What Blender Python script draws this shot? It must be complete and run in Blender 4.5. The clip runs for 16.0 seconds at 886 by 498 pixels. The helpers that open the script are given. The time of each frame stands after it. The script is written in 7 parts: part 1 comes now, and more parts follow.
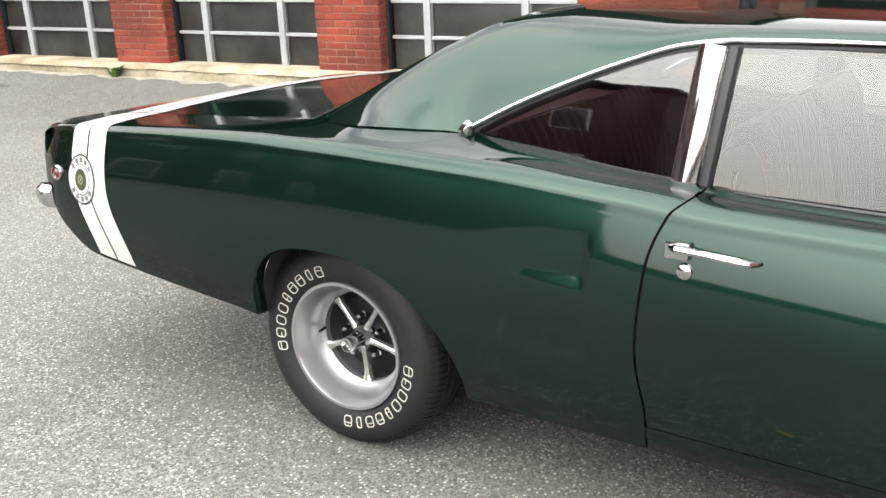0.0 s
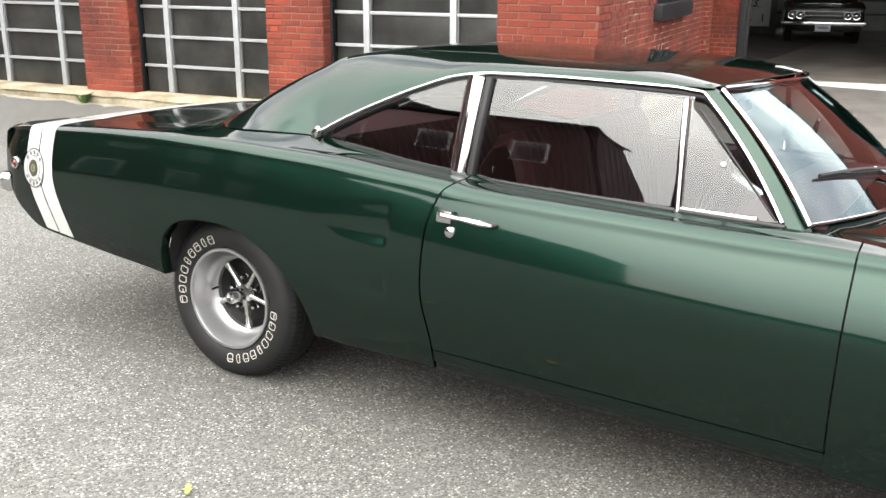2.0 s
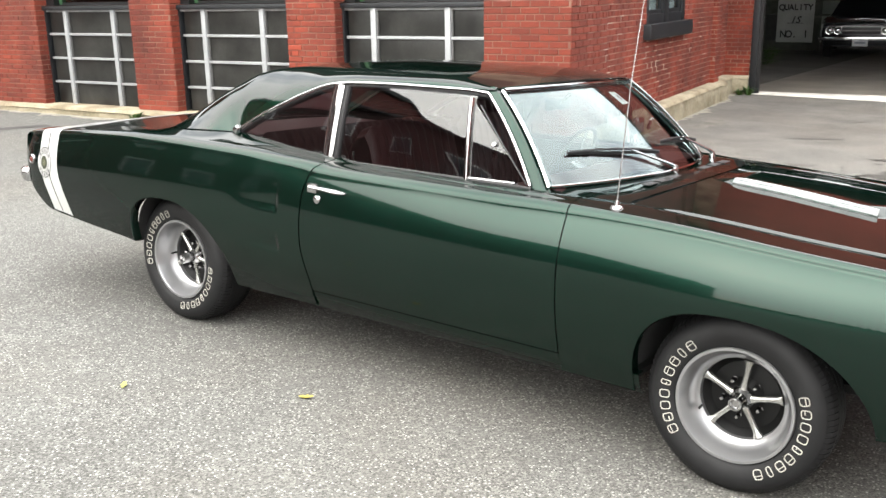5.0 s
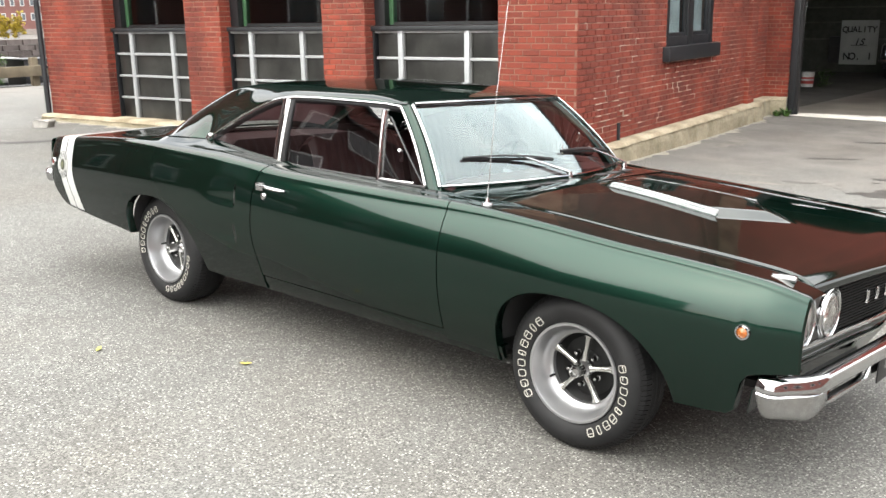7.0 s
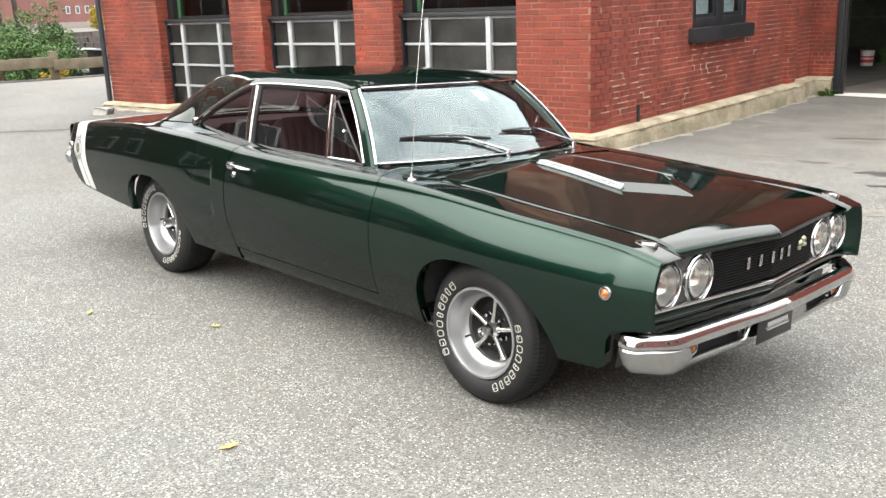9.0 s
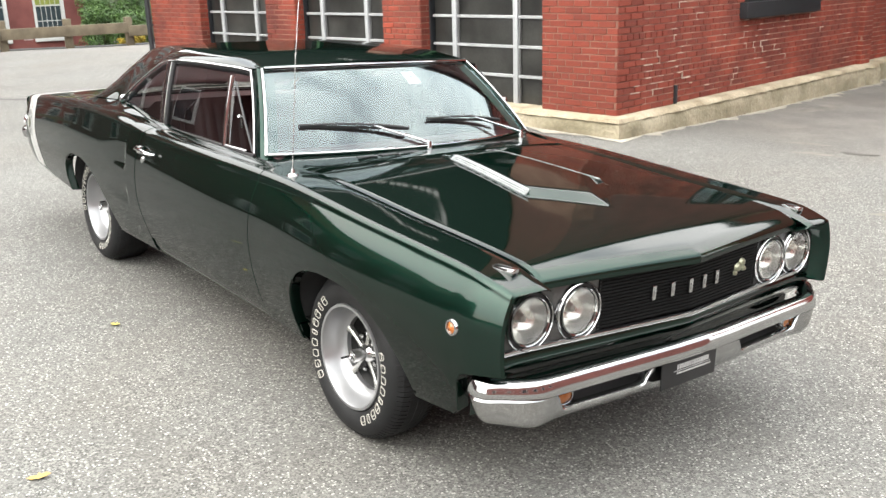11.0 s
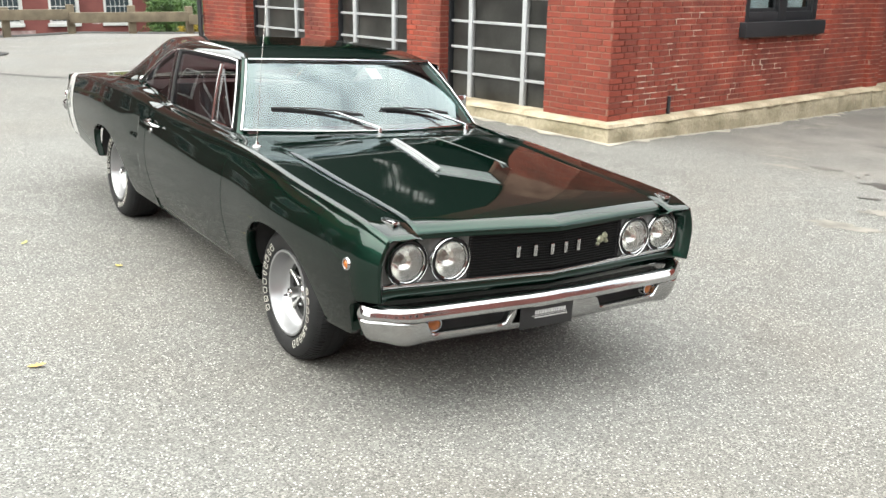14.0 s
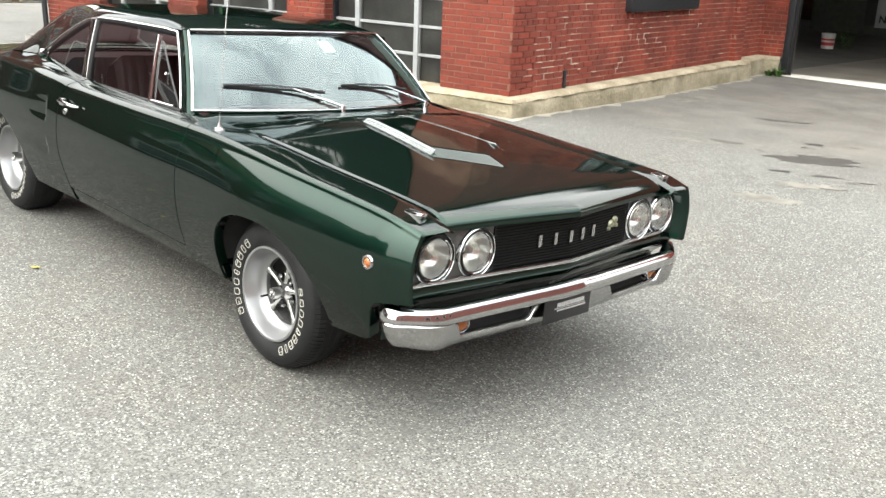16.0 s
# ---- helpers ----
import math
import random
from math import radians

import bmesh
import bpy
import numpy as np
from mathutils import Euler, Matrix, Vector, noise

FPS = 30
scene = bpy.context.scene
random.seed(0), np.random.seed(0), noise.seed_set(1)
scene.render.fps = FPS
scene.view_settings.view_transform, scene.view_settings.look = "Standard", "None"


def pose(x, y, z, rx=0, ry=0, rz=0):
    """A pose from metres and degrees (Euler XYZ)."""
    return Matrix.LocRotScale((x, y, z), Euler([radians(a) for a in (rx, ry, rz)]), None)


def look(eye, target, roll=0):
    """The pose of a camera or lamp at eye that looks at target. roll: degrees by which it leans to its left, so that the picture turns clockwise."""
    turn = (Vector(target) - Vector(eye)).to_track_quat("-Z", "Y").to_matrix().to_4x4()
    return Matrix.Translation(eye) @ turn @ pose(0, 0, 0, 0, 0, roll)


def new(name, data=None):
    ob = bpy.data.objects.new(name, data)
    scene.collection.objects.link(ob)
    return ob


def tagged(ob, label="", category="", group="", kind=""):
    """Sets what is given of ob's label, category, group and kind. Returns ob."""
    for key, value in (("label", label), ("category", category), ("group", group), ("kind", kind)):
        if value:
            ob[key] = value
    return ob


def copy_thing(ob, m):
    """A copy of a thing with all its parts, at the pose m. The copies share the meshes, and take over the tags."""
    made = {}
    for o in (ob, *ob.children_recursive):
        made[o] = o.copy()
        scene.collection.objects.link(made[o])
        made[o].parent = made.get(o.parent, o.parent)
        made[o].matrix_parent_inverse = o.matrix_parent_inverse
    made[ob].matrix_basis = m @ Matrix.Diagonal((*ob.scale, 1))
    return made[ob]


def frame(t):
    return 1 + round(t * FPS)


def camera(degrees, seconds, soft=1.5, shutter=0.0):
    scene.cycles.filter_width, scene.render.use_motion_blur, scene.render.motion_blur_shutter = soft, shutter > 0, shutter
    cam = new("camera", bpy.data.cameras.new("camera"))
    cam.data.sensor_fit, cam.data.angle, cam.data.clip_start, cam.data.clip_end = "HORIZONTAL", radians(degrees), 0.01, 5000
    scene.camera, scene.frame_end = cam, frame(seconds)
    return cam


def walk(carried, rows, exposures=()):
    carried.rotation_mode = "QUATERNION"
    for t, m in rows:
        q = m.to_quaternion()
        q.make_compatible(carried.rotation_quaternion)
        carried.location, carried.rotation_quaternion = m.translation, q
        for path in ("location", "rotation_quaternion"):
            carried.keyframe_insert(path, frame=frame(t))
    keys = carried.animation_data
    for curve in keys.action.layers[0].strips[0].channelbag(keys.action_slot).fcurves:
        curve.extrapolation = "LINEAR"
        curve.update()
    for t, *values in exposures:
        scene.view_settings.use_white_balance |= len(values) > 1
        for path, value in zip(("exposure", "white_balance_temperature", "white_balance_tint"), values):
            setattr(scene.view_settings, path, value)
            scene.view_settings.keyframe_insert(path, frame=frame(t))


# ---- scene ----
cam = camera(50.9, 16.0)
PATH = [
    (0, (0.215, -2.877, 1.658), (-0.804, -1.294, 0.983), -2.1),
    (0.5, (0.388, -3.106, 1.697), (-0.575, -1.482, 1.039), -1.8),
    (1, (0.64, -3.204, 1.666), (-0.336, -1.579, 1.027), -0.8),
    (1.5, (0.88, -3.301, 1.692), (-0.114, -1.675, 1.086), -1.2),
    (2, (1.104, -3.433, 1.701), (0.115, -1.794, 1.12), 0.4),
    (2.5, (1.344, -3.465, 1.707), (0.312, -1.846, 1.149), -0.2),
    (3, (1.657, -3.445, 1.712), (0.546, -1.875, 1.162), 0.4),
    (3.5, (1.851, -3.555, 1.72), (0.726, -1.992, 1.18), -0.3),
    (4, (2.043, -3.681, 1.739), (0.922, -2.117, 1.196), -0.5),
    (6.5, (3.183, -3.893, 1.764), (1.942, -2.405, 1.267), -1.4),
    (7, (3.472, -3.843, 1.777), (2.182, -2.396, 1.285), -1.0),
    (7.5, (3.697, -3.902, 1.787), (2.396, -2.467, 1.29), -1.9),
    (8, (3.904, -3.904, 1.806), (2.568, -2.498, 1.318), -2.9),
    (8.5, (4.154, -3.781, 1.801), (2.731, -2.47, 1.295), -2.8),
    (9, (4.253, -3.63, 1.791), (2.841, -2.311, 1.272), -2.2),
    (11.5, (4.483, -2.378, 1.763), (2.904, -1.288, 1.197), -1.1),
    (12, (4.733, -2.312, 1.79), (3.113, -1.274, 1.244), -0.5),
    (12.5, (4.94, -2.399, 1.807), (3.316, -1.352, 1.286), -0.4),
    (13, (5.123, -2.536, 1.832), (3.513, -1.482, 1.288), -0.4),
    (13.5, (5.305, -2.567, 1.833), (3.687, -1.527, 1.284), 0.1),
    (14, (5.445, -2.596, 1.837), (3.852, -1.528, 1.269), 0.9),
    (14.5, (5.401, -2.633, 1.825), (3.848, -1.507, 1.259), 1.6),
    (15, (5.245, -2.765, 1.822), (3.783, -1.543, 1.218), 1.8),
    (15.5, (5.018, -2.899, 1.814), (3.577, -1.659, 1.192), 2.6),
    (16, (4.689, -2.94, 1.778), (3.327, -1.609, 1.167), 2.1),
]
walk(cam, [(t, look(eye, target, roll)) for t, eye, target, roll in PATH], exposures=[(0.0, 1.665, 6500, 10), (9.0, 1.665, 6500, 10), (12.0, 1.665, 6490, 9), (14.0, 1.665, 6470, 7), (16.0, 1.665, 6470, 7)])

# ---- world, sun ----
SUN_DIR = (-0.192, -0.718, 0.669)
world = bpy.data.worlds.new("overcast_sky")
scene.world = world
world.use_nodes = True
wt = world.node_tree
wt.nodes.clear()
w_out = wt.nodes.new("ShaderNodeOutputWorld")
w_sky = wt.nodes.new("ShaderNodeTexSky")
w_sky.sky_type, w_sky.sun_disc = "NISHITA", False
w_sky.sun_elevation, w_sky.sun_rotation = radians(42), radians(-165)
w_sky.air_density, w_sky.dust_density = 1.0, 2.0
w_blue = wt.nodes.new("ShaderNodeBackground")
w_blue.inputs["Strength"].default_value = 0.12
w_cloud = wt.nodes.new("ShaderNodeBackground")
w_cloud.inputs["Strength"].default_value = 1.0
w_map = wt.nodes.new("ShaderNodeMapping")
w_map.inputs["Scale"].default_value = (1.0, 1.0, 2.6)
w_co = wt.nodes.new("ShaderNodeTexCoord")
w_noise = wt.nodes.new("ShaderNodeTexNoise")
w_noise.inputs["Scale"].default_value, w_noise.inputs["Detail"].default_value, w_noise.inputs["Roughness"].default_value = 2.2, 6.0, 0.55
w_ramp = wt.nodes.new("ShaderNodeValToRGB")
w_ramp.color_ramp.elements[0].position, w_ramp.color_ramp.elements[0].color = 0.30, (0.66, 0.69, 0.71, 1)
w_ramp.color_ramp.elements[1].position, w_ramp.color_ramp.elements[1].color = 0.68, (1.0, 0.99, 0.955, 1)
w_cover = wt.nodes.new("ShaderNodeMapRange")
w_cover.inputs["From Min"].default_value, w_cover.inputs["From Max"].default_value = 0.36, 0.52
w_cover.inputs["To Min"].default_value, w_cover.inputs["To Max"].default_value = 0.55, 1.0
w_mix = wt.nodes.new("ShaderNodeMixShader")
# an overcast sky is about three times as bright overhead as at the horizon
w_sep = wt.nodes.new("ShaderNodeSeparateXYZ")
w_rise = wt.nodes.new("ShaderNodeMapRange")
w_rise.inputs["From Min"].default_value, w_rise.inputs["From Max"].default_value = 0.0, 1.0
w_rise.inputs["To Min"].default_value, w_rise.inputs["To Max"].default_value = 0.95, 2.15
w_mul = wt.nodes.new("ShaderNodeMath")
w_mul.operation = "MULTIPLY"
# the haze is brighter towards the south, across the road, than over the roofs
w_south = wt.nodes.new("ShaderNodeMapRange")
w_south.inputs["From Min"].default_value, w_south.inputs["From Max"].default_value = -1.0, 1.0
w_south.inputs["To Min"].default_value, w_south.inputs["To Max"].default_value = 1.12, 1.30
wt.links.new(w_sep.outputs["Y"], w_south.inputs["Value"])
wt.links.new(w_south.outputs[0], w_mul.inputs[1])
wt.links.new(w_co.outputs["Generated"], w_sep.inputs[0])
wt.links.new(w_sep.outputs["Z"], w_rise.inputs["Value"])
wt.links.new(w_rise.outputs[0], w_mul.inputs[0])
wt.links.new(w_mul.outputs[0], w_cloud.inputs["Strength"])
for a, b in ((w_co.outputs["Generated"], w_map.inputs["Vector"]), (w_map.outputs[0], w_noise.inputs["Vector"]), (w_noise.outputs["Fac"], w_ramp.inputs["Fac"]),
             (w_ramp.outputs[0], w_cloud.inputs["Color"]), (w_sky.outputs[0], w_blue.inputs["Color"]), (w_noise.outputs["Fac"], w_cover.inputs["Value"]),
             (w_cover.outputs[0], w_mix.inputs["Fac"]), (w_blue.outputs[0], w_mix.inputs[1]), (w_cloud.outputs[0], w_mix.inputs[2]), (w_mix.outputs[0], w_out.inputs["Surface"])):
    wt.links.new(a, b)

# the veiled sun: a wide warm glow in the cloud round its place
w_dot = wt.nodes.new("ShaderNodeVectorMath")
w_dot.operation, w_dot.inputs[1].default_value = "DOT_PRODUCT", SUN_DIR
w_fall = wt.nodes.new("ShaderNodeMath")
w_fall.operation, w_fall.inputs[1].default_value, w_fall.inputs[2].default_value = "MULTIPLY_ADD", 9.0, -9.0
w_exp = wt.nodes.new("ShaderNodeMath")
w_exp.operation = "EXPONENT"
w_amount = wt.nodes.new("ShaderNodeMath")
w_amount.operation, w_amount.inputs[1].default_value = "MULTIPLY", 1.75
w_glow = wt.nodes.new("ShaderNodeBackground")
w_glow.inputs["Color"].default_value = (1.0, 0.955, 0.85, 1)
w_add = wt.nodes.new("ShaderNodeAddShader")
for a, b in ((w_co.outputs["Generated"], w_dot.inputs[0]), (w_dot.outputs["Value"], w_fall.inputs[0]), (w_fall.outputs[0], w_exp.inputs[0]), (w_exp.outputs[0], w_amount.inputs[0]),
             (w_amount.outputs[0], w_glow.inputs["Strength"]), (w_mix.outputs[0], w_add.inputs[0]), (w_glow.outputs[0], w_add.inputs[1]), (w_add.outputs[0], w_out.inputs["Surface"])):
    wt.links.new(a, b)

sun_data = bpy.data.lights.new("sun", "SUN")
sun_data.energy, sun_data.angle, sun_data.color = 0.8, radians(140), (1.0, 0.97, 0.91)
sun = new("sun", sun_data)
sun.matrix_world = look(tuple(30 * c for c in SUN_DIR), (0, 0, 0))



# ---- materials ----
MADE = {}


def links(nt, *pairs):
    for a, b in pairs:
        nt.links.new(a, b)


def surface(name, color, rough=0.6, metal=0.0, coat=0.0, vary=0.2, scale=8.0, fine=120.0, bump=0.1, second=None, spots=0.0, spec=0.5, depth=0.004, rand=0.0):
    """A node material: a base colour varied at two scales, with fine relief. The same name and colour give the same material."""
    if (name, color) in MADE:
        return MADE[name, color]
    m = MADE[name, color] = bpy.data.materials.new(name)
    m.use_nodes = True
    nt = m.node_tree
    b = nt.nodes["Principled BSDF"]
    b.inputs["Metallic"].default_value, b.inputs["Coat Weight"].default_value = metal, coat
    b.inputs["Coat Roughness"].default_value = 0.05
    b.inputs["Coat IOR"].default_value = 1.375
    if metal > 0.6 and coat:
        b.inputs["Specular Tint"].default_value = (0.02, 0.10, 0.07, 1)
    b.inputs["Specular IOR Level"].default_value = spec
    co = nt.nodes.new("ShaderNodeTexCoord")
    big, small = nt.nodes.new("ShaderNodeTexNoise"), nt.nodes.new("ShaderNodeTexNoise")
    big.inputs["Scale"].default_value, big.inputs["Detail"].default_value = scale, 5.0
    small.inputs["Scale"].default_value, small.inputs["Detail"].default_value = fine, 3.0
    mix = nt.nodes.new("ShaderNodeMix")
    mix.data_type = "RGBA"
    dark = tuple(c * (1 - vary) for c in color) + (1,)
    light = tuple(min(1, c * (1 + vary)) for c in (second or color)) + (1,)
    mix.inputs[6].default_value, mix.inputs[7].default_value = dark, light
    ramp = nt.nodes.new("ShaderNodeMapRange")
    ramp.inputs["From Min"].default_value, ramp.inputs["From Max"].default_value = 0.32, 0.68
    links(nt, (co.outputs["Object"], big.inputs["Vector"]), (co.outputs["Object"], small.inputs["Vector"]), (big.outputs["Fac"], ramp.inputs["Value"]), (ramp.outputs[0], mix.inputs[0]))
    grain = nt.nodes.new("ShaderNodeMix")
    grain.data_type, grain.blend_type = "RGBA", "OVERLAY"
    grain.inputs[0].default_value = 0.35 + spots
    links(nt, (mix.outputs[2], grain.inputs[6]), (small.outputs["Fac"], grain.inputs[7]))
    last = grain.outputs[2]
    if rand:
        info = nt.nodes.new("ShaderNodeObjectInfo")
        geo = nt.nodes.new("ShaderNodeNewGeometry")
        add = nt.nodes.new("ShaderNodeMath")
        add.operation = "ADD"
        frac = nt.nodes.new("ShaderNodeMath")
        frac.operation = "FRACT"
        links(nt, (info.outputs["Random"], add.inputs[0]), (geo.outputs["Random Per Island"], add.inputs[1]), (add.outputs[0], frac.inputs[0]))
        hsv = nt.nodes.new("ShaderNodeHueSaturation")
        val = nt.nodes.new("ShaderNodeMapRange")
        val.inputs["To Min"].default_value, val.inputs["To Max"].default_value = 1 - rand, 1 + rand
        links(nt, (frac.outputs[0], val.inputs["Value"]), (val.outputs[0], hsv.inputs["Value"]), (last, hsv.inputs["Color"]))
        last = hsv.outputs["Color"]
    rr = nt.nodes.new("ShaderNodeMapRange")
    rr.inputs["To Min"].default_value, rr.inputs["To Max"].default_value = max(0.02, rough * 0.85), min(1, rough * 1.15)
    links(nt, (last, b.inputs["Base Color"]), (small.outputs["Fac"], rr.inputs["Value"]), (rr.outputs[0], b.inputs["Roughness"]))
    if bump:
        bp = nt.nodes.new("ShaderNodeBump")
        bp.inputs["Strength"].default_value, bp.inputs["Distance"].default_value = bump, depth
        links(nt, (small.outputs["Fac"], bp.inputs["Height"]), (bp.outputs[0], b.inputs["Normal"]))
    return m


def clear_glass(name, tint, gloss=1.0, ior=1.5):
    m = bpy.data.materials.new(name)
    m.use_nodes = True
    nt = m.node_tree
    nt.nodes.clear()
    out, mixs = nt.nodes.new("ShaderNodeOutputMaterial"), nt.nodes.new("ShaderNodeMixShader")
    tr, gl, fr = nt.nodes.new("ShaderNodeBsdfTransparent"), nt.nodes.new("ShaderNodeBsdfGlossy"), nt.nodes.new("ShaderNodeFresnel")
    tr.inputs["Color"].default_value = (*tint, 1)
    gl.inputs["Color"].default_value = (gloss, gloss, gloss, 1)
    gl.inputs["Roughness"].default_value = 0.0
    fr.inputs["IOR"].default_value = ior
    links(nt, (fr.outputs[0], mixs.inputs[0]), (tr.outputs[0], mixs.inputs[1]), (gl.outputs[0], mixs.inputs[2]), (mixs.outputs[0], out.inputs["Surface"]))
    return m


PAINT = surface("green_metallic_paint", (0.0051, 0.0206, 0.0139), 0.29, 0.88, 1.0, 0.06, 2.0, 1800, 0.0, spots=-0.2, spec=0.0)
CHROME = surface("chrome", (0.43, 0.43, 0.43), 0.08, 1.0, 0, 0.06, 5, 300, 0.01)
BUMPER = surface("bumper_chrome", (0.42, 0.42, 0.42), 0.09, 1.0, 0, 0.08, 5, 300, 0.01)
BRUSHED = surface("brushed_steel", (0.62, 0.62, 0.62), 0.24, 1.0, 0, 0.08, 6, 260, 0.03)
RUBBER = surface("tyre_rubber", (0.0075, 0.0075, 0.008), 0.62, 0, 0, 0.3, 12, 220, 0.08, spec=0.3)
BLACK = surface("black_paint", (0.007, 0.007, 0.008), 0.45, 0, 0, 0.25, 9, 200, 0.05)
DARK = surface("underbody_black", (0.010, 0.010, 0.010), 0.85, 0, 0, 0.3, 9, 120, 0.2)
WHITE_DECAL = surface("white_vinyl", (0.4, 0.4, 0.39), 0.30, 0, 0.6, 0.05, 6, 300, 0.0)
LETTER_WHITE = surface("tyre_letter_white", (0.36, 0.35, 0.31), 0.6, 0, 0, 0.12, 30, 200, 0.05)
AMBER = surface("amber_lens", (0.275, 0.08, 0.015), 0.15, 0, 0.6, 0.1, 20, 300, 0.02)
RED_LENS = surface("red_lens", (0.08, 0.0125, 0.009), 0.15, 0, 0.6, 0.1, 20, 300, 0.02)
VINYL = surface("maroon_vinyl", (0.026, 0.0068, 0.0075), 0.42, 0, 0.1, 0.2, 10, 260, 0.12)
CLOTH = surface("headliner_cloth", (0.06, 0.035, 0.036), 0.85, 0, 0, 0.15, 12, 300, 0.1)
WIND_GLASS = clear_glass("windscreen_glass", (0.62, 0.70, 0.70), 1.0, 1.8)
next(n for n in WIND_GLASS.node_tree.nodes if n.type == "BSDF_GLOSSY").inputs["Color"].default_value = (0.82, 0.96, 0.98, 1)
SIDE_GLASS = clear_glass("side_glass", (0.55, 0.58, 0.58), 1.0, 1.83)
FLUTED = clear_glass("fluted_lamp_glass", (0.86, 0.86, 0.84), 1.0, 1.6)
fl = FLUTED.node_tree
fl_co, fl_wave, fl_bump = fl.nodes.new("ShaderNodeTexCoord"), fl.nodes.new("ShaderNodeTexWave"), fl.nodes.new("ShaderNodeBump")
fl_wave.bands_direction = "Y"
fl_wave.inputs["Scale"].default_value, fl_wave.inputs["Distortion"].default_value = 38.0, 0.4
fl_bump.inputs["Strength"].default_value, fl_bump.inputs["Distance"].default_value = 0.35, 0.004
links(fl, (fl_co.outputs["Object"], fl_wave.inputs["Vector"]), (fl_wave.outputs["Fac"], fl_bump.inputs["Height"]), (fl_bump.outputs[0], next(n for n in fl.nodes if n.type == "BSDF_GLOSSY").inputs["Normal"]))
PANE_GLASS = clear_glass("window_pane_glass", (0.74, 0.78, 0.77), 1.0, 1.5)
pg = PANE_GLASS.node_tree
pg_lw, pg_pow, pg_fac = pg.nodes.new("ShaderNodeLayerWeight"), pg.nodes.new("ShaderNodeMath"), pg.nodes.new("ShaderNodeMath")
pg_lw.inputs["Blend"].default_value = 0.5
pg_pow.operation, pg_pow.inputs[1].default_value = "POWER", 5.0
pg_fac.operation, pg_fac.inputs[1].default_value, pg_fac.inputs[2].default_value = "MULTIPLY_ADD", 0.96, 0.04
links(pg, (pg_lw.outputs["Facing"], pg_pow.inputs[0]), (pg_pow.outputs[0], pg_fac.inputs[0]), (pg_fac.outputs[0], next(n for n in pg.nodes if n.type == "MIX_SHADER").inputs[0]))
YELLOW = surface("yellow_paint", (0.375, 0.275, 0.01), 0.5, 0, 0, 0.1, 6, 120, 0.05)


def mortar():
    m = surface("weathered_mortar", (0.13, 0.0425, 0.029), 0.92, 0, 0, 0.25, 2.2, 90, 0.5, second=(0.18, 0.105, 0.075))
    return m


BRICK = surface("painted_red_brick", (0.106, 0.0150, 0.0070), 0.86, 0, 0, 0.22, 1.6, 70, 0.8, second=(0.158, 0.0250, 0.0112), spots=0.2, rand=0.20, depth=0.006)
MORTAR = mortar()
PALE_MORTAR = surface("pale_mortar", (0.105, 0.030, 0.022), 0.92, 0, 0, 0.2, 3.2, 80, 0.5, second=(0.26, 0.165, 0.125))
STONE = surface("concrete_base", (0.215, 0.170, 0.105), 0.92, 0, 0, 0.22, 2.8, 30, 0.8, second=(0.29, 0.25, 0.18), depth=0.014, spots=0.05)
RUBBLE = surface("mossy_rubble_footing", (0.165, 0.140, 0.085), 0.95, 0, 0, 0.22, 2.2, 26, 0.8, second=(0.235, 0.205, 0.145), depth=0.02, spots=0.0)
IRON = surface("dark_window_paint", (0.009, 0.01, 0.012), 0.5, 0, 0, 0.2, 6, 120, 0.08)
ALU = surface("aluminium_bar", (0.36, 0.37, 0.38), 0.38, 0.35, 0, 0.1, 6, 150, 0.04)
PANEL = surface("dark_door_panel", (0.012, 0.012, 0.011), 0.32, 0, 0, 0.4, 3.0, 40, 0.06, second=(0.022, 0.022, 0.020))
WOOD = surface("weathered_wood", (0.115, 0.092, 0.060), 0.85, 0, 0, 0.25, 3, 60, 0.4)
LEAF_G = surface("leaf_green", (0.028, 0.085, 0.013), 0.6, 0, 0, 0.35, 3, 30, 0.05, second=(0.05, 0.1, 0.015), rand=0.3)
LEAF_Y = surface("leaf_yellow", (0.275, 0.2, 0.015), 0.6, 0, 0, 0.3, 3, 30, 0.05, rand=0.25)
BARK = surface("bark", (0.035, 0.025, 0.0175), 0.9, 0, 0, 0.3, 6, 60, 0.5)
FAR_WHITE = surface("white_window_paint", (0.375, 0.375, 0.36), 0.6, 0, 0, 0.06, 4, 60, 0.02)


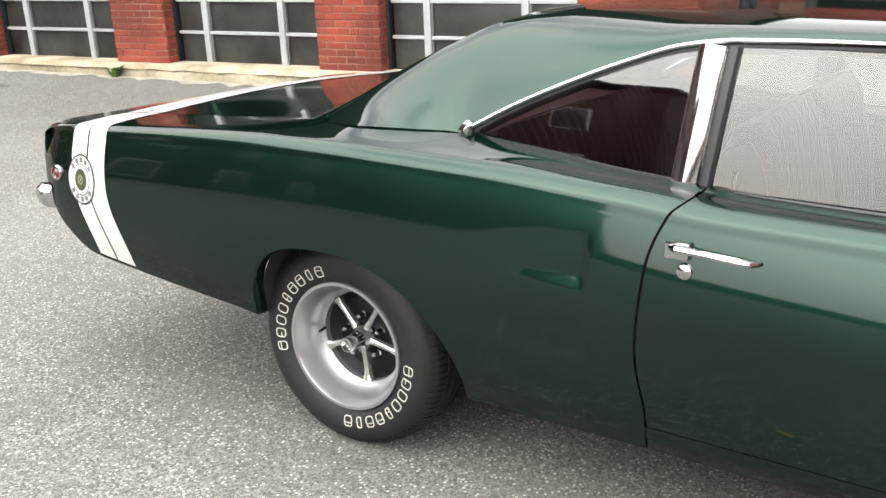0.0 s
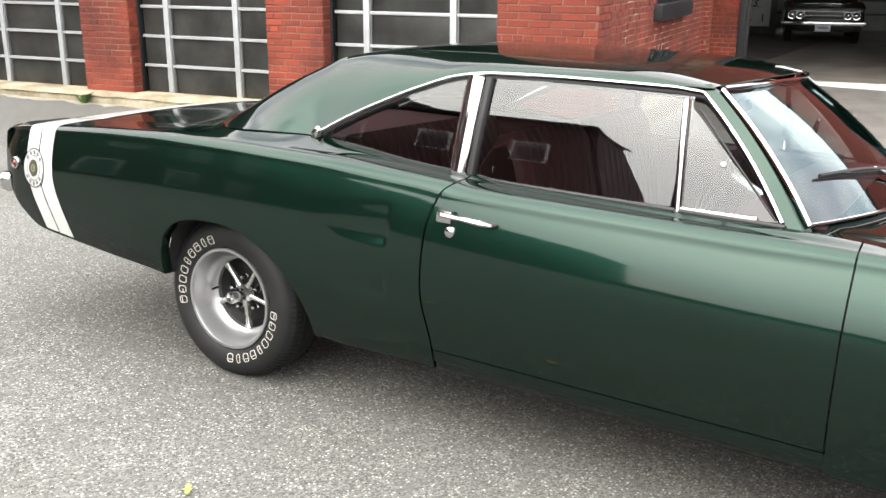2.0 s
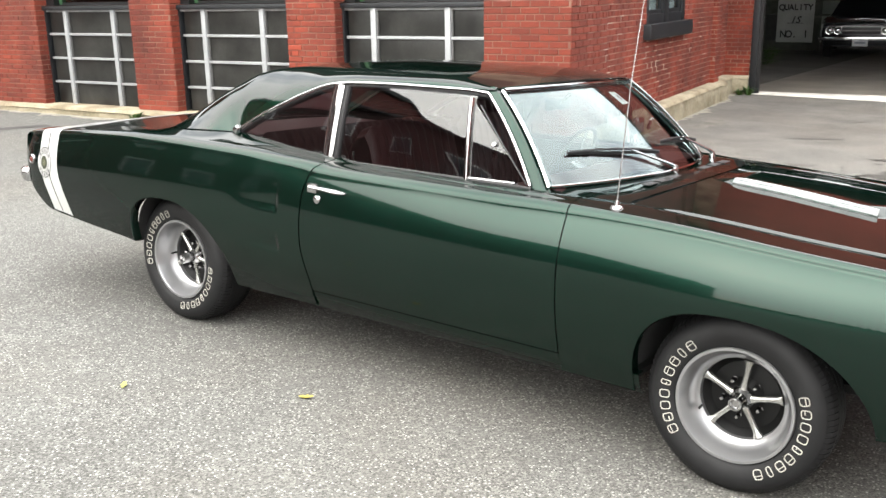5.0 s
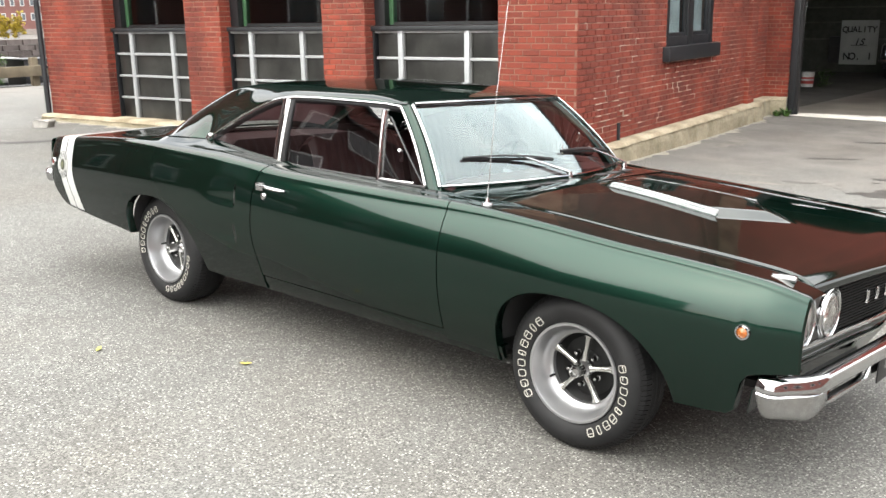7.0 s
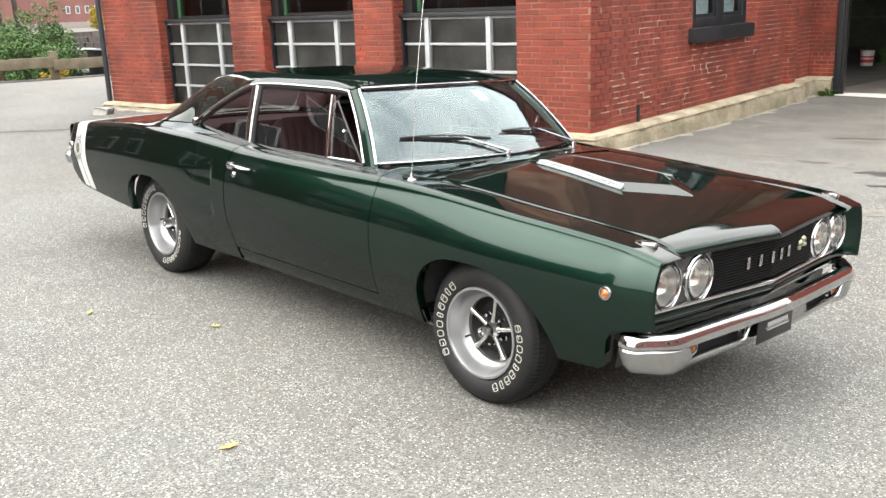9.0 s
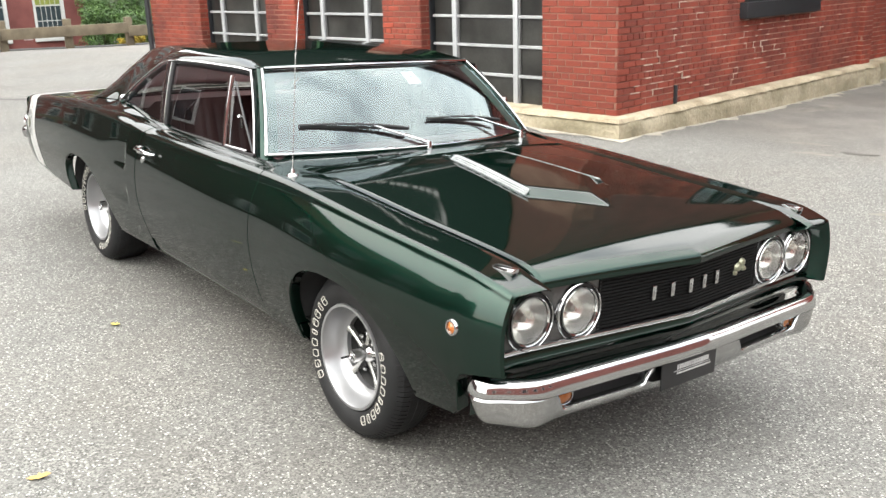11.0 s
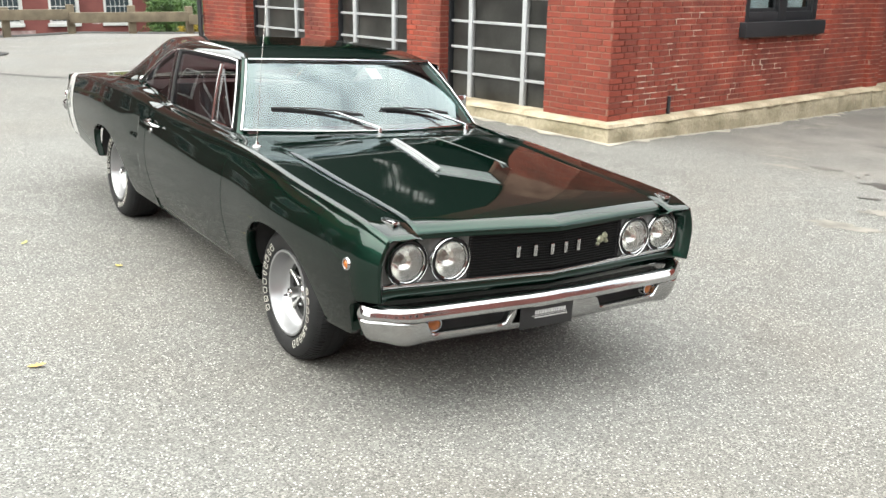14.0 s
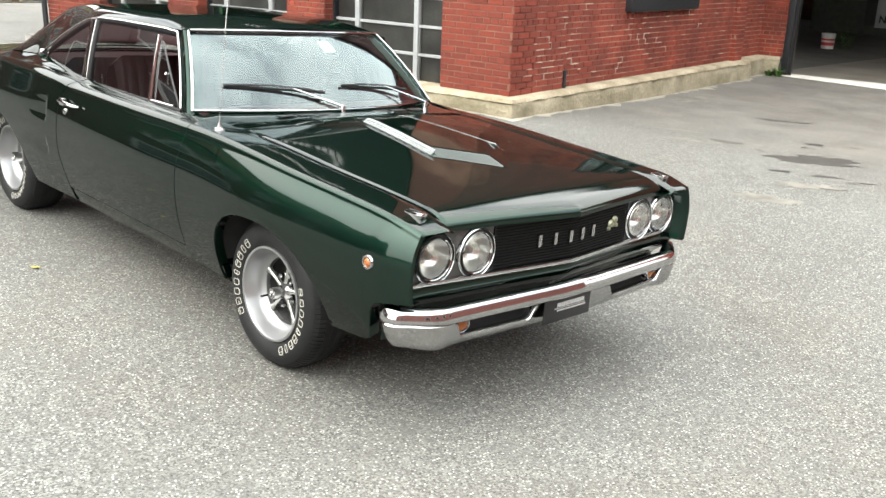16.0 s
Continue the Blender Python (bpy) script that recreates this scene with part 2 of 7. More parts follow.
def asphalt():
    m = bpy.data.materials.new("worn_asphalt")
    m.use_nodes = True
    nt = m.node_tree
    b = nt.nodes["Principled BSDF"]
    co = nt.nodes.new("ShaderNodeTexCoord")

    def noise_node(scale, detail, rough=0.5):
        n = nt.nodes.new("ShaderNodeTexNoise")
        n.inputs["Scale"].default_value, n.inputs["Detail"].default_value, n.inputs["Roughness"].default_value = scale, detail, rough
        links(nt, (co.outputs["Object"], n.inputs["Vector"]))
        return n.outputs["Fac"]

    def ramp_node(src, p0, c0, p1, c1):
        r = nt.nodes.new("ShaderNodeValToRGB")
        r.color_ramp.elements[0].position, r.color_ramp.elements[0].color = p0, (*c0, 1)
        r.color_ramp.elements[1].position, r.color_ramp.elements[1].color = p1, (*c1, 1)
        links(nt, (src, r.inputs["Fac"]))
        return r.outputs[0]

    def blend(a, c, fac, mode="MIX"):
        n = nt.nodes.new("ShaderNodeMix")
        n.data_type, n.blend_type = "RGBA", mode
        links(nt, (a, n.inputs[6]), (c, n.inputs[7]))
        if isinstance(fac, float):
            n.inputs[0].default_value = fac
        else:
            links(nt, (fac, n.inputs[0]))
        return n.outputs[2]

    base = ramp_node(noise_node(0.55, 6), 0.35, (0.064, 0.062, 0.056), 0.68, (0.094, 0.094, 0.088))
    vor = nt.nodes.new("ShaderNodeTexVoronoi")
    vor.inputs["Scale"].default_value = 140.0
    links(nt, (co.outputs["Object"], vor.inputs["Vector"]))
    chips = nt.nodes.new("ShaderNodeRGBToBW")
    links(nt, (vor.outputs["Color"], chips.inputs[0]))
    stone = ramp_node(chips.outputs[0], 0.30, (0.026, 0.024, 0.022), 0.92, (0.30, 0.296, 0.275))
    # a smoother, browner surfacing beside the building
    sep = nt.nodes.new("ShaderNodeSeparateXYZ")
    links(nt, (co.outputs["Object"], sep.inputs[0]))
    ripple = nt.nodes.new("ShaderNodeMath")
    ripple.operation, ripple.inputs[1].default_value = "MULTIPLY_ADD", 3.0
    links(nt, (noise_node(0.8, 4), ripple.inputs[0]), (sep.outputs["Y"], ripple.inputs[2]))
    apron = nt.nodes.new("ShaderNodeMapRange")
    apron.inputs["From Min"].default_value, apron.inputs["From Max"].default_value = 6.2, 8.6
    links(nt, (ripple.outputs[0], apron.inputs["Value"]))
    smooth_col = ramp_node(noise_node(1.3, 7, 0.6), 0.34, (0.080, 0.074, 0.066), 0.70, (0.148, 0.138, 0.124))
    base = blend(base, smooth_col, apron.outputs[0])
    less = nt.nodes.new("ShaderNodeMapRange")
    less.inputs["To Min"].default_value, less.inputs["To Max"].default_value = 0.38, 0.15
    links(nt, (apron.outputs[0], less.inputs["Value"]))
    # the pale chips lie bare in worn clusters
    worn = nt.nodes.new("ShaderNodeMapRange")
    worn.inputs["From Min"].default_value, worn.inputs["From Max"].default_value = 0.36, 0.64
    worn.inputs["To Min"].default_value, worn.inputs["To Max"].default_value = 0.70, 1.35
    links(nt, (noise_node(4.5, 5, 0.65), worn.inputs["Value"]))
    bare = nt.nodes.new("ShaderNodeMath")
    bare.operation = "MULTIPLY"
    links(nt, (less.outputs[0], bare.inputs[0]), (worn.outputs[0], bare.inputs[1]))
    col = blend(base, stone, bare.outputs[0])
    grit = ramp_node(noise_node(260, 2), 0.35, (0.35, 0.35, 0.35), 0.7, (0.68, 0.68, 0.68))
    col = blend(col, grit, 0.3, "OVERLAY")
    # darker damp and oily patches, pale dusty streaks
    stain = ramp_node(noise_node(0.9, 4, 0.6), 0.60, (1, 1, 1), 0.72, (0.78, 0.77, 0.76))
    col = blend(col, stain, 0.8, "MULTIPLY")
    # rusty brown wash and small tar spots
    wash = ramp_node(noise_node(0.42, 5, 0.6), 0.45, (1, 1, 1), 0.66, (1.0, 0.925, 0.85))
    col = blend(col, wash, 0.5, "MULTIPLY")
    spots = ramp_node(noise_node(7.0, 6, 0.7), 0.62, (1, 1, 1), 0.72, (0.62, 0.61, 0.60))
    col = blend(col, spots, 0.45, "MULTIPLY")
    pale = ramp_node(noise_node(11.0, 5, 0.7), 0.58, (1, 1, 1), 0.70, (1.28, 1.27, 1.24))
    col = blend(col, pale, 0.4, "MULTIPLY")
    # bare pale stones and dark pits, one here and there
    grains = nt.nodes.new("ShaderNodeTexVoronoi")
    grains.inputs["Scale"].default_value = 78.0
    links(nt, (co.outputs["Object"], grains.inputs["Vector"]))
    pick = nt.nodes.new("ShaderNodeSeparateColor")
    links(nt, (grains.outputs["Color"], pick.inputs[0]))

    def step_node(src, lo, hi, a, z):
        n = nt.nodes.new("ShaderNodeMapRange")
        n.inputs["From Min"].default_value, n.inputs["From Max"].default_value = lo, hi
        n.inputs["To Min"].default_value, n.inputs["To Max"].default_value = a, z
        links(nt, (src, n.inputs["Value"]))
        return n.outputs[0]

    def times(a, c):
        n = nt.nodes.new("ShaderNodeMath")
        n.operation = "MULTIPLY"
        links(nt, (a, n.inputs[0]), (c, n.inputs[1]))
        return n.outputs[0]

    core = step_node(grains.outputs["Distance"], 0.30, 0.42, 1.0, 0.0)
    keep = step_node(apron.outputs[0], 0.0, 1.0, 0.85, 0.2)
    bright = times(times(core, step_node(pick.outputs[0], 0.74, 0.80, 0.0, 1.0)), keep)
    pit = times(times(core, step_node(pick.outputs[1], 0.80, 0.86, 0.0, 1.0)), keep)
    flat = nt.nodes.new("ShaderNodeRGB")
    flat.outputs[0].default_value = (0.33, 0.325, 0.30, 1)
    deep = nt.nodes.new("ShaderNodeRGB")
    deep.outputs[0].default_value = (0.022, 0.020, 0.018, 1)
    col = blend(blend(col, deep.outputs[0], pit), flat.outputs[0], bright)
    links(nt, (col, b.inputs["Base Color"]))
    b.inputs["Roughness"].default_value = 0.86
    bp = nt.nodes.new("ShaderNodeBump")
    bp.inputs["Strength"].default_value, bp.inputs["Distance"].default_value = 0.5, 0.006
    links(nt, (chips.outputs[0], bp.inputs["Height"]), (bp.outputs[0], b.inputs["Normal"]))
    return m


ASPHALT = asphalt()


# ---- mesh helpers ----
def part(name, bm, material, parent=None, label="", smooth=35, thick=0.0, recalc=True):
    """Links a bmesh as one mesh object, under a thing or a part."""
    if recalc:
        bmesh.ops.recalc_face_normals(bm, faces=bm.faces[:])
    me = bpy.data.meshes.new(name)
    bm.edges.index_update()
    rim = [e.index for e in bm.edges if len(e.link_faces) == 1]
    bm.to_mesh(me)
    bm.free()
    me.materials.append(material)
    if smooth:
        me.polygons.foreach_set("use_smooth", [True] * len(me.polygons))
        me.set_sharp_from_angle(angle=radians(smooth))
        if thick:
            for i in rim:
                me.edges[i].use_edge_sharp = True
    ob = new(name, me)
    if parent:
        ob.parent = parent
    if label:
        ob["label"] = label
    if thick:
        so = ob.modifiers.new("thickness", "SOLIDIFY")
        so.thickness, so.offset = thick, 0.0
    return ob


def empty(name, m=None):
    ob = new(name)
    ob.empty_display_size = 0.2
    if m:
        ob.matrix_basis = m
    return ob


def rows_mesh(bm, rows, closed=False):
    grid_v = [[bm.verts.new(p) for p in r] for r in rows]
    n = len(rows[0])
    for a, b in zip(grid_v, grid_v[1:]):
        for i in range(n if closed else n - 1):
            j = (i + 1) % n
            try:
                bm.faces.new((a[i], a[j], b[j], b[i]))
            except ValueError:
                pass
    return grid_v


def box(bm, lo, hi, bevel=0.0, m=None):
    vs = [bm.verts.new((x, y, z)) for x in (lo[0], hi[0]) for y in (lo[1], hi[1]) for z in (lo[2], hi[2])]
    if m:
        for v in vs:
            v.co = m @ v.co
    fs = [bm.faces.new([vs[i] for i in q]) for q in ((0, 1, 3, 2), (4, 6, 7, 5), (0, 4, 5, 1), (2, 3, 7, 6), (0, 2, 6, 4), (1, 5, 7, 3))]
    if bevel:
        es = list({e for f in fs for e in f.edges})
        bmesh.ops.bevel(bm, geom=es, offset=bevel, segments=2, affect="EDGES", profile=0.6)


def boxes(*items, bevel=0.0):
    bm = bmesh.new()
    for lo, hi in items:
        box(bm, lo, hi, bevel)
    return bm


def tube(bm, pts, r, n=8, cap=True, flat=1.0):
    """A round bar along points; r: one radius or one for each point."""
    pts = [Vector(p) for p in pts]
    rs = r if isinstance(r, (list, tuple)) else [r] * len(pts)
    rings = []
    side = None
    for i, p in enumerate(pts):
        d = (pts[min(i + 1, len(pts) - 1)] - pts[max(i - 1, 0)]).normalized()
        ref = Vector((0, 0, 1)) if abs(d.z) < 0.9 else Vector((1, 0, 0))
        s = d.cross(ref).normalized() if side is None else (side - d * side.dot(d)).normalized()
        side = s
        u = s.cross(d)
        rings.append([p + (s * math.cos(2 * math.pi * k / n) * flat + u * math.sin(2 * math.pi * k / n)) * rs[i] for k in range(n)])
    g = rows_mesh(bm, rings, closed=True)
    if cap:
        bm.faces.new(g[0])
        bm.faces.new(g[-1])


def strip(bm, pts, across, wide, high):
    """A flat-based moulding along points: across gives the sideways direction at each point, with a rounded top."""
    rows = []
    pts = [Vector(p) for p in pts]
    for i, p in enumerate(pts):
        d = (pts[min(i + 1, len(pts) - 1)] - pts[max(i - 1, 0)]).normalized()
        s = Vector(across[i] if isinstance(across, list) else across)
        s = (s - d * s.dot(d)).normalized()
        u = d.cross(s)
        rows.append([p + s * wide * a + u * high * b for a, b in ((-0.5, -0.6), (-0.5, 0.25), (-0.3, 0.85), (0, 1), (0.3, 0.85), (0.5, 0.25), (0.5, -0.6))])
    g = rows_mesh(bm, rows, closed=True)
    bm.faces.new(g[0])
    bm.faces.new(g[-1])


def lathe(bm, prof, n=48, axis="y", m=None, close=False):
    """Turns a profile of (radius, height) round an axis."""
    rows = []
    for r, h in prof:
        ring = []
        for k in range(n):
            a = 2 * math.pi * k / n
            c, s = r * math.cos(a), r * math.sin(a)
            p = Vector((c, h, s)) if axis == "y" else Vector((c, s, h)) if axis == "z" else Vector((h, c, s))
            ring.append(m @ p if m else p)
        rows.append(ring)
    g = rows_mesh(bm, rows, closed=True)
    if close:
        bm.faces.new(g[0])
        bm.faces.new(g[-1])


def curve_of(*keys):
    """A smooth function through (x, value) keys."""
    xs, ys = [k[0] for k in keys], [k[1] for k in keys]
    n = len(xs)
    h = [xs[i + 1] - xs[i] for i in range(n - 1)]
    d = [(ys[i + 1] - ys[i]) / h[i] for i in range(n - 1)]
    t = [d[0]] + [0 if d[i - 1] * d[i] <= 0 else 2 * d[i - 1] * d[i] / (d[i - 1] + d[i]) for i in range(1, n - 1)] + [d[-1]]

    def f(x):
        if x <= xs[0]:
            return ys[0]
        if x >= xs[-1]:
            return ys[-1]
        i = max(k for k in range(n - 1) if xs[k] <= x)
        s = (x - xs[i]) / h[i]
        return (ys[i] * (1 + 2 * s) * (1 - s) ** 2 + t[i] * h[i] * s * (1 - s) ** 2 + ys[i + 1] * s * s * (3 - 2 * s) - t[i + 1] * h[i] * s * s * (1 - s))
    return f


def spread(a, b, n):
    return [a + (b - a) * i / n for i in range(n + 1)]

# ---- ground ----
def ease01(a, b, x):
    s = min(1.0, max(0.0, (x - a) / (b - a)))
    return s * s * (3 - 2 * s)


GY = curve_of((-14, 0.40), (-9, 0.36), (-5, 0.235), (-3, 0.148), (0, 0.0), (0.9, -0.044), (2.0, -0.06), (3.2, -0.03), (4.6, 0.02), (5.8, -0.01), (8, -0.06), (12.6, -0.09))
GX = curve_of((-30, -1.0), (-27.2, -0.55), (-26.3, -0.20), (-20, 0.03), (-16, 0.15), (-13, 0.19), (-6, 0.11), (0, 0.0), (5, -0.09), (14, -0.16))


def ground_z(x, y):
    return GX(x) + GY(y)


bm = bmesh.new()
gx = [-600, -200, -80, -45] + spread(-31, 14, 90) + [20, 30, 60, 200, 600]
gy = [-600, -200, -80, -40, -22] + spread(-14, 24, 76) + [30, 45, 80, 200, 600]
rows_mesh(bm, [[(x, y, ground_z(x, y)) for y in gy] for x in gx])
ground = tagged(part("ground", bm, ASPHALT, smooth=60), "worn grey asphalt yard with pale aggregate and stains", "ground", kind="structure")


def patch(name, cx, cy, rx, ry, color, rough, label, lift=0.004, seed=1, turn=0.0, shape=None):
    """A thin flat stain with an uneven outline."""
    b = bmesh.new()
    rnd = random.Random(shape or seed)
    n = 72
    ph = [rnd.uniform(0, 6.28) for _ in range(6)]
    rim = []
    for k in range(n):
        a = 2 * math.pi * k / n
        r = 1 + 0.20 * math.sin(2 * a + ph[0]) + 0.16 * math.sin(3 * a + ph[1]) + 0.14 * math.sin(5 * a + ph[2]) + 0.10 * math.sin(8 * a + ph[3]) + 0.08 * math.sin(13 * a + ph[4]) + 0.06 * math.sin(19 * a + ph[5])
        x, y = rx * r * math.cos(a), ry * r * math.sin(a)
        x, y = cx + x * math.cos(turn) - y * math.sin(turn), cy + x * math.sin(turn) + y * math.cos(turn)
        rim.append(b.verts.new((x, y, ground_z(x, y) + lift)))
    mid = b.verts.new((cx, cy, ground_z(cx, cy) + lift))
    for k in range(n):
        b.faces.new((mid, rim[k], rim[(k + 1) % n]))
    m = surface(name + "_" + str(seed), color, rough, 0, 0, 0.3, 5, 90, 0.3)
    return tagged(part(name, b, m, smooth=0), label, "stain", kind="structure")


# ---- the brick works: a local frame, u along the garage front, v into the building ----
YARD = pose(-2.17, 4.69, 0, 0, 0, 7)


def at_yard(ob):
    ob.matrix_basis = YARD
    return ob


COURSE, BRICK_L, BRICK_H, JOINT = 0.0685, 0.203, 0.058, 0.0105


def brick_mesh():
    b = bmesh.new()
    L, H, e = BRICK_L / 2, BRICK_H / 2, 0.005
    back = [b.verts.new((x, 0.030, z)) for x, z in ((-L, -H), (L, -H), (L, H), (-L, H))]
    mid = [b.verts.new((x, -0.003, z)) for x, z in ((-L, -H), (L, -H), (L, H), (-L, H))]
    fr = [b.verts.new((x, -0.009, z)) for x, z in ((-L + e, -H + e), (L - e, -H + e), (L - e, H - e), (-L + e, H - e))]
    for p, q in ((back, mid), (mid, fr)):
        for i in range(4):
            j = (i + 1) % 4
            b.faces.new((p[i], p[j], q[j], q[i]))
    b.faces.new(fr)
    bmesh.ops.recalc_face_normals(b, faces=b.faces[:])
    me = bpy.data.meshes.new("brick")
    b.to_mesh(me)
    b.free()
    me.materials.append(BRICK)
    return me


BRICK_MESH = brick_mesh()
BRICK_V = [tuple(v.co) for v in BRICK_MESH.vertices]
BRICK_F = [tuple(p.vertices) for p in BRICK_MESH.polygons]


def brick_slots(u0, u1, z0, z1, holes, rnd, corner0=False, corner1=False):
    """Places of bricks in running bond over a stretch of wall: (u, z, length)."""
    k = 0
    z = z0 + COURSE / 2
    while z < z1:
        spans = [(u0, u1)]
        for h0, h1, hz0, hz1 in holes:
            if hz0 - 0.01 < z < hz1 + 0.01:
                nxt = []
                for a, b in spans:
                    if h1 <= a or h0 >= b:
                        nxt.append((a, b))
                    else:
                        if h0 > a + 0.02:
                            nxt.append((a, h0))
                        if h1 < b - 0.02:
                            nxt.append((h1, b))
                spans = nxt
        head = (k % 6 == 5)
        step = (BRICK_L / 2 - JOINT / 2 if head else BRICK_L) + JOINT
        for a, b in spans:
            x = a - (step / 2 if k % 2 else 0)
            while x < b - 0.015:
                lo, hi = max(x, a), min(x + step - JOINT, b)
                if hi - lo > 0.03:
                    yield (lo + hi) / 2, z, hi - lo
                x += step
        z += COURSE
        k += 1


def brick_face(owner, m, u0, u1, z0, z1, holes, near, seed):
    """Bricks on a wall face: m takes (u, out, z) of the face into the owner's frame; those that near() picks are parts, the rest one mesh."""
    rnd = random.Random(seed)
    verts, faces = [], []
    n = 0
    for u, z, length in brick_slots(u0, u1, z0, z1, holes, rnd):
        out = rnd.uniform(-0.0025, 0.0025) - (0.004 if rnd.random() < 0.06 else 0)
        loc = m @ pose(u, out, z, rnd.uniform(-0.6, 0.6), rnd.uniform(-0.5, 0.5), rnd.uniform(-0.6, 0.6)) @ Matrix.Diagonal((length / BRICK_L, 1, 1, 1))
        if near(u, z) and n < 300:
            ob = new("brick", BRICK_MESH)
            ob.parent = owner
            ob.matrix_basis = loc
            n += 1
        else:
            base = len(verts)
            verts += [tuple(loc @ Vector(v)) for v in BRICK_V]
            faces += [tuple(i + base for i in f) for f in BRICK_F]
    if verts:
        me = bpy.data.meshes.new("brickwork")
        me.from_pydata(verts, [], faces)
        me.materials.append(BRICK)
        ob = tagged(new("brickwork", me), kind="stuff")
        ob.parent = owner
    return n


OPEN = ((-8.04, -6.18), (-5.47, -3.59), (-2.90, -0.98))
BZ, TOPZ = 0.27, 2.75
EAVE = 6.6

# garage front
bm = bmesh.new()
edges = [-9.62] + [e for o in OPEN for e in o] + [-0.004]
for a, b in zip(edges[::2], edges[1::2]):
    box(bm, (a, -0.002, BZ), (b, 0.46, 3.45))
wall_front = at_yard(tagged(part("wall_front", bm, MORTAR, smooth=0), "red painted brick garage front with worn mortar joints", "wall", kind="structure"))
bm = boxes(((-9.62, 0.0, 3.45), (-0.004, 0.46, EAVE)))


def brick_texture(name, scale=1.0):
    m = surface(name, (0.105, 0.029, 0.021), 0.8, 0, 0, 0.2, 1.5, 60, 0.3)
    nt = m.node_tree
    b = nt.nodes["Principled BSDF"]
    src = b.inputs["Base Color"].links[0].from_socket
    co, mp, bt = nt.nodes.new("ShaderNodeTexCoord"), nt.nodes.new("ShaderNodeMapping"), nt.nodes.new("ShaderNodeTexBrick")
    mp.inputs["Rotation"].default_value = (radians(90), 0, 0)
    bt.inputs["Scale"].default_value = 1.0
    bt.inputs["Brick Width"].default_value, bt.inputs["Row Height"].default_value, bt.inputs["Mortar Size"].default_value = 0.2135, COURSE, 0.0055
    bt.inputs["Color1"].default_value, bt.inputs["Color2"].default_value, bt.inputs["Mortar"].default_value = (1, 1, 1, 1), (0.82, 0.8, 0.8, 1), (0.9, 1.5, 1.7, 1)
    mul = nt.nodes.new("ShaderNodeMix")
    mul.data_type, mul.blend_type = "RGBA", "MULTIPLY"
    mul.inputs[0].default_value = 1.0
    links(nt, (co.outputs["Object"], mp.inputs["Vector"]), (mp.outputs[0], bt.inputs["Vector"]), (src, mul.inputs[6]), (bt.outputs["Color"], mul.inputs[7]), (mul.outputs[2], b.inputs["Base Color"]))
    return m


BRICK_FAR = brick_texture("far_red_brick")
at_yard(tagged(part("wall_front_upper", bm, BRICK_FAR, smooth=0), "red painted brick upper garage wall", "wall", kind="structure"))

# side wall towards the bay: corner pier, recessed field with the window, pilaster, recess
WIN = (2.62, 4.40, 1.30, 3.0)
RET = 7.5
bm = bmesh.new()
SIDE = ((0.0, 1.06, 0.0), (1.06, 6.05, -0.045), (6.05, 6.36, 0.03), (6.36, RET, -0.14))
upper = bmesh.new()
for v0, v1, u in SIDE:
    if v0 < WIN[0] < v1:
        for lo, hi in (((-0.45, v0, BZ), (u + 0.002, WIN[0], TOPZ)), ((-0.45, WIN[1], BZ), (u + 0.002, v1, TOPZ)), ((-0.45, WIN[0], BZ), (u + 0.002, WIN[1], WIN[2] - 0.02))):
            box(bm, lo, hi)
        for lo, hi in (((-0.45, v0, TOPZ), (u - 0.004, WIN[0], EAVE)), ((-0.45, WIN[1], TOPZ), (u - 0.004, v1, EAVE)), ((-0.45, WIN[0], WIN[3]), (u - 0.004, WIN[1], EAVE))):
            box(upper, lo, hi)
    else:
        box(bm, (-0.45, v0 + (0.46 if v0 == 0 else 0), BZ), (u + 0.002, v1, TOPZ))
        box(upper, (-0.45, v0 + (0.46 if v0 == 0 else 0), TOPZ), (u - 0.004, v1, EAVE))
at_yard(tagged(part("wall_side_upper", upper, BRICK_FAR, smooth=0), "red painted brick upper side wall", "wall", kind="structure"))
wall_side = at_yard(tagged(part("wall_side", bm, PALE_MORTAR, smooth=0), "red painted brick side wall with patched mortar", "wall", kind="structure"))

# wing with the open bay, facing the yard
BAY = (0.46, 5.3, 0.0, 3.3)
bm = bmesh.new()
box(bm, (-0.14, RET - 0.002, BZ), (BAY[0] - 0.16, RET + 0.45, EAVE))

at_yard(tagged(part("wall_bay_upper", boxes(((BAY[0] - 0.16, RET + 0.012, BAY[3]), (BAY[1] + 0.16, RET + 0.45, EAVE)), ((BAY[1] + 0.161, RET + 0.012, -0.3), (12.0, RET + 0.45, EAVE))), surface("wing_brick", (0.15, 0.026, 0.018), 0.85, 0, 0, 0.12, 1.5, 60, 0.2), smooth=0), "red brick wall above the open bay", "wall", kind="structure"))
wall_bay = at_yard(tagged(part("wall_bay", bm, MORTAR, smooth=0), "red brick wall round an open garage bay", "wall", kind="structure"))

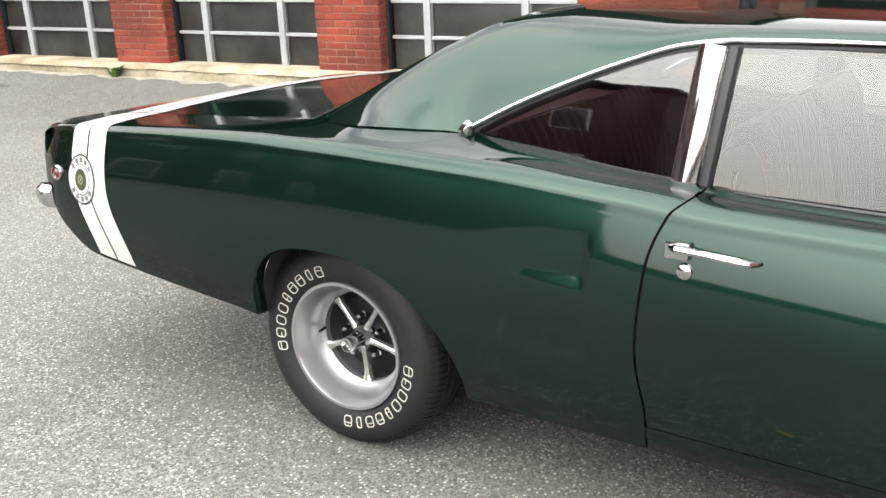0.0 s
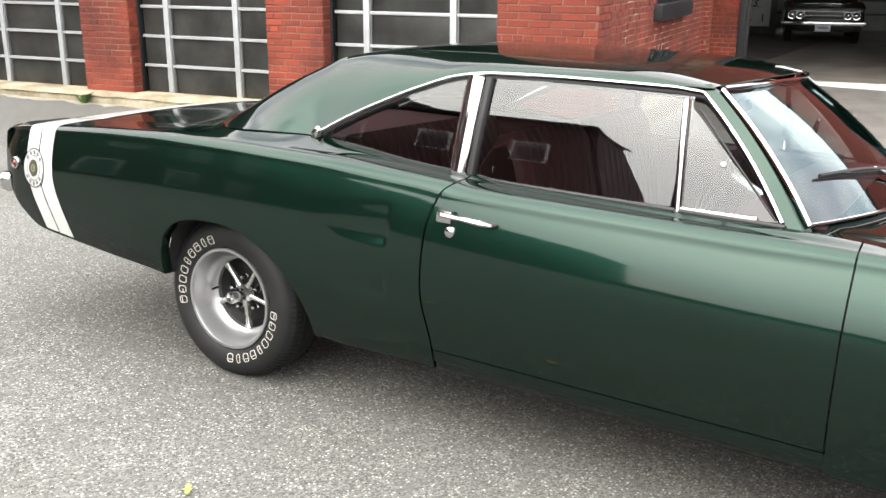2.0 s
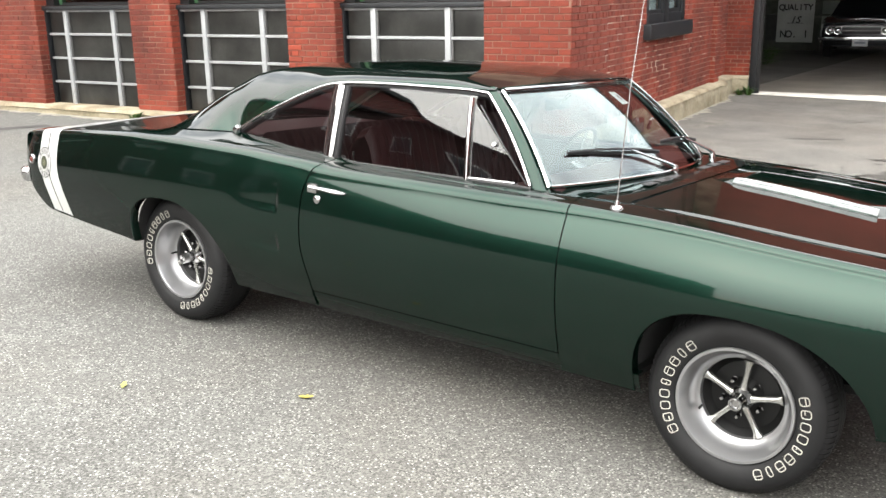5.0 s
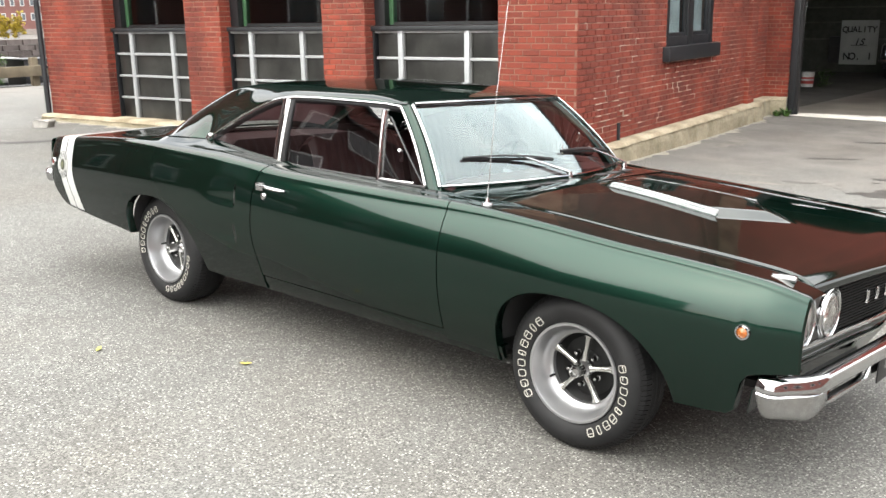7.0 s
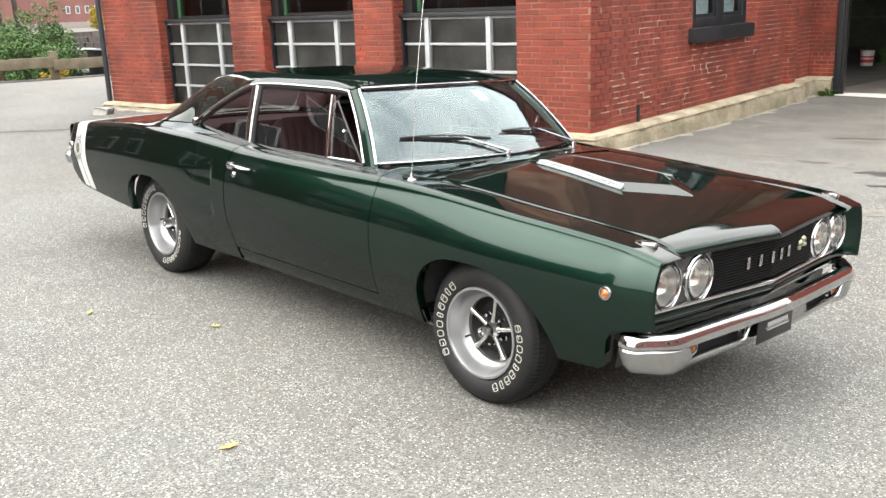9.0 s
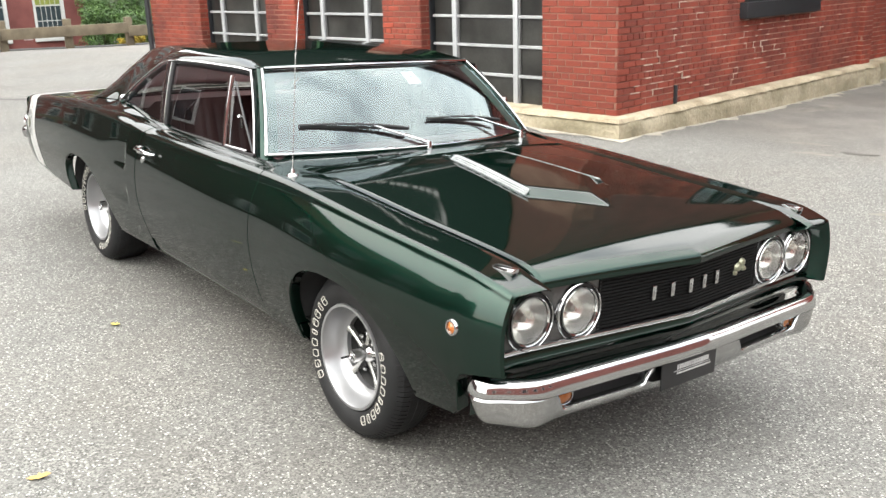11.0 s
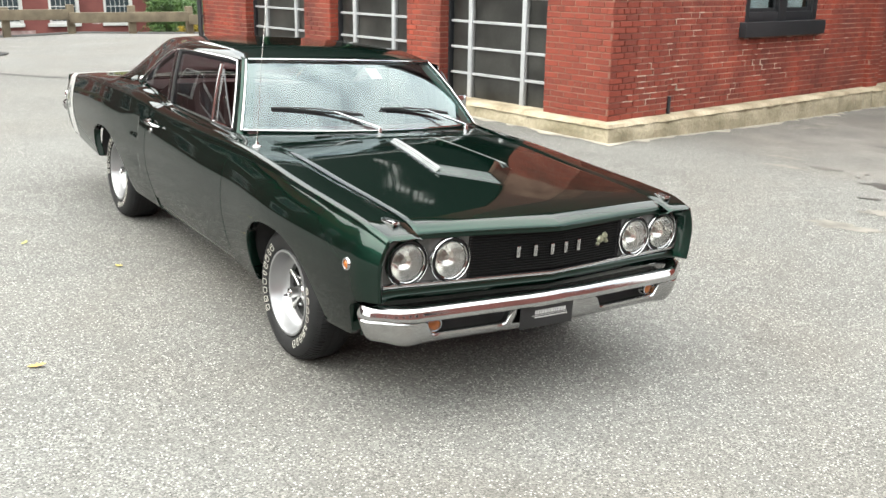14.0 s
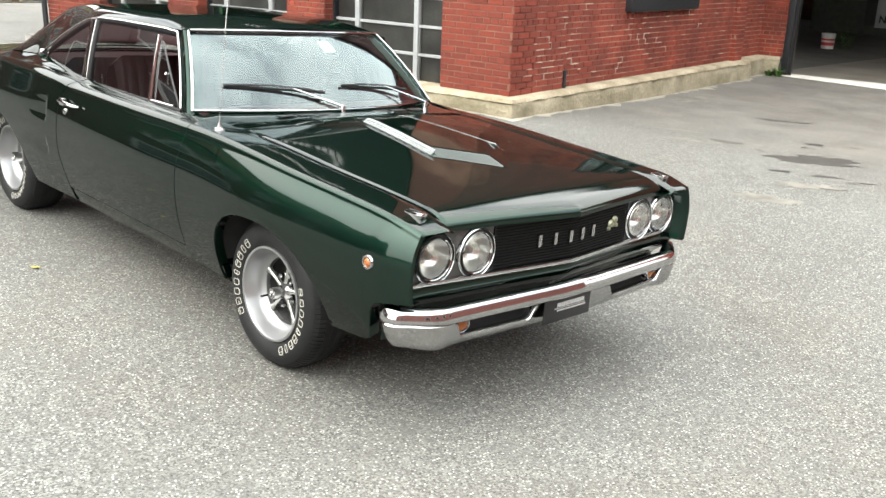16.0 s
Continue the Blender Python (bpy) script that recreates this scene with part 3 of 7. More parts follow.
# the plinth
def plinth(name, pts, top, low, seed):
    """A rough concrete footing along a line of (u, v), bulging outwards to the right of its run."""
    b = bmesh.new()
    rnd = random.Random(seed)
    rows = []
    P = [Vector((u, v, 0)) for u, v in pts]
    for i, (p, q) in enumerate(zip(P, P[1:])):
        n = max(2, int((q - p).length / 0.12))
        d = (q - p).normalized()
        out = Vector((d.y, -d.x, 0))
        prev = (p - P[i - 1]).normalized() if i else d
        nxt = (P[i + 2] - q).normalized() if i + 2 < len(P) else d
        for k in range(n + (1 if i == len(P) - 2 else 0)):
            s = p.lerp(q, k / n)
            o = out.copy()
            if k == 0 and i:
                po = Vector((prev.y, -prev.x, 0))
                o = (out + po) / (1 + out.dot(po))
            j = lambda a: rnd.uniform(-a, a)
            rows.append([s - o * 0.2 + Vector((0, 0, top)), s + o * 0.045 + Vector((0, 0, top + j(0.002))), s + o * (0.125 + j(0.004)) + Vector((0, 0, top - 0.012 + j(0.003))),
                         s + o * (0.15 + j(0.005)) + Vector((0, 0, top - 0.05 + j(0.006))), s + o * (0.155 + j(0.018)) + Vector((0, 0, top - 0.13)), s + o * (0.165 + j(0.018)) + Vector((0, 0, low)), s + o * 0.17 + Vector((0, 0, low - 0.25))])
    cap = [[r[0], r[1], r[2], r[3], r[3] - (r[3] - r[0]) * 0.08 + Vector((0, 0, -0.012))] for r in rows]
    rows_mesh(b, cap)
    root = at_yard(tagged(part(name, b, STONE, smooth=50), "weathered tan cement footing over mossy rubble with a chipped edge", "footing", kind="structure"))
    # rough rubble face below the cement cap
    b = bmesh.new()
    face = []
    for r, q in zip(rows, rows[1:] + rows[-1:]):
        for f in (0, 0.33, 0.67):
            o = (r[3] - r[0])
            o.z = 0
            o.normalize()
            line = []
            for k, z in enumerate(spread(top - 0.055, low - 0.25, 9)):
                g = k / 9
                base = r[4].lerp(q[4], f).lerp(r[6].lerp(q[6], f), g)
                line.append(Vector((base.x, base.y, z)) + o * (rnd.uniform(-0.010, 0.004) - (0.020 if k == 0 else 0)))
            face.append(line)
    rows_mesh(b, face)
    part("rubble_face", b, RUBBLE, root, "mossy grey rubble face", smooth=40)
    # dust gathered along the foot
    b = bmesh.new()
    dust = []
    for r in rows:
        o = (r[3] - r[0])
        o.z = 0
        o.normalize()
        w = YARD @ r[5]
        wide = max(0.012, rnd.gauss(0.08, 0.05))
        line = []
        for d in (-0.05, wide):
            p = r[5] + o * d
            g = YARD @ p
            line.append((p.x, p.y, ground_z(g.x, g.y) + 0.006))
        dust.append(line)
    rows_mesh(b, dust)
    part("dust_line", b, surface("pale_dust", (0.25, 0.23, 0.19), 0.95, 0, 0, 0.2, 6, 90, 0.3), root, "pale dust along the foot", smooth=0)
    return root


plinth("footing_front", [(-9.72, 0.8), (-9.62, 0.0), (0.0, 0.0), (0.0, 6.05), (0.03, 6.2), (0.03, 6.36), (-0.1, 6.5), (-0.1, RET), (0.30, RET)], BZ + 0.004, 0.02, 5)
bm = boxes(((0.32, RET - 0.06, -0.2), (BAY[1] + 0.2, RET + 0.30, -0.02)), bevel=0.01)
at_yard(tagged(part("bay_threshold", bm, surface("pale_threshold", (0.62, 0.60, 0.55), 0.8, 0, 0, 0.2, 4, 60, 0.2)), "pale concrete threshold of the garage bay", "threshold", kind="structure"))

# end wall of the front block, roof slab, back walls
bm = boxes(((-9.62, 0.46, -0.3), (-9.2, 23.0, EAVE)), ((-9.2, 22.6, -0.3), (12.0, 23.0, 1.45)), ((-9.2, 22.6, 2.6), (12.0, 23.0, EAVE)), ((-9.2, 22.6, 1.45), (-2.4, 23.0, 2.6)), ((-1.3, 22.6, 1.45), (0.2, 23.0, 2.6)), ((1.4, 22.6, 1.45), (12.0, 23.0, 2.6)), ((11.6, RET + 0.45, -0.3), (12.0, 22.6, EAVE)))
at_yard(tagged(part("wall_back", bm, BRICK_FAR, smooth=0), "brick outer walls closing the garage", "wall", kind="structure"))
bm = boxes(((-9.7, -0.15, EAVE), (0.15, RET, EAVE + 0.25)), ((-9.7, RET - 0.1, EAVE), (12.1, 23.1, EAVE + 0.25)))
at_yard(tagged(part("roof_slab", bm, IRON, smooth=0), "dark flat roof edge of the garage", "roof", kind="structure"))
# The ceiling's dark tone puts the garage's shade into its colour.
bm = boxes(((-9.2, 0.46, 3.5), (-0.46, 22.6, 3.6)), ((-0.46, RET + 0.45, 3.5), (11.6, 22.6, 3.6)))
at_yard(tagged(part("ceiling", bm, surface("shade_toned_ceiling", (0.10, 0.10, 0.09), 0.9), smooth=0), "painted ceiling of the garage, coloured dark for its shade", "ceiling", kind="structure"))
bm = boxes(((-9.2, 0.46, -0.25), (-0.46, 22.6, -0.03)), ((-0.46, RET + 0.3, -0.25), (11.6, 22.6, -0.03)))
at_yard(tagged(part("garage_floor", bm, surface("oily_concrete", (0.16, 0.14, 0.12), 0.5, 0, 0, 0.35, 1.2, 50, 0.15), smooth=0), "stained grey concrete garage floor", "floor", kind="structure"))


def garage_door(a, b, group):
    """A sectional door: dark panels in an aluminium grid, a cap rail, glazing above."""
    root = tagged(at_yard(empty("garage_door")), "dark panelled garage door in an aluminium grid below tinted glass", "garage door", group)
    z0, z1, v = 0.25, 1.575, 0.17
    mull = (a + (b - a) * 0.222, a + (b - a) * 0.727)
    zs = spread(z0, z1, 4)
    us = [a + 0.03, *mull, b]
    for i in range(3):
        for j in range(4):
            part("panel", boxes(((us[i] + 0.03, v + 0.02, zs[j] + 0.018), (us[i + 1] - 0.03, v + 0.045, zs[j + 1] - 0.018)), bevel=0.004), PANEL, root)
    for u in mull:
        part("mullion", boxes(((u - 0.034, v - 0.022, z0), (u + 0.034, v + 0.03, z1)), bevel=0.006), ALU, root, "aluminium upright")
        part("mullion_edge", boxes(((u + 0.036, v - 0.004, z0), (u + 0.056, v + 0.03, z1)), bevel=0.004), surface("grey_bead", (0.1, 0.1, 0.1), 0.5), root)
    for z in zs[1:-1]:
        for i in range(3):
            part("rail", boxes(((us[i] + (0.036 if i else 0.02), v - 0.012, z - 0.016), (us[i + 1] - 0.036, v + 0.03, z + 0.016)), bevel=0.005), ALU, root, "aluminium cross rail")
    part("bottom_rail", boxes(((a + 0.02, v - 0.015, z0 - 0.02), (b, v + 0.03, z0 + 0.018)), bevel=0.004), surface("grey_rail", (0.175, 0.175, 0.175), 0.5), root)
    part("top_rail", boxes(((a + 0.02, v - 0.012, z1 - 0.03), (b, v + 0.03, z1)), bevel=0.004), surface("grey_rail", (0.225, 0.225, 0.225), 0.5), root)
    part("cap_rail", boxes(((a - 0.0, v - 0.06, z1 + 0.002), (b, v + 0.09, z1 + 0.055)), bevel=0.008), IRON, root, "dark grey cap rail")
    part("jamb", boxes(((a + 0.002, v - 0.03, z0 - 0.02), (a + 0.03, v + 0.08, z1)), bevel=0.003), IRON, root)
    # glazed upper part
    vg = v + 0.14
    part("upper_jamb", boxes(((a + 0.002, v + 0.03, z1 + 0.06), (a + 0.16, v + 0.22, 3.3))), BLACK, root)
    part("green_jamb", boxes(((a + 0.162, vg - 0.02, z1 + 0.07), (a + 0.225, vg + 0.06, 3.3)), bevel=0.005), surface("green_jamb_paint", (0.03, 0.08, 0.035), 0.5), root, "green painted inner jamb")
    part("upper_bar", boxes(((a + 0.16, vg - 0.015, z1 + 0.06), (b, vg + 0.05, z1 + 0.10))), BLACK, root)
    pane = part("pane", boxes(((a + 0.225, vg, z1 + 0.10), (b, vg + 0.006, 3.3))), PANE_GLASS, root)
    part("lintel", boxes(((a, 0.05, 3.3), (b, 0.44, 3.44))), IRON, root)
    part("head_pier", boxes(((a, 0.014, 3.44), (b, 0.44, 3.452))), IRON, root)
    return root


for a, b in OPEN:
    garage_door(a, b, "garage doors along the front")

# window in the side wall
def side_window():
    root = tagged(at_yard(empty("window_side")), "black framed twin window with a heavy black sill", "window", kind="structure")
    v0, v1, z0, z1 = WIN
    x = -0.13
    for p, q in (((x, v0, z0), (x + 0.09, v0 + 0.10, z1)), ((x, v1 - 0.13, z0), (x + 0.09, v1, z1)), ((x, (v0 + v1) / 2 - 0.10, z0), (x + 0.09, (v0 + v1) / 2 + 0.10, z1)), ((x, v0 + 0.1, z0), (x + 0.085, v1 - 0.13, z0 + 0.12)), ((x, v0 + 0.1, z1 - 0.1), (x + 0.085, v1 - 0.13, z1))):
        part("window_frame", boxes((p, q), bevel=0.008), IRON, root)
    for a, b in ((v0 + 0.1, (v0 + v1) / 2 - 0.10), ((v0 + v1) / 2 + 0.10, v1 - 0.13)):
        for p, q in (((x + 0.01, a, z0 + 0.12), (x + 0.055, a + 0.05, z1 - 0.1)), ((x + 0.01, b - 0.05, z0 + 0.12), (x + 0.055, b, z1 - 0.1)), ((x + 0.01, a + 0.05, z0 + 0.12), (x + 0.055, b - 0.05, z0 + 0.17))):
            part("sash", boxes((p, q), bevel=0.004), IRON, root)
        clear = part("pane", boxes(((x + 0.02, a + 0.05, z0 + 0.17), (x + 0.026, b - 0.05, z1 - 0.1))), PANE_GLASS, root)
        clear.visible_shadow = False
        part("blind", boxes(((x + 0.002, a + 0.05, z0 + 0.17), (x + 0.010, b - 0.14, z1 - 0.1))), surface("grey_blind", (0.44, 0.47, 0.50), 0.8), root, "pale grey inner blind")
    part("window_sill", boxes(((-0.15, v0 - 0.10, 1.115), (0.06, v1 + 0.10, 1.30)), bevel=0.012), IRON, root, "heavy black painted sill")
    # Dark sheet behind the panes; its colour stands for the unlit room.
    part("room_back", boxes(((-0.9, v0 - 0.3, 0.9), (-0.88, v1 + 0.3, 3.3))), surface("room_shade_tone", (0.05, 0.05, 0.05), 0.9), root)


side_window()

# bay: steel jamb and door track
bm = boxes(((0.29, RET - 0.03, -0.05), (0.40, RET + 0.2, 3.3)), bevel=0.006)
jamb = at_yard(tagged(part("bay_jamb", bm, IRON), "dark steel jamb of the open garage bay", "door jamb", kind="structure"))
part("track", boxes(((0.415, RET + 0.06, 0.0), (0.455, RET + 0.12, 3.3)), bevel=0.004), BRUSHED, jamb, "bare metal door track")
part("backing", boxes(((0.402, RET + 0.0, -0.05), (0.455, RET + 0.058, 3.3))), BLACK, jamb)
bm = boxes(((BAY[1] + 0.0, RET - 0.03, -0.1), (BAY[1] + 0.15, RET + 0.2, 3.3)), bevel=0.006)
at_yard(tagged(part("bay_jamb", bm, IRON), "dark steel jamb of the open garage bay", "door jamb", kind="structure"))

# downpipe at the far end, stub pipe in the pier's inner corner
bm = bmesh.new()
tube(bm, [(-9.66, -0.05, 0.28), (-9.66, -0.05, 5.8)], 0.045, 10)
pipe = at_yard(tagged(part("downpipe", bm, IRON), "dark metal downpipe on the brick corner", "downpipe"))
for z in (1.0, 2.4):
    part("bracket", boxes(((-9.72, -0.06, z), (-9.60, 0.012, z + 0.04)), bevel=0.004), IRON, pipe)
bm = bmesh.new()
tube(bm, [(0.012, 1.10, 0.275), (0.012, 1.10, 0.48)], 0.022, 8)
at_yard(tagged(part("pipe_stub", bm, IRON), "short black pipe stub by the brick pier", "pipe"))

# dark fascia board over the doors, with a line of pale lettering
board = at_yard(tagged(part("fascia_board", boxes(((-9.6, -0.045, 2.98), (-1.0, -0.012, 6.3)), bevel=0.006), surface("dark_fascia", (0.003, 0.007, 0.006), 0.6, spec=0.1)), "dark fascia board above the garage doors with pale lettering bars", "sign board", kind="structure"))
u = -3.95
for w in (0.11, 0.11, 0.10, 0.04, 0.11, 0.11, 0.11, 0.04, 0.11, 0.11, 0.11, 0.11):
    part("lettering_bar", boxes(((u, -0.050, 4.30), (u + w, -0.045, 4.30 + (0.10 if w > 0.05 else 0.03)))), WHITE_DECAL, board)
    u += w + 0.045

# ---- beyond the yard ----
def rail_fence():
    """A timber guard rail on short posts."""
    root = tagged(empty("guard_rail"), "weathered timber guard rail on square posts", "guard rail")
    y = -14.70
    k = 0
    while y < 13.0:
        x = -26.2
        z = ground_z(x, y)
        part("post", boxes(((x - 0.11, y - 0.11, z - 0.15), (x + 0.11, y + 0.11, z + 0.90)), bevel=0.03), WOOD, root)
        if k % 2 == 0:
            part("beam", boxes(((x + 0.112, y - 0.1, 0.335 - 0.028 * (y + 1.9)), (x + 0.24, y + 3.705, 0.650 - 0.027 * (y + 1.9))), bevel=0.015), WOOD, root)
        y += 1.905
        k += 1


rail_fence()


def far_window(root, x, y, z, w, h, cols=4, blind=False):
    """A tall sash window in a wall that faces +x."""
    win = part("window", boxes(((x, y - w / 2 - 0.09, z - 0.06), (x + 0.05, y + w / 2 + 0.09, z + h + 0.09))), FAR_WHITE, root, "white painted sash window")
    part("casing", boxes(((x, y + w / 2 + 0.02, z - 0.06), (x + 0.11, y + w / 2 + 0.15, z + h + 0.09)), bevel=0.01), FAR_WHITE, win)
    for s in (0, 1):
        zz = z + s * h / 2
        part("pane", boxes(((x + 0.03, y - w / 2, zz + 0.03), (x + 0.06, y + w / 2, zz + h / 2 - 0.03))), surface("far_lit_blind", (0.15, 0.17, 0.03), 0.3) if blind and s else surface("far_dark_glass", (0.03, 0.04, 0.045), 0.08, spec=0.6), win)
        for c in range(1, cols):
            yy = y - w / 2 + w * c / cols
            part("glazing_bar", boxes(((x + 0.058, yy - 0.009, zz + 0.03), (x + 0.07, yy + 0.009, zz + h / 2 - 0.03))), FAR_WHITE, win)
        part("glazing_bar", boxes(((x + 0.058, y - w / 2, zz + h / 4 - 0.014), (x + 0.07, y + w / 2, zz + h / 4 + 0.014))), FAR_WHITE, win)
    part("sill", boxes(((x, y - w / 2 - 0.18, z - 0.20), (x + 0.14, y + w / 2 + 0.18, z - 0.06)), bevel=0.02), FAR_WHITE, root)


MILL_BRICK = surface("faded_mill_brick", (0.11, 0.0275, 0.0225), 0.85, 0, 0, 0.22, 0.8, 30, 0.3, second=(0.135, 0.0425, 0.035))


def mill():
    """The old mill behind the guard rail."""
    root = tagged(empty("mill_building"), "faded red brick mill with tall white sash windows", "building")
    X = -36.0
    part("wall", boxes(((X - 12, -60.0, -3), (X, 9.87, 18.0))), MILL_BRICK, root, smooth=0)
    part("roof", boxes(((X - 12.4, -60.4, 18.0), (X + 0.4, 10.2, 18.4))), IRON, root, smooth=0)
    part("corner_post", boxes(((X - 0.02, 9.86, -3), (X + 0.25, 10.06, 18.0))), IRON, root)
    y = 8.42
    while y > -14:
        for z in (-0.30, 3.9, 8.1, 12.3):
            far_window(root, X, y, z, 0.94, 2.4, 5, blind=(y > 8))
        y -= 2.18
    # whitewashed patches low on the wall, a stone ledge
    for y0, y1, z0 in ((3.1, 5.1, -0.86), (7.35, 7.7, -0.42)):
        part("whitewash", boxes(((X, y0, z0), (X + 0.012, y1, z0 + (0.22 if y1 - y0 > 1 else 0.07)))), surface("worn_whitewash", (0.18, 0.1, 0.09), 0.9, 0, 0, 0.3, 3, 25, 0.2, second=(0.25, 0.19, 0.18)), root, smooth=0)


mill()


def far_block(name, x, y0, y1, z1, color, rows_z, step, label, w=1.0, h=1.7, first=None):
    root = tagged(empty(name), label, "building")
    part("wall", boxes(((x - 14, y0, -4), (x, y1, z1))), color, root, smooth=0)
    part("roof", boxes(((x - 14.3, y0 - 0.3, z1), (x + 0.3, y1 + 0.3, z1 + 0.5))), IRON, root, smooth=0)
    y = first or y0 + step * 0.7
    while y < y1 - 1:
        for z in rows_z:
            part("window", boxes(((x, y - w / 2, z), (x + 0.08, y + w / 2, z + h))), FAR_WHITE, root)
            part("pane", boxes(((x + 0.04, y - w / 2 + 0.16, z + 0.16), (x + 0.12, y + w / 2 - 0.16, z + h - 0.16))), surface("far_glass", (0.08, 0.09, 0.10), 0.1), root)
        y += step
    part("ledge", boxes(((x, y0, -1.2), (x + 0.8, y1, 0.0))), surface("pale_ledge", (0.21, 0.18, 0.16), 0.9), root, smooth=0)
    return root


far_block("factory_building", -190.0, 30.0, 130.0, 40.0, surface("pale_brick", (0.15, 0.065, 0.055), 0.85, 0, 0, 0.15, 0.3, 20, 0.1), [1.65 + 2.86 * k for k in range(10)], 2.0, "distant faded brick factory with small white windows", 0.9, 1.5, 76.0)

# stone river wall in the distance
bm = bmesh.new()
rnd = random.Random(4)
for k in range(80):
    for j in range(7):
        y = 12 + k * 0.42 + (0.2 if j % 2 else 0)
        box(bm, (-46 - rnd.uniform(0, 0.15), y, -1.2 + j * 0.29), (-45.6 + rnd.uniform(0, 0.15), y + 0.40, -1.2 + j * 0.29 + 0.27))
tagged(part("stone_wall", bm, surface("grey_fieldstone", (0.08, 0.065, 0.06), 0.9, 0, 0, 0.4, 1.2, 20, 0.4, rand=0.3), smooth=0), "rough grey stone retaining wall in the distance", "stone wall", kind="structure")


def shrub(name, x, y, z, r, h, seed, label, leaf=LEAF_G, count=2600, size=0.09, trunks=5):
    """A shrub or small tree: stems with a crown of many small leaves in clumps, with gaps."""
    rnd = random.Random(seed)
    root = tagged(empty(name, Matrix.Translation((x, y, z))), label, name.replace("_", " "))
    b = bmesh.new()
    tips = []
    for k in range(trunks):
        a, lean = rnd.uniform(0, 6.28), rnd.uniform(0.2, 0.75)
        p = Vector((0.1 * math.cos(a), 0.1 * math.sin(a), -0.1))
        q = Vector((lean * r * math.cos(a), lean * r * math.sin(a), h * rnd.uniform(0.55, 0.85)))
        mid = p.lerp(q, 0.5) + Vector((rnd.uniform(-0.1, 0.1), rnd.uniform(-0.1, 0.1), 0.1))
        tube(b, [p, mid, q], [0.022, 0.016, 0.006], 6)
        for i in range(5):
            s = mid.lerp(q, rnd.random())
            e = s + Vector((rnd.uniform(-0.5, 0.5) * r, rnd.uniform(-0.5, 0.5) * r, rnd.uniform(0.0, 0.35) * h))
            tube(b, [s, e], [0.008, 0.003], 5)
            tips.append(e)
        tips.append(q)
    part("trunk", b, BARK, root)
    verts, faces = [], []
    clumps = [(t + Vector((rnd.uniform(-0.3, 0.3) * r, rnd.uniform(-0.3, 0.3) * r, rnd.uniform(-0.25, 0.15) * h)), rnd.uniform(0.16, 0.34) * r) for t in tips for _ in range(2)]
    clumps += [(Vector((rnd.uniform(-0.9, 0.9) * r, rnd.uniform(-0.9, 0.9) * r, rnd.uniform(0.08, 0.5) * h)), rnd.uniform(0.2, 0.34) * r) for _ in range(14)]
    for _ in range(count):
        c, cr = rnd.choice(clumps)
        d = Vector((rnd.gauss(0, 1), rnd.gauss(0, 1), rnd.gauss(0, 0.8))).normalized() * cr * rnd.random() ** 0.4
        p = c + d
        if p.z < 0.02:
            p.z = rnd.uniform(0.02, 0.3)
        s = size * rnd.uniform(0.6, 1.4)
        m = Matrix.Translation(p) @ Euler((rnd.uniform(-1, 1), rnd.uniform(-1, 1), rnd.uniform(0, 6.28))).to_matrix().to_4x4()
        k = len(verts)
        verts += [tuple(m @ Vector(v)) for v in ((-s, 0, 0), (0, -s * 0.45, s * 0.08), (s, 0, 0), (0, s * 0.45, s * 0.08))]
        faces.append((k, k + 1, k + 2, k + 3))
    me = bpy.data.meshes.new("crown")
    me.from_pydata(verts, [], faces)
    me.materials.append(leaf)
    ob = tagged(new("crown", me), kind="stuff")
    ob.parent = root
    return root


for i, (x, y, r, h, n) in enumerate(((-31.5, 8.9, 0.95, 2.9, 6500), (-30.2, 9.6, 0.9, 2.5, 6000), (-30.8, 10.1, 0.5, 3.1, 3500), (-29.2, 9.2, 0.8, 1.9, 5200), (-29.6, 10.1, 0.5, 1.5, 3500), (-29.4, 8.4, 0.7, 2.1, 4500), (-33, 9.7, 1.0, 3.2, 5000))):
    shrub("shrub", x, y, ground_z(x, y), r, h, 40 + i, "leafy green shrub behind the guard rail", count=n, size=0.045)
for i, (x, y, r, h) in enumerate(((-28.6, 9.4, 0.4, 0.9), (-28.4, 8.6, 0.3, 0.7), (-150, 64.0, 1.0, 3.4), (-150, 66.2, 1.0, 3.8))):
    shrub("yellow_shrub", x, y, ground_z(x, y), r, h, 70 + i, "small shrub with yellow autumn leaves", LEAF_Y, 1400, 0.04 if x > -30 else 0.22)

# pole beside the mill's corner with a dark box on it
bm = bmesh.new()
tube(bm, [(-35.0, 10.4, -1.1), (-35.0, 10.35, 3.0), (-35.0, 10.25, 8.0)], [0.11, 0.10, 0.08], 10)
pole = tagged(part("utility_pole", bm, BARK), "weathered timber pole by the mill corner", "pole")
part("meter_box", boxes(((-34.85, 10.1, -0.4), (-34.7, 10.6, 0.45)), bevel=0.02), BLACK, pole, "black meter box")
part("warning_plate", boxes(((-34.7, 10.15, 0.12), (-34.685, 10.35, 0.38))), YELLOW, pole)

# dark slatted skip and a white trailer beyond the rail
skip = tagged(empty("skip", pose(-30.0, 11.80, ground_z(-30.0, 11.8))), "black slatted steel skip behind the guard rail", "skip")
part("body", boxes(((-0.7, -0.62, 0.0), (0.7, 0.62, 1.48)), bevel=0.02), BLACK, skip)
for k in range(6):
    part("slat", boxes(((0.702, -0.60, 0.14 + 0.22 * k), (0.74, 0.60, 0.27 + 0.22 * k)), bevel=0.008), IRON, skip)
part("rim", boxes(((-0.74, -0.66, 1.482), (0.74, 0.66, 1.54)), bevel=0.01), IRON, skip)
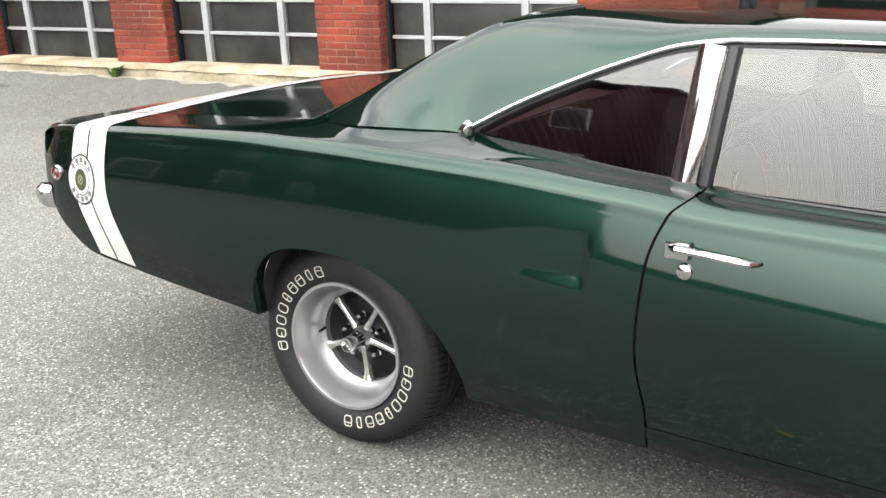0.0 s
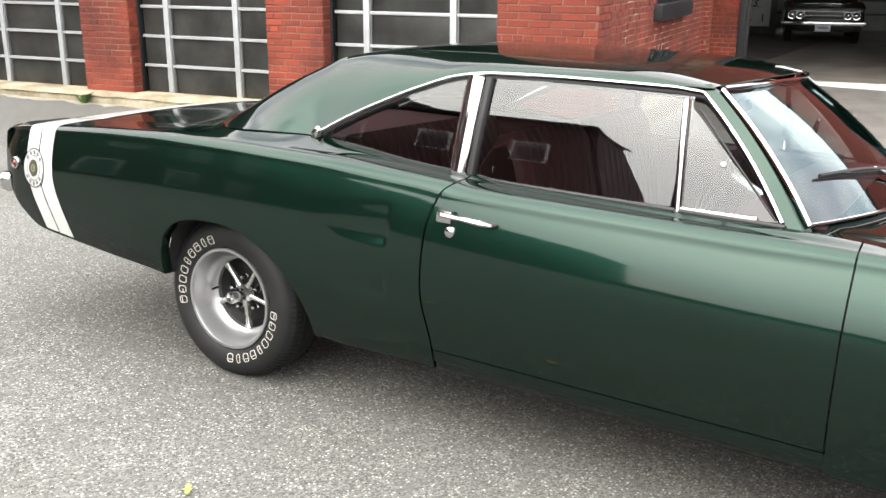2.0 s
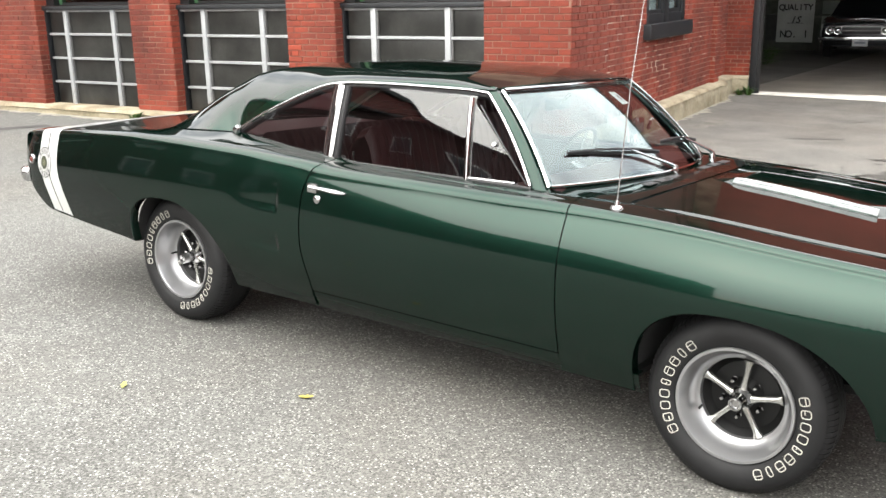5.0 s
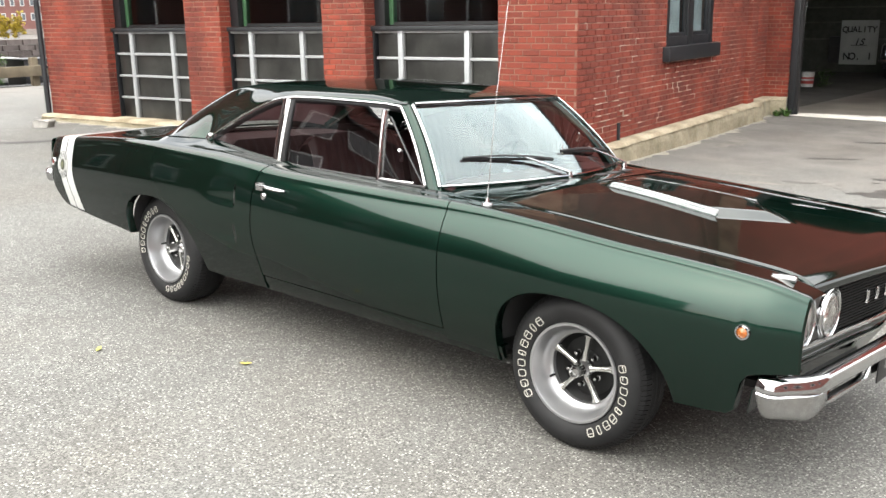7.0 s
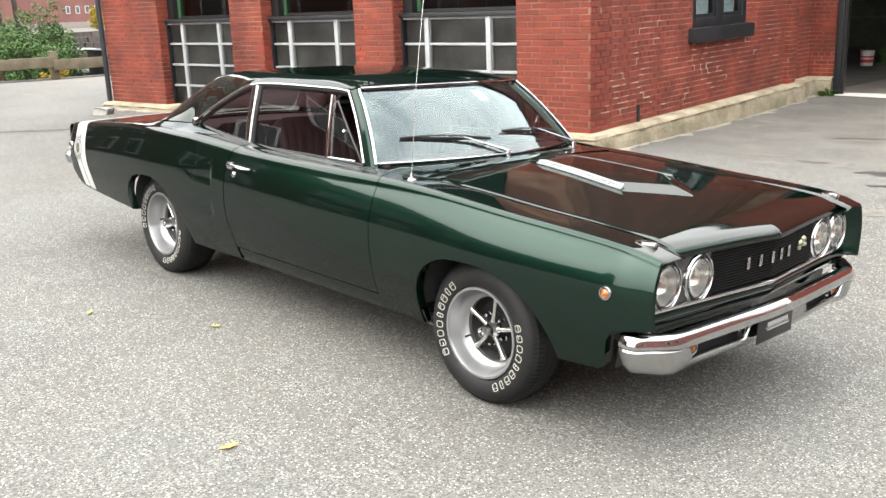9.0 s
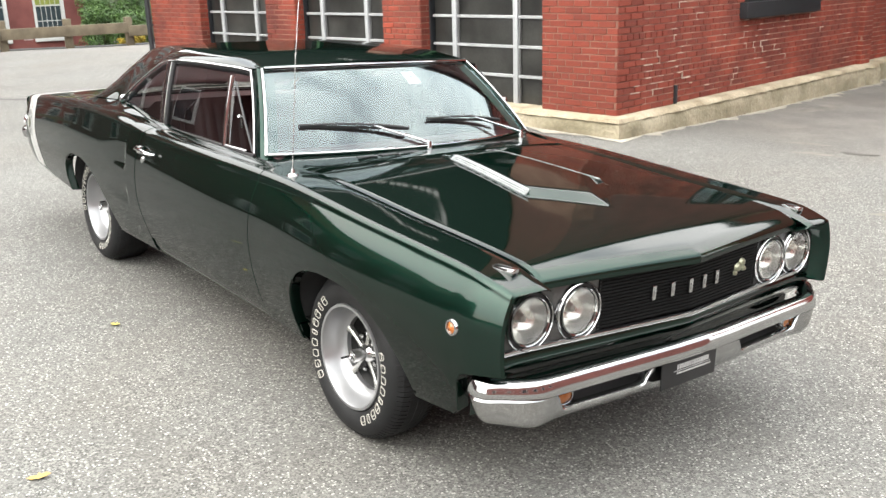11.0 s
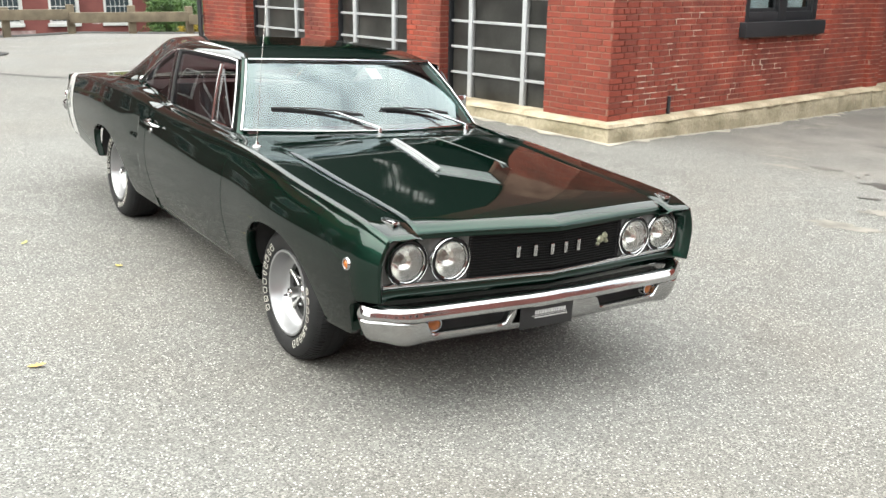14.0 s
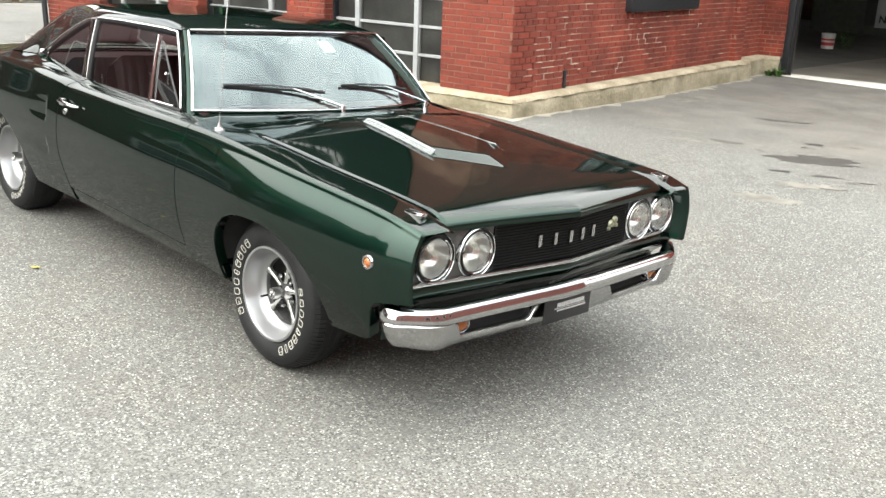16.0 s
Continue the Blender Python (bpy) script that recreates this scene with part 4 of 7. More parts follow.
trailer = tagged(empty("trailer", pose(-32.2, 11.5, ground_z(-32.2, 11.5))), "white covered trailer beyond the guard rail", "trailer")
bm = bmesh.new()
rows_mesh(bm, [[(x, -0.75, 0.65), (x, -0.72, 1.25), (x, -0.45, 1.52), (x, 0.45, 1.52), (x, 0.72, 1.25), (x, 0.75, 0.65)] for x in (-0.9, -0.8, 0.8, 0.9)])
part("cover", bm, FAR_WHITE, trailer, thick=0.02)
for s in (-1, 1):
    bm = bmesh.new()
    lathe(bm, [(0.05, -0.07), (0.30, -0.07), (0.32, 0.0), (0.30, 0.07), (0.05, 0.07)], 20, "y", pose(0, s * 0.8, 0.32))
    part("wheel", bm, RUBBER, trailer)
part("chassis", boxes(((-0.85, -0.74, 0.50), (0.85, 0.74, 0.648)), bevel=0.01), IRON, trailer)
part("axle", boxes(((-0.05, -0.80, 0.28), (0.05, 0.80, 0.50))), IRON, trailer)

# kerb under the guard rail, yellow delineator post
bm = bmesh.new()
rows_mesh(bm, [[(-26.35 + d, y, ground_z(-26.35, y) + h) for d, h in ((-0.45, -0.2), (-0.40, 0.045), (0.0, 0.05), (0.16, 0.035), (0.22, -0.05))] for y in spread(-16, 14, 50)])
tagged(part("kerb", bm, surface("dark_kerb_asphalt", (0.03, 0.029, 0.0275), 0.9, 0, 0, 0.3, 2, 40, 0.5)), "dark asphalt kerb along the edge of the yard", "kerb", kind="structure")
bx, by = -15.28, 0.335
bz = ground_z(bx, by)
post = tagged(empty("delineator_post", pose(bx, by, bz)), "bright yellow plastic delineator post on a black base", "bollard")
bm = bmesh.new()
lathe(bm, [(0.001, 1.16), (0.045, 1.16), (0.058, 1.13), (0.058, 1.05), (0.066, 1.04), (0.090, 0.05), (0.090, 0.03)], 20, "z")
part("tube", bm, YELLOW, post)
for z in (0.62, 0.80):
    bm = bmesh.new()
    r = lambda q: 0.0685 + 0.0243 * (1.04 - q) / 0.99
    lathe(bm, [(r(z), z), (r(z + 0.10) + 0.0005, z + 0.10)], 20, "z")
    part("reflective_band", bm, surface("dull_silver_band", (0.26, 0.21, 0.18), 0.4), post, "pale reflective band")
bm = bmesh.new()
lathe(bm, [(0.36, 0.0), (0.37, 0.02), (0.33, 0.04), (0.12, 0.05), (0.001, 0.05)], 8, "z")
part("base", bm, BLACK, post, "flat black rubber base")

# the works across the yard, behind the camera; shade is put into the brick's colour
WORKS = surface("shade_toned_red_brick", (0.032, 0.010, 0.009), 0.85, 0, 0, 0.2, 1.2, 40, 0.2)
DULL_FRAME = surface("dull_frame", (0.36, 0.36, 0.35), 0.6)
DULL_PANE = surface("dark_pane", (0.03, 0.035, 0.04), 0.06)


def works_window(root, lo, hi, pane_lo, pane_hi):
    win = part("window", boxes((lo, hi), bevel=0.01), DULL_FRAME, root)
    part("pane", boxes((pane_lo, pane_hi)), DULL_PANE, win)


def opposite():
    root = tagged(empty("opposite_building"), "tall red brick works facing the yard, coloured dark for its shaded sides", "building")
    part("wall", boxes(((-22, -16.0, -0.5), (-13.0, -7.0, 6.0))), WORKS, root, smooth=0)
    part("roof", boxes(((-22.3, -16.3, 6.0), (-12.7, -6.7, 6.15))), IRON, root, smooth=0)
    for z in (0.9, 3.7):
        for y in (-14.5, -11.7, -8.9):
            works_window(root, (-13.04, y - 0.55, z), (-12.94, y + 0.55, z + 1.6), (-12.95, y - 0.45, z + 0.1), (-12.92, y + 0.45, z + 1.5))
        for x in (-20.6, -17.5, -14.6):
            works_window(root, (x - 0.55, -7.06, z), (x + 0.55, -6.96, z + 1.6), (x - 0.45, -6.97, z + 0.1), (x + 0.45, -6.94, z + 1.5))
    row = tagged(empty("street_row"), "long low brick row across the street", "building")
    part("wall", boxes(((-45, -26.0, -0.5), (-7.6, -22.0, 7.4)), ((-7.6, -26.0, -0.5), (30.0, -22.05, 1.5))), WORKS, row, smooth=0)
    part("roof", boxes(((-45.3, -26.3, 7.4), (-7.4, -21.7, 7.55)), ((-7.39, -26.3, 1.5), (30.3, -21.85, 1.6))), IRON, row, smooth=0)
    for k in range(11):
        x = -42.2 + k * 3.2
        for z in (0.9, 3.9):
            works_window(row, (x - 0.6, -22.04, z), (x + 0.6, -21.94, z + 1.6), (x - 0.5, -21.95, z + 0.1), (x + 0.5, -21.92, z + 1.5))


def facing():
    root = tagged(empty("facing_building"), "long red brick works on the far side of the road", "building")
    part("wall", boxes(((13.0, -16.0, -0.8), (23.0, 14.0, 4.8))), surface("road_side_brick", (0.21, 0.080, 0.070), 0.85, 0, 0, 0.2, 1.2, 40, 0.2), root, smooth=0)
    part("roof", boxes(((12.8, -16.2, 4.8), (23.2, 14.2, 5.0))), IRON, root, smooth=0)
    for k in range(7):
        y = -14.0 + k * 3.0
        part("window", boxes(((12.9, y - 0.65, 1.2), (13.04, y + 0.65, 2.9)), bevel=0.01), DULL_FRAME, root)
        part("pane", boxes(((12.86, y - 0.52, 1.3), (12.9, y + 0.52, 2.8))), DULL_PANE, root)


opposite()
facing()

# ---- the coupe: x forward, y to its left, z up from the tyres' feet ----
CAR = Matrix(((0.99983, -0.00091, 0.01842, 0), (0.0, 0.99879, 0.04926, 0), (-0.01845, -0.04926, 0.99862, 0), (0, 0, 0, 1)))
car = tagged(empty("coupe", CAR), "dark green metallic two-door hardtop coupe with white tail stripes", "car")

WIDE = curve_of((-2.82, 0.900), (-2.70, 0.938), (-2.40, 0.955), (-1.50, 0.972), (-0.90, 0.962), (-0.40, 0.950), (0.30, 0.948), (0.80, 0.946), (1.50, 0.966), (2.00, 0.955), (2.25, 0.938), (2.40, 0.900))
TOP = curve_of((-2.82, 0.895), (-2.70, 0.912), (-2.46, 0.934), (-2.04, 0.970), (-1.62, 0.995), (-1.33, 1.002), (-0.95, 1.000), (-0.65, 0.986), (-0.42, 0.967), (0.30, 0.955), (0.80, 0.950), (1.00, 0.945), (1.28, 0.931), (1.68, 0.905), (2.00, 0.888), (2.24, 0.870), (2.33, 0.852), (2.40, 0.832))
UP = curve_of((-2.8, 0.036), (-2.2, 0.036), (-1.4, 0.034), (-0.8, 0.034), (-0.4, 0.038), (0.8, 0.06), (1.4, 0.075), (2.1, 0.06), (2.4, 0.03))
ROUND = curve_of((-2.8, 0.032), (-1.8, 0.044), (-1.2, 0.078), (-0.7, 0.090), (-0.4, 0.080), (0.8, 0.042), (1.4, 0.026), (2.4, 0.020))
IN_Y = curve_of((-2.82, 0.70), (-2.5, 0.68), (-1.9, 0.665), (-1.72, 0.722), (-1.55, 0.788), (-1.42, 0.826), (-1.27, 0.808), (-1.12, 0.775), (-0.49, 0.790), (0.30, 0.800), (0.62, 0.800), (0.80, 0.775), (0.95, 0.712), (2.40, 0.712))
IN_Z = curve_of((-2.82, 0.905), (-2.5, 0.940), (-2.0, 0.975), (-1.72, 1.004), (-1.55, 1.024), (-1.40, 1.035), (-1.27, 1.040), (-1.12, 1.042), (-0.95, 1.030), (-0.60, 0.992), (-0.30, 0.977), (0.30, 0.970), (0.62, 0.968), (0.95, 0.955), (1.28, 0.940), (1.68, 0.912), (2.00, 0.894), (2.24, 0.874), (2.33, 0.853), (2.40, 0.832))


def arch(x):
    """Height of the wheel openings' edge, or nothing."""
    for xc, back, front, base, top, nb, nf in ((-1.43, 0.35, 0.405, 0.33, 0.682, 3.0, 1.9), (1.505, 0.388, 0.450, 0.33, 0.672, 2.7, 2.0)):
        a = (xc - x) / back if x < xc else (x - xc) / front
        n = nb if x < xc else nf
        if a < 1:
            return base + (top - base) * (1 - a ** n) ** (1 / n)
    return None


LOW = curve_of((-2.82, 0.80), (-2.79, 0.70), (-2.74, 0.615), (-2.66, 0.53), (-2.56, 0.472), (-2.35, 0.450), (-2.08, 0.428), (-1.79, 0.405), (-1.60, 0.30), (-0.9, 0.29), (1.1, 0.29), (2.0, 0.352), (2.165, 0.366), (2.190, 0.40), (2.205, 0.49), (2.235, 0.540), (2.40, 0.575))


def low_edge(x):
    a = arch(x)
    return max(LOW(x), a) if a else LOW(x)


def seam(x, z):
    """The curved line between door and quarter panel, as a shift along x."""
    d = SEAM(z)
    return x + d * math.exp(-((x + 0.5) / 0.13) ** 2)


SEAM = curve_of((0.30, 0.004), (0.39, 0.006), (0.60, -0.020), (0.80, -0.012), (0.93, 0.025), (0.985, 0.085), (1.02, 0.11))


def scallop(x, z):
    """Two intakes pressed into the quarter panel behind the door: deepest at their blunt front ends."""
    d = 0.0
    for zc, half, x0, x1, deep in ((0.795, 0.062, -1.02, -0.668, 0.0085), (0.580, 0.040, -1.02, -0.672, 0.008)):
        if x0 < x < x1 + 0.034:
            run = min(1.0, (x - x0) / (x1 - x0)) if x < x1 else ease01(x1 + 0.034, x1, x)
            tall = half * (0.55 + 0.45 * ease01(x0, x1 - 0.1, x))
            band = ease01(tall + 0.010, tall - 0.014, abs(z - zc))
            d += deep * run ** 1.4 * band * (0.45 + 0.55 * ease01(zc + half, zc - half, z))
    return d


TOP_STEPS = (0.2, 0.4, 0.6, 0.72, 0.78, 0.89, 1.0)
VALLEY = 0.0045


def flank(x, low=None, n_side=40, n_arc=8):
    """Half a cross-section from the lower edge up over the shoulder to the inner edge: points (y, z)."""
    w, top, up, r = WIDE(x), TOP(x), UP(x), ROUND(x)
    z0, z1 = (low_edge(x) if low is None else low), top - min(0.05, r)
    z0 = min(z0, z1 - 0.02)
    pts = []
    for z in spread(z0, z1, n_side):
        d = 0.105 * ((0.69 - z) / 0.42) ** 2.0 if z < 0.69 else up * ((z - 0.69) / (z1 - 0.69)) ** 2.0
        pts.append((w - d - scallop(x, z), z))
    y1 = w - up
    q = ease01(-0.75, -1.10, x) * ease01(-1.84, -1.62, x)
    end = math.pi / 2 - radians(27) * q
    for k in range(1, n_arc + 1):
        a = end * k / n_arc
        pts.append((y1 - r * (1 - math.cos(a)), z1 + (top - z1) * math.sin(a)))
    yi, zi = IN_Y(x), IN_Z(x)
    ys, zs = pts[-1]
    v = ease01(1.02, 1.25, x)
    for f in TOP_STEPS:
        y = ys + (yi - ys) * f
        z = zs + (zi - zs) * (f * (2 - f) * (1 - q) + f ** 1.12 * q)
        # beside the hood the wing dips into a narrow valley
        pts.append((y, z - 0.0085 * v * max(0.0, 1 - (y - yi) / 0.032)))
    return pts


def side_rows(x0, x1, s, low=None, upto=None, inset=0.0):
    cols = set(spread(x0, x1, max(4, int((x1 - x0) / 0.026))))
    for xc, back, front in ((-1.43, 0.35, 0.405), (1.505, 0.388, 0.450)):
        for k in range(1, 13):
            q = math.sin(math.pi / 2 * k / 12.0)
            for x in (xc - back * q + (0.0006 if k == 12 else 0), xc + front * q - (0.0006 if k == 12 else 0)):
                if x0 < x < x1:
                    cols.add(x)
        for x in (xc - back - 0.0006, xc + front + 0.0006):
            if x0 < x < x1:
                cols.add(x)
    for k in range(13):
        x = -0.70 + 0.007 * k
        if x0 < x < x1:
            cols.add(x)
    rows = []
    for x in sorted(cols):
        row = []
        pts = flank(x, low)
        for y, z in pts[:upto]:
            xs = seam(x, z)
            row.append((xs, s * (y - inset), z))
        rows.append(row)
    return rows


def lip(rows, s, depth=0.045):
    """Adds a turned-in flange along the lower edge."""
    out = []
    for r in rows:
        x, y, z = r[0]
        out.append([(x, y - s * depth, z + 0.004), (x, y - s * 0.008, z - 0.004)] + r)
    return out


DOORS = {}
for s in (-1, 1):
    bm = bmesh.new()
    rows_mesh(bm, lip(side_rows(0.8092, 2.395, s), s))
    # turned-in front edge of the wing and the hollow cove beside the headlamps
    edge = flank(2.395)
    cove = [[(2.395, s * y, z) for y, z in edge]]
    for cx, dy, dz in ((2.400, 0.008, 0.004), (2.390, 0.018, 0.010), (2.365, 0.030, 0.020), (2.335, 0.042, 0.026), (2.312, 0.058, 0.030), (2.305, 0.075, 0.030)):
        cove.append([(cx, s * (y - dy), z - (dz if i > 38 else 0)) for i, (y, z) in enumerate(edge)])
    rows_mesh(bm, cove)
    bmesh.ops.remove_doubles(bm, verts=bm.verts[:], dist=0.0004)
    fender = part("front_fender", bm, PAINT, car, thick=0.005)
    bm = bmesh.new()
    rows_mesh(bm, side_rows(-0.4940, 0.8038, s, low=0.369))
    door = part("door", bm, PAINT, car, thick=0.005)
    DOORS[s] = door
    bm = bmesh.new()
    rows_mesh(bm, lip(side_rows(-2.815, -0.5015, s), s))
    # rounded rear edge
    tail_edge = flank(-2.815)
    rows_mesh(bm, [[(-2.815 - dx, s * (y - dy), z - (dy * 0.6 if i > 38 else 0)) for i, (y, z) in enumerate(tail_edge)] for dx, dy in ((0, 0), (0.010, 0.005), (0.016, 0.014), (0.018, 0.035))])
    bmesh.ops.remove_doubles(bm, verts=bm.verts[:], dist=0.0004)
    quarter = part("quarter_panel", bm, PAINT, car, thick=0.005)
    bm = bmesh.new()
    rows_mesh(bm, [[(x, s * (WIDE(x) - 0.16), 0.262), (x, s * (WIDE(x) - 0.115), 0.275), (x, s * (WIDE(x) - 0.096), 0.30), (x, s * (WIDE(x) - 0.080), 0.33), (x, s * (WIDE(x) - 0.069), 0.360), (x, s * (WIDE(x) - 0.12), 0.362)] for x in spread(-0.93, 1.14, 40)])
    part("rocker_panel", bm, PAINT, car)
    # dark shell added inside the panels so that the gaps look shaded
    bm = bmesh.new()
    rows_mesh(bm, side_rows(-2.70, 2.30, s, inset=0.022, upto=47))
    part("inner_skin", bm, DARK, car)
    # handle and lock
    y0 = WIDE(-0.4) - 0.016
    bm = bmesh.new()
    tube(bm, [(-0.455, s * (y0 + 0.012), 0.868), (-0.43, s * (y0 + 0.034), 0.872), (-0.36, s * (y0 + 0.036), 0.870), (-0.29, s * (y0 + 0.036), 0.866), (-0.262, s * (y0 + 0.022), 0.862), (-0.250, s * (y0 + 0.004), 0.860)], [0.007, 0.011, 0.008, 0.010, 0.008, 0.005], 8)
    handle = part("handle", bm, CHROME, door, "chrome pull handle")
    bm = bmesh.new()
    box(bm, (-0.462, min(s * y0, s * (y0 + 0.022)), 0.842), (-0.405, max(s * y0, s * (y0 + 0.022)), 0.884), 0.006)
    part("handle_base", bm, CHROME, door)
    bm = bmesh.new()
    lathe(bm, [(0.001, 0.013), (0.010, 0.013), (0.018, 0.008), (0.021, 0.0)], 20, "y", pose(-0.415, s * (y0 + 0.004), 0.812) @ Matrix.Diagonal((1, s, 1, 1)))
    part("lock", bm, CHROME, door, "round chrome key lock")

    # side marker lamps
    for x, z in ((2.212, 0.692), (-2.690, 0.748)):
        bm = bmesh.new()
        m = pose(x, s * (WIDE(x) - 0.003), z) @ Matrix.Diagonal((1, s, 1, 1))
        lathe(bm, [(0.018, 0.006), (0.020, 0.012), (0.026, 0.011), (0.029, 0.004), (0.029, -0.01)], 24, "y", m)
        marker = part("side_marker", bm, CHROME, car, "round chrome side marker lamp")
        bm = bmesh.new()
        lathe(bm, [(0.0008, 0.016), (0.010, 0.014), (0.019, 0.007)], 20, "y", m)
        part("lens", bm, AMBER if x > 0 else RED_LENS, marker)


# ---- hood, cowl, deck ----
def hood_edge_z(x):
    return IN_Z(x)


def hood_z(x, y):
    q = 1 - (y / 0.70) ** 2
    fold = VALLEY * ease01(1.02, 1.25, x) * max(0.0, (abs(y) - 0.688) / 0.019)
    return hood_edge_z(x) + (0.012 + 0.024 * ease01(2.42, 1.4, x)) * q - fold


def hood_front(y):
    return 2.352 + 0.072 * (1 - abs(y) / 0.70)


def hood_back(y):
    return 0.985 + 0.075 * (1 - (y / 0.70) ** 2)


def bulge(x, y):
    """Raised centre of the hood: flat top, steep sides, a pointed nose."""
    if x < 1.06 or x > 2.02:
        return 0.0
    side_d = bulge_half(x) - abs(y)
    nose_d = (2.00 - x - abs(y) * 1.02) * 0.70
    rise = min(1.0, max(0.0, side_d / 0.030), max(0.0, nose_d / 0.085))
    return 0.026 * ease01(1.06, 1.22, x) * rise


def bulge_half(x):
    return 0.137 + 0.090 * (x - 1.14) / 0.62


bm = bmesh.new()
ys = sorted(set(spread(-0.707, 0.707, 140) + [-0.688, 0.688, -0.686, 0.686]))
rows = []
for f in spread(0, 1, 110):
    rows.append([(hood_back(y) + (hood_front(y) - 0.02 - hood_back(y)) * f, y, 0) for y in ys])
def lip_drop(x, y):
    """The hood rolls down over its last few centimetres."""
    return 0.007 * max(0.0, (x - hood_front(y) + 0.055) / 0.035) ** 2


rows = [[(x, y, hood_z(x, y) + bulge(x, y) - lip_drop(x, y)) for x, y, _ in r] for r in rows]
for dx, dz in ((0.010, -0.006), (0.016, -0.014), (0.019, -0.024), (0.017, -0.038)):
    rows.append([(hood_front(y) - 0.02 + dx, y, hood_z(hood_front(y) - 0.02, y) - 0.007 + dz) for y in ys])
rows_mesh(bm, rows)
hood = part("hood", bm, PAINT, car, thick=0.004)

for s in (-1, 1):
    # louvred bright insert on the flank of the bulge
    def flankline(x, k):
        y = bulge_half(x) - 0.030 * k
        return Vector((x, s * y, hood_z(x, y) + 0.026 * ease01(1.06, 1.22, x) * k + 0.003))
    bm = bmesh.new()
    rows_mesh(bm, [[flankline(x, k) + Vector((0, 0, h)) for k, h in ((0.10, -0.004), (0.13, 0.003), (0.25, 0.003), (0.28, -0.002), (0.36, -0.002), (0.39, 0.002), (0.50, 0.002), (0.53, -0.002), (0.61, -0.002), (0.64, 0.002), (0.76, 0.002), (0.79, 0.003), (0.88, 0.003), (0.91, -0.004))] for x in spread(1.165, 1.745, 24)])
    part("hood_vent", bm, surface("silver_vent", (0.20, 0.21, 0.21), 0.45, 0.6), hood, "silver ribbed mock vent", smooth=0)

# indicator repeaters on the wing tops
for s in (-1, 1):
    bm = bmesh.new()
    m = pose(2.275, s * 0.785, TOP(2.275) + 0.004, 0, 0, s * -8)
    box(bm, (-0.044, -0.019, -0.01), (0.044, 0.019, 0.013), 0.010, m)
    ind = part("fender_indicator", bm, CHROME, car, "chrome wing-top indicator")
    bm = bmesh.new()
    box(bm, (-0.026, -0.004, 0.0115), (0.026, 0.004, 0.0150), 0.002, m)
    part("slot", bm, BLACK, ind)

# cowl between windscreen and hood
def screen_foot(y):
    return 0.655 + 0.215 * (1 - (y / 0.77) ** 2)


bm = bmesh.new()
rows = []
for f in spread(0, 1, 10):
    rows.append([(screen_foot(y) - 0.01 + (hood_back(min(0.69, abs(y))) - 0.006 - screen_foot(y) + 0.01) * f, y, 0.972 + 0.012 * (1 - (y / 0.7) ** 2) - 0.012 * f + (0.0 if abs(y) < 0.7 else -0.004) + 0.018 * f * (1 - (y / 0.7) ** 2)) for y in spread(-0.775, 0.775, 40)])
rows_mesh(bm, rows)
cowl = part("cowl", bm, PAINT, car, thick=0.004)
for y in (-0.42, -0.30, -0.18, 0.18, 0.30, 0.42):
    part("cowl_slot", boxes(((0.905, y - 0.045, 0.985), (0.945, y + 0.045, 0.9885)), bevel=0.001), BLACK, cowl, "black cowl air slot")

# rear deck
def deck_z(x, y):
    return IN_Z(x) + 0.022 * (1 - (y / 0.70) ** 2) * ease01(-2.86, -2.5, x)


bm = bmesh.new()
rows_mesh(bm, [[(x, y * (IN_Y(x) - 0.008) / 0.7, deck_z(x, y)) for y in spread(-0.7, 0.7, 30)] for x in spread(-2.80, -1.80, 34)])
deck = part("trunk_lid", bm, PAINT, car, thick=0.004)
bm = bmesh.new()
rows_mesh(bm, [[(x, y * (IN_Y(x) - 0.002) / 0.7, deck_z(x, y) - 0.001) for y in spread(-0.7, 0.7, 30)] for x in spread(-1.796, -1.70, 6)])
part("deck_panel", bm, PAINT, car, thick=0.004)
# tail panel
bm = bmesh.new()
prof = [(-2.80, 0.895), (-2.825, 0.875), (-2.835, 0.82), (-2.82, 0.72), (-2.77, 0.63), (-2.66, 0.54), (-2.56, 0.48)]
rows_mesh(bm, [[(x + 0.03 * (abs(y) / 0.9) ** 4, y, z) for y in spread(-0.895, 0.895, 30)] for x, z in prof])
tail = part("tail_panel", bm, PAINT, car, thick=0.004)
for s in (-1, 1):
    bm = bmesh.new()
    box(bm, (-2.853, min(s * 0.22, s * 0.80), 0.70), (-2.80, max(s * 0.22, s * 0.80), 0.80), 0.012)
    part("tail_lamp", bm, RED_LENS, tail, "long red tail lamp")

# ---- roof ----
DRIP_Y = curve_of((-1.13, 0.793), (-1.08, 0.782), (-0.96, 0.767), (-0.71, 0.748), (-0.49, 0.735), (-0.15, 0.705), (0.31, 0.640))
DRIP_Z = curve_of((-1.13, 1.032), (-1.08, 1.060), (-0.96, 1.128), (-0.82, 1.195), (-0.66, 1.262), (-0.52, 1.308), (-0.40, 1.324), (-0.15, 1.330), (0.31, 1.326))
CREST = curve_of((-1.10, 1.350), (-0.8, 1.385), (-0.47, 1.398), (-0.05, 1.395), (0.2, 1.375), (0.36, 1.350), (0.43, 1.342))
EDGE_Y = curve_of((-1.74, 0.668), (-1.42, 0.650), (-1.08, 0.600), (-0.5, 0.580), (0.0, 0.580), (0.31, 0.575))
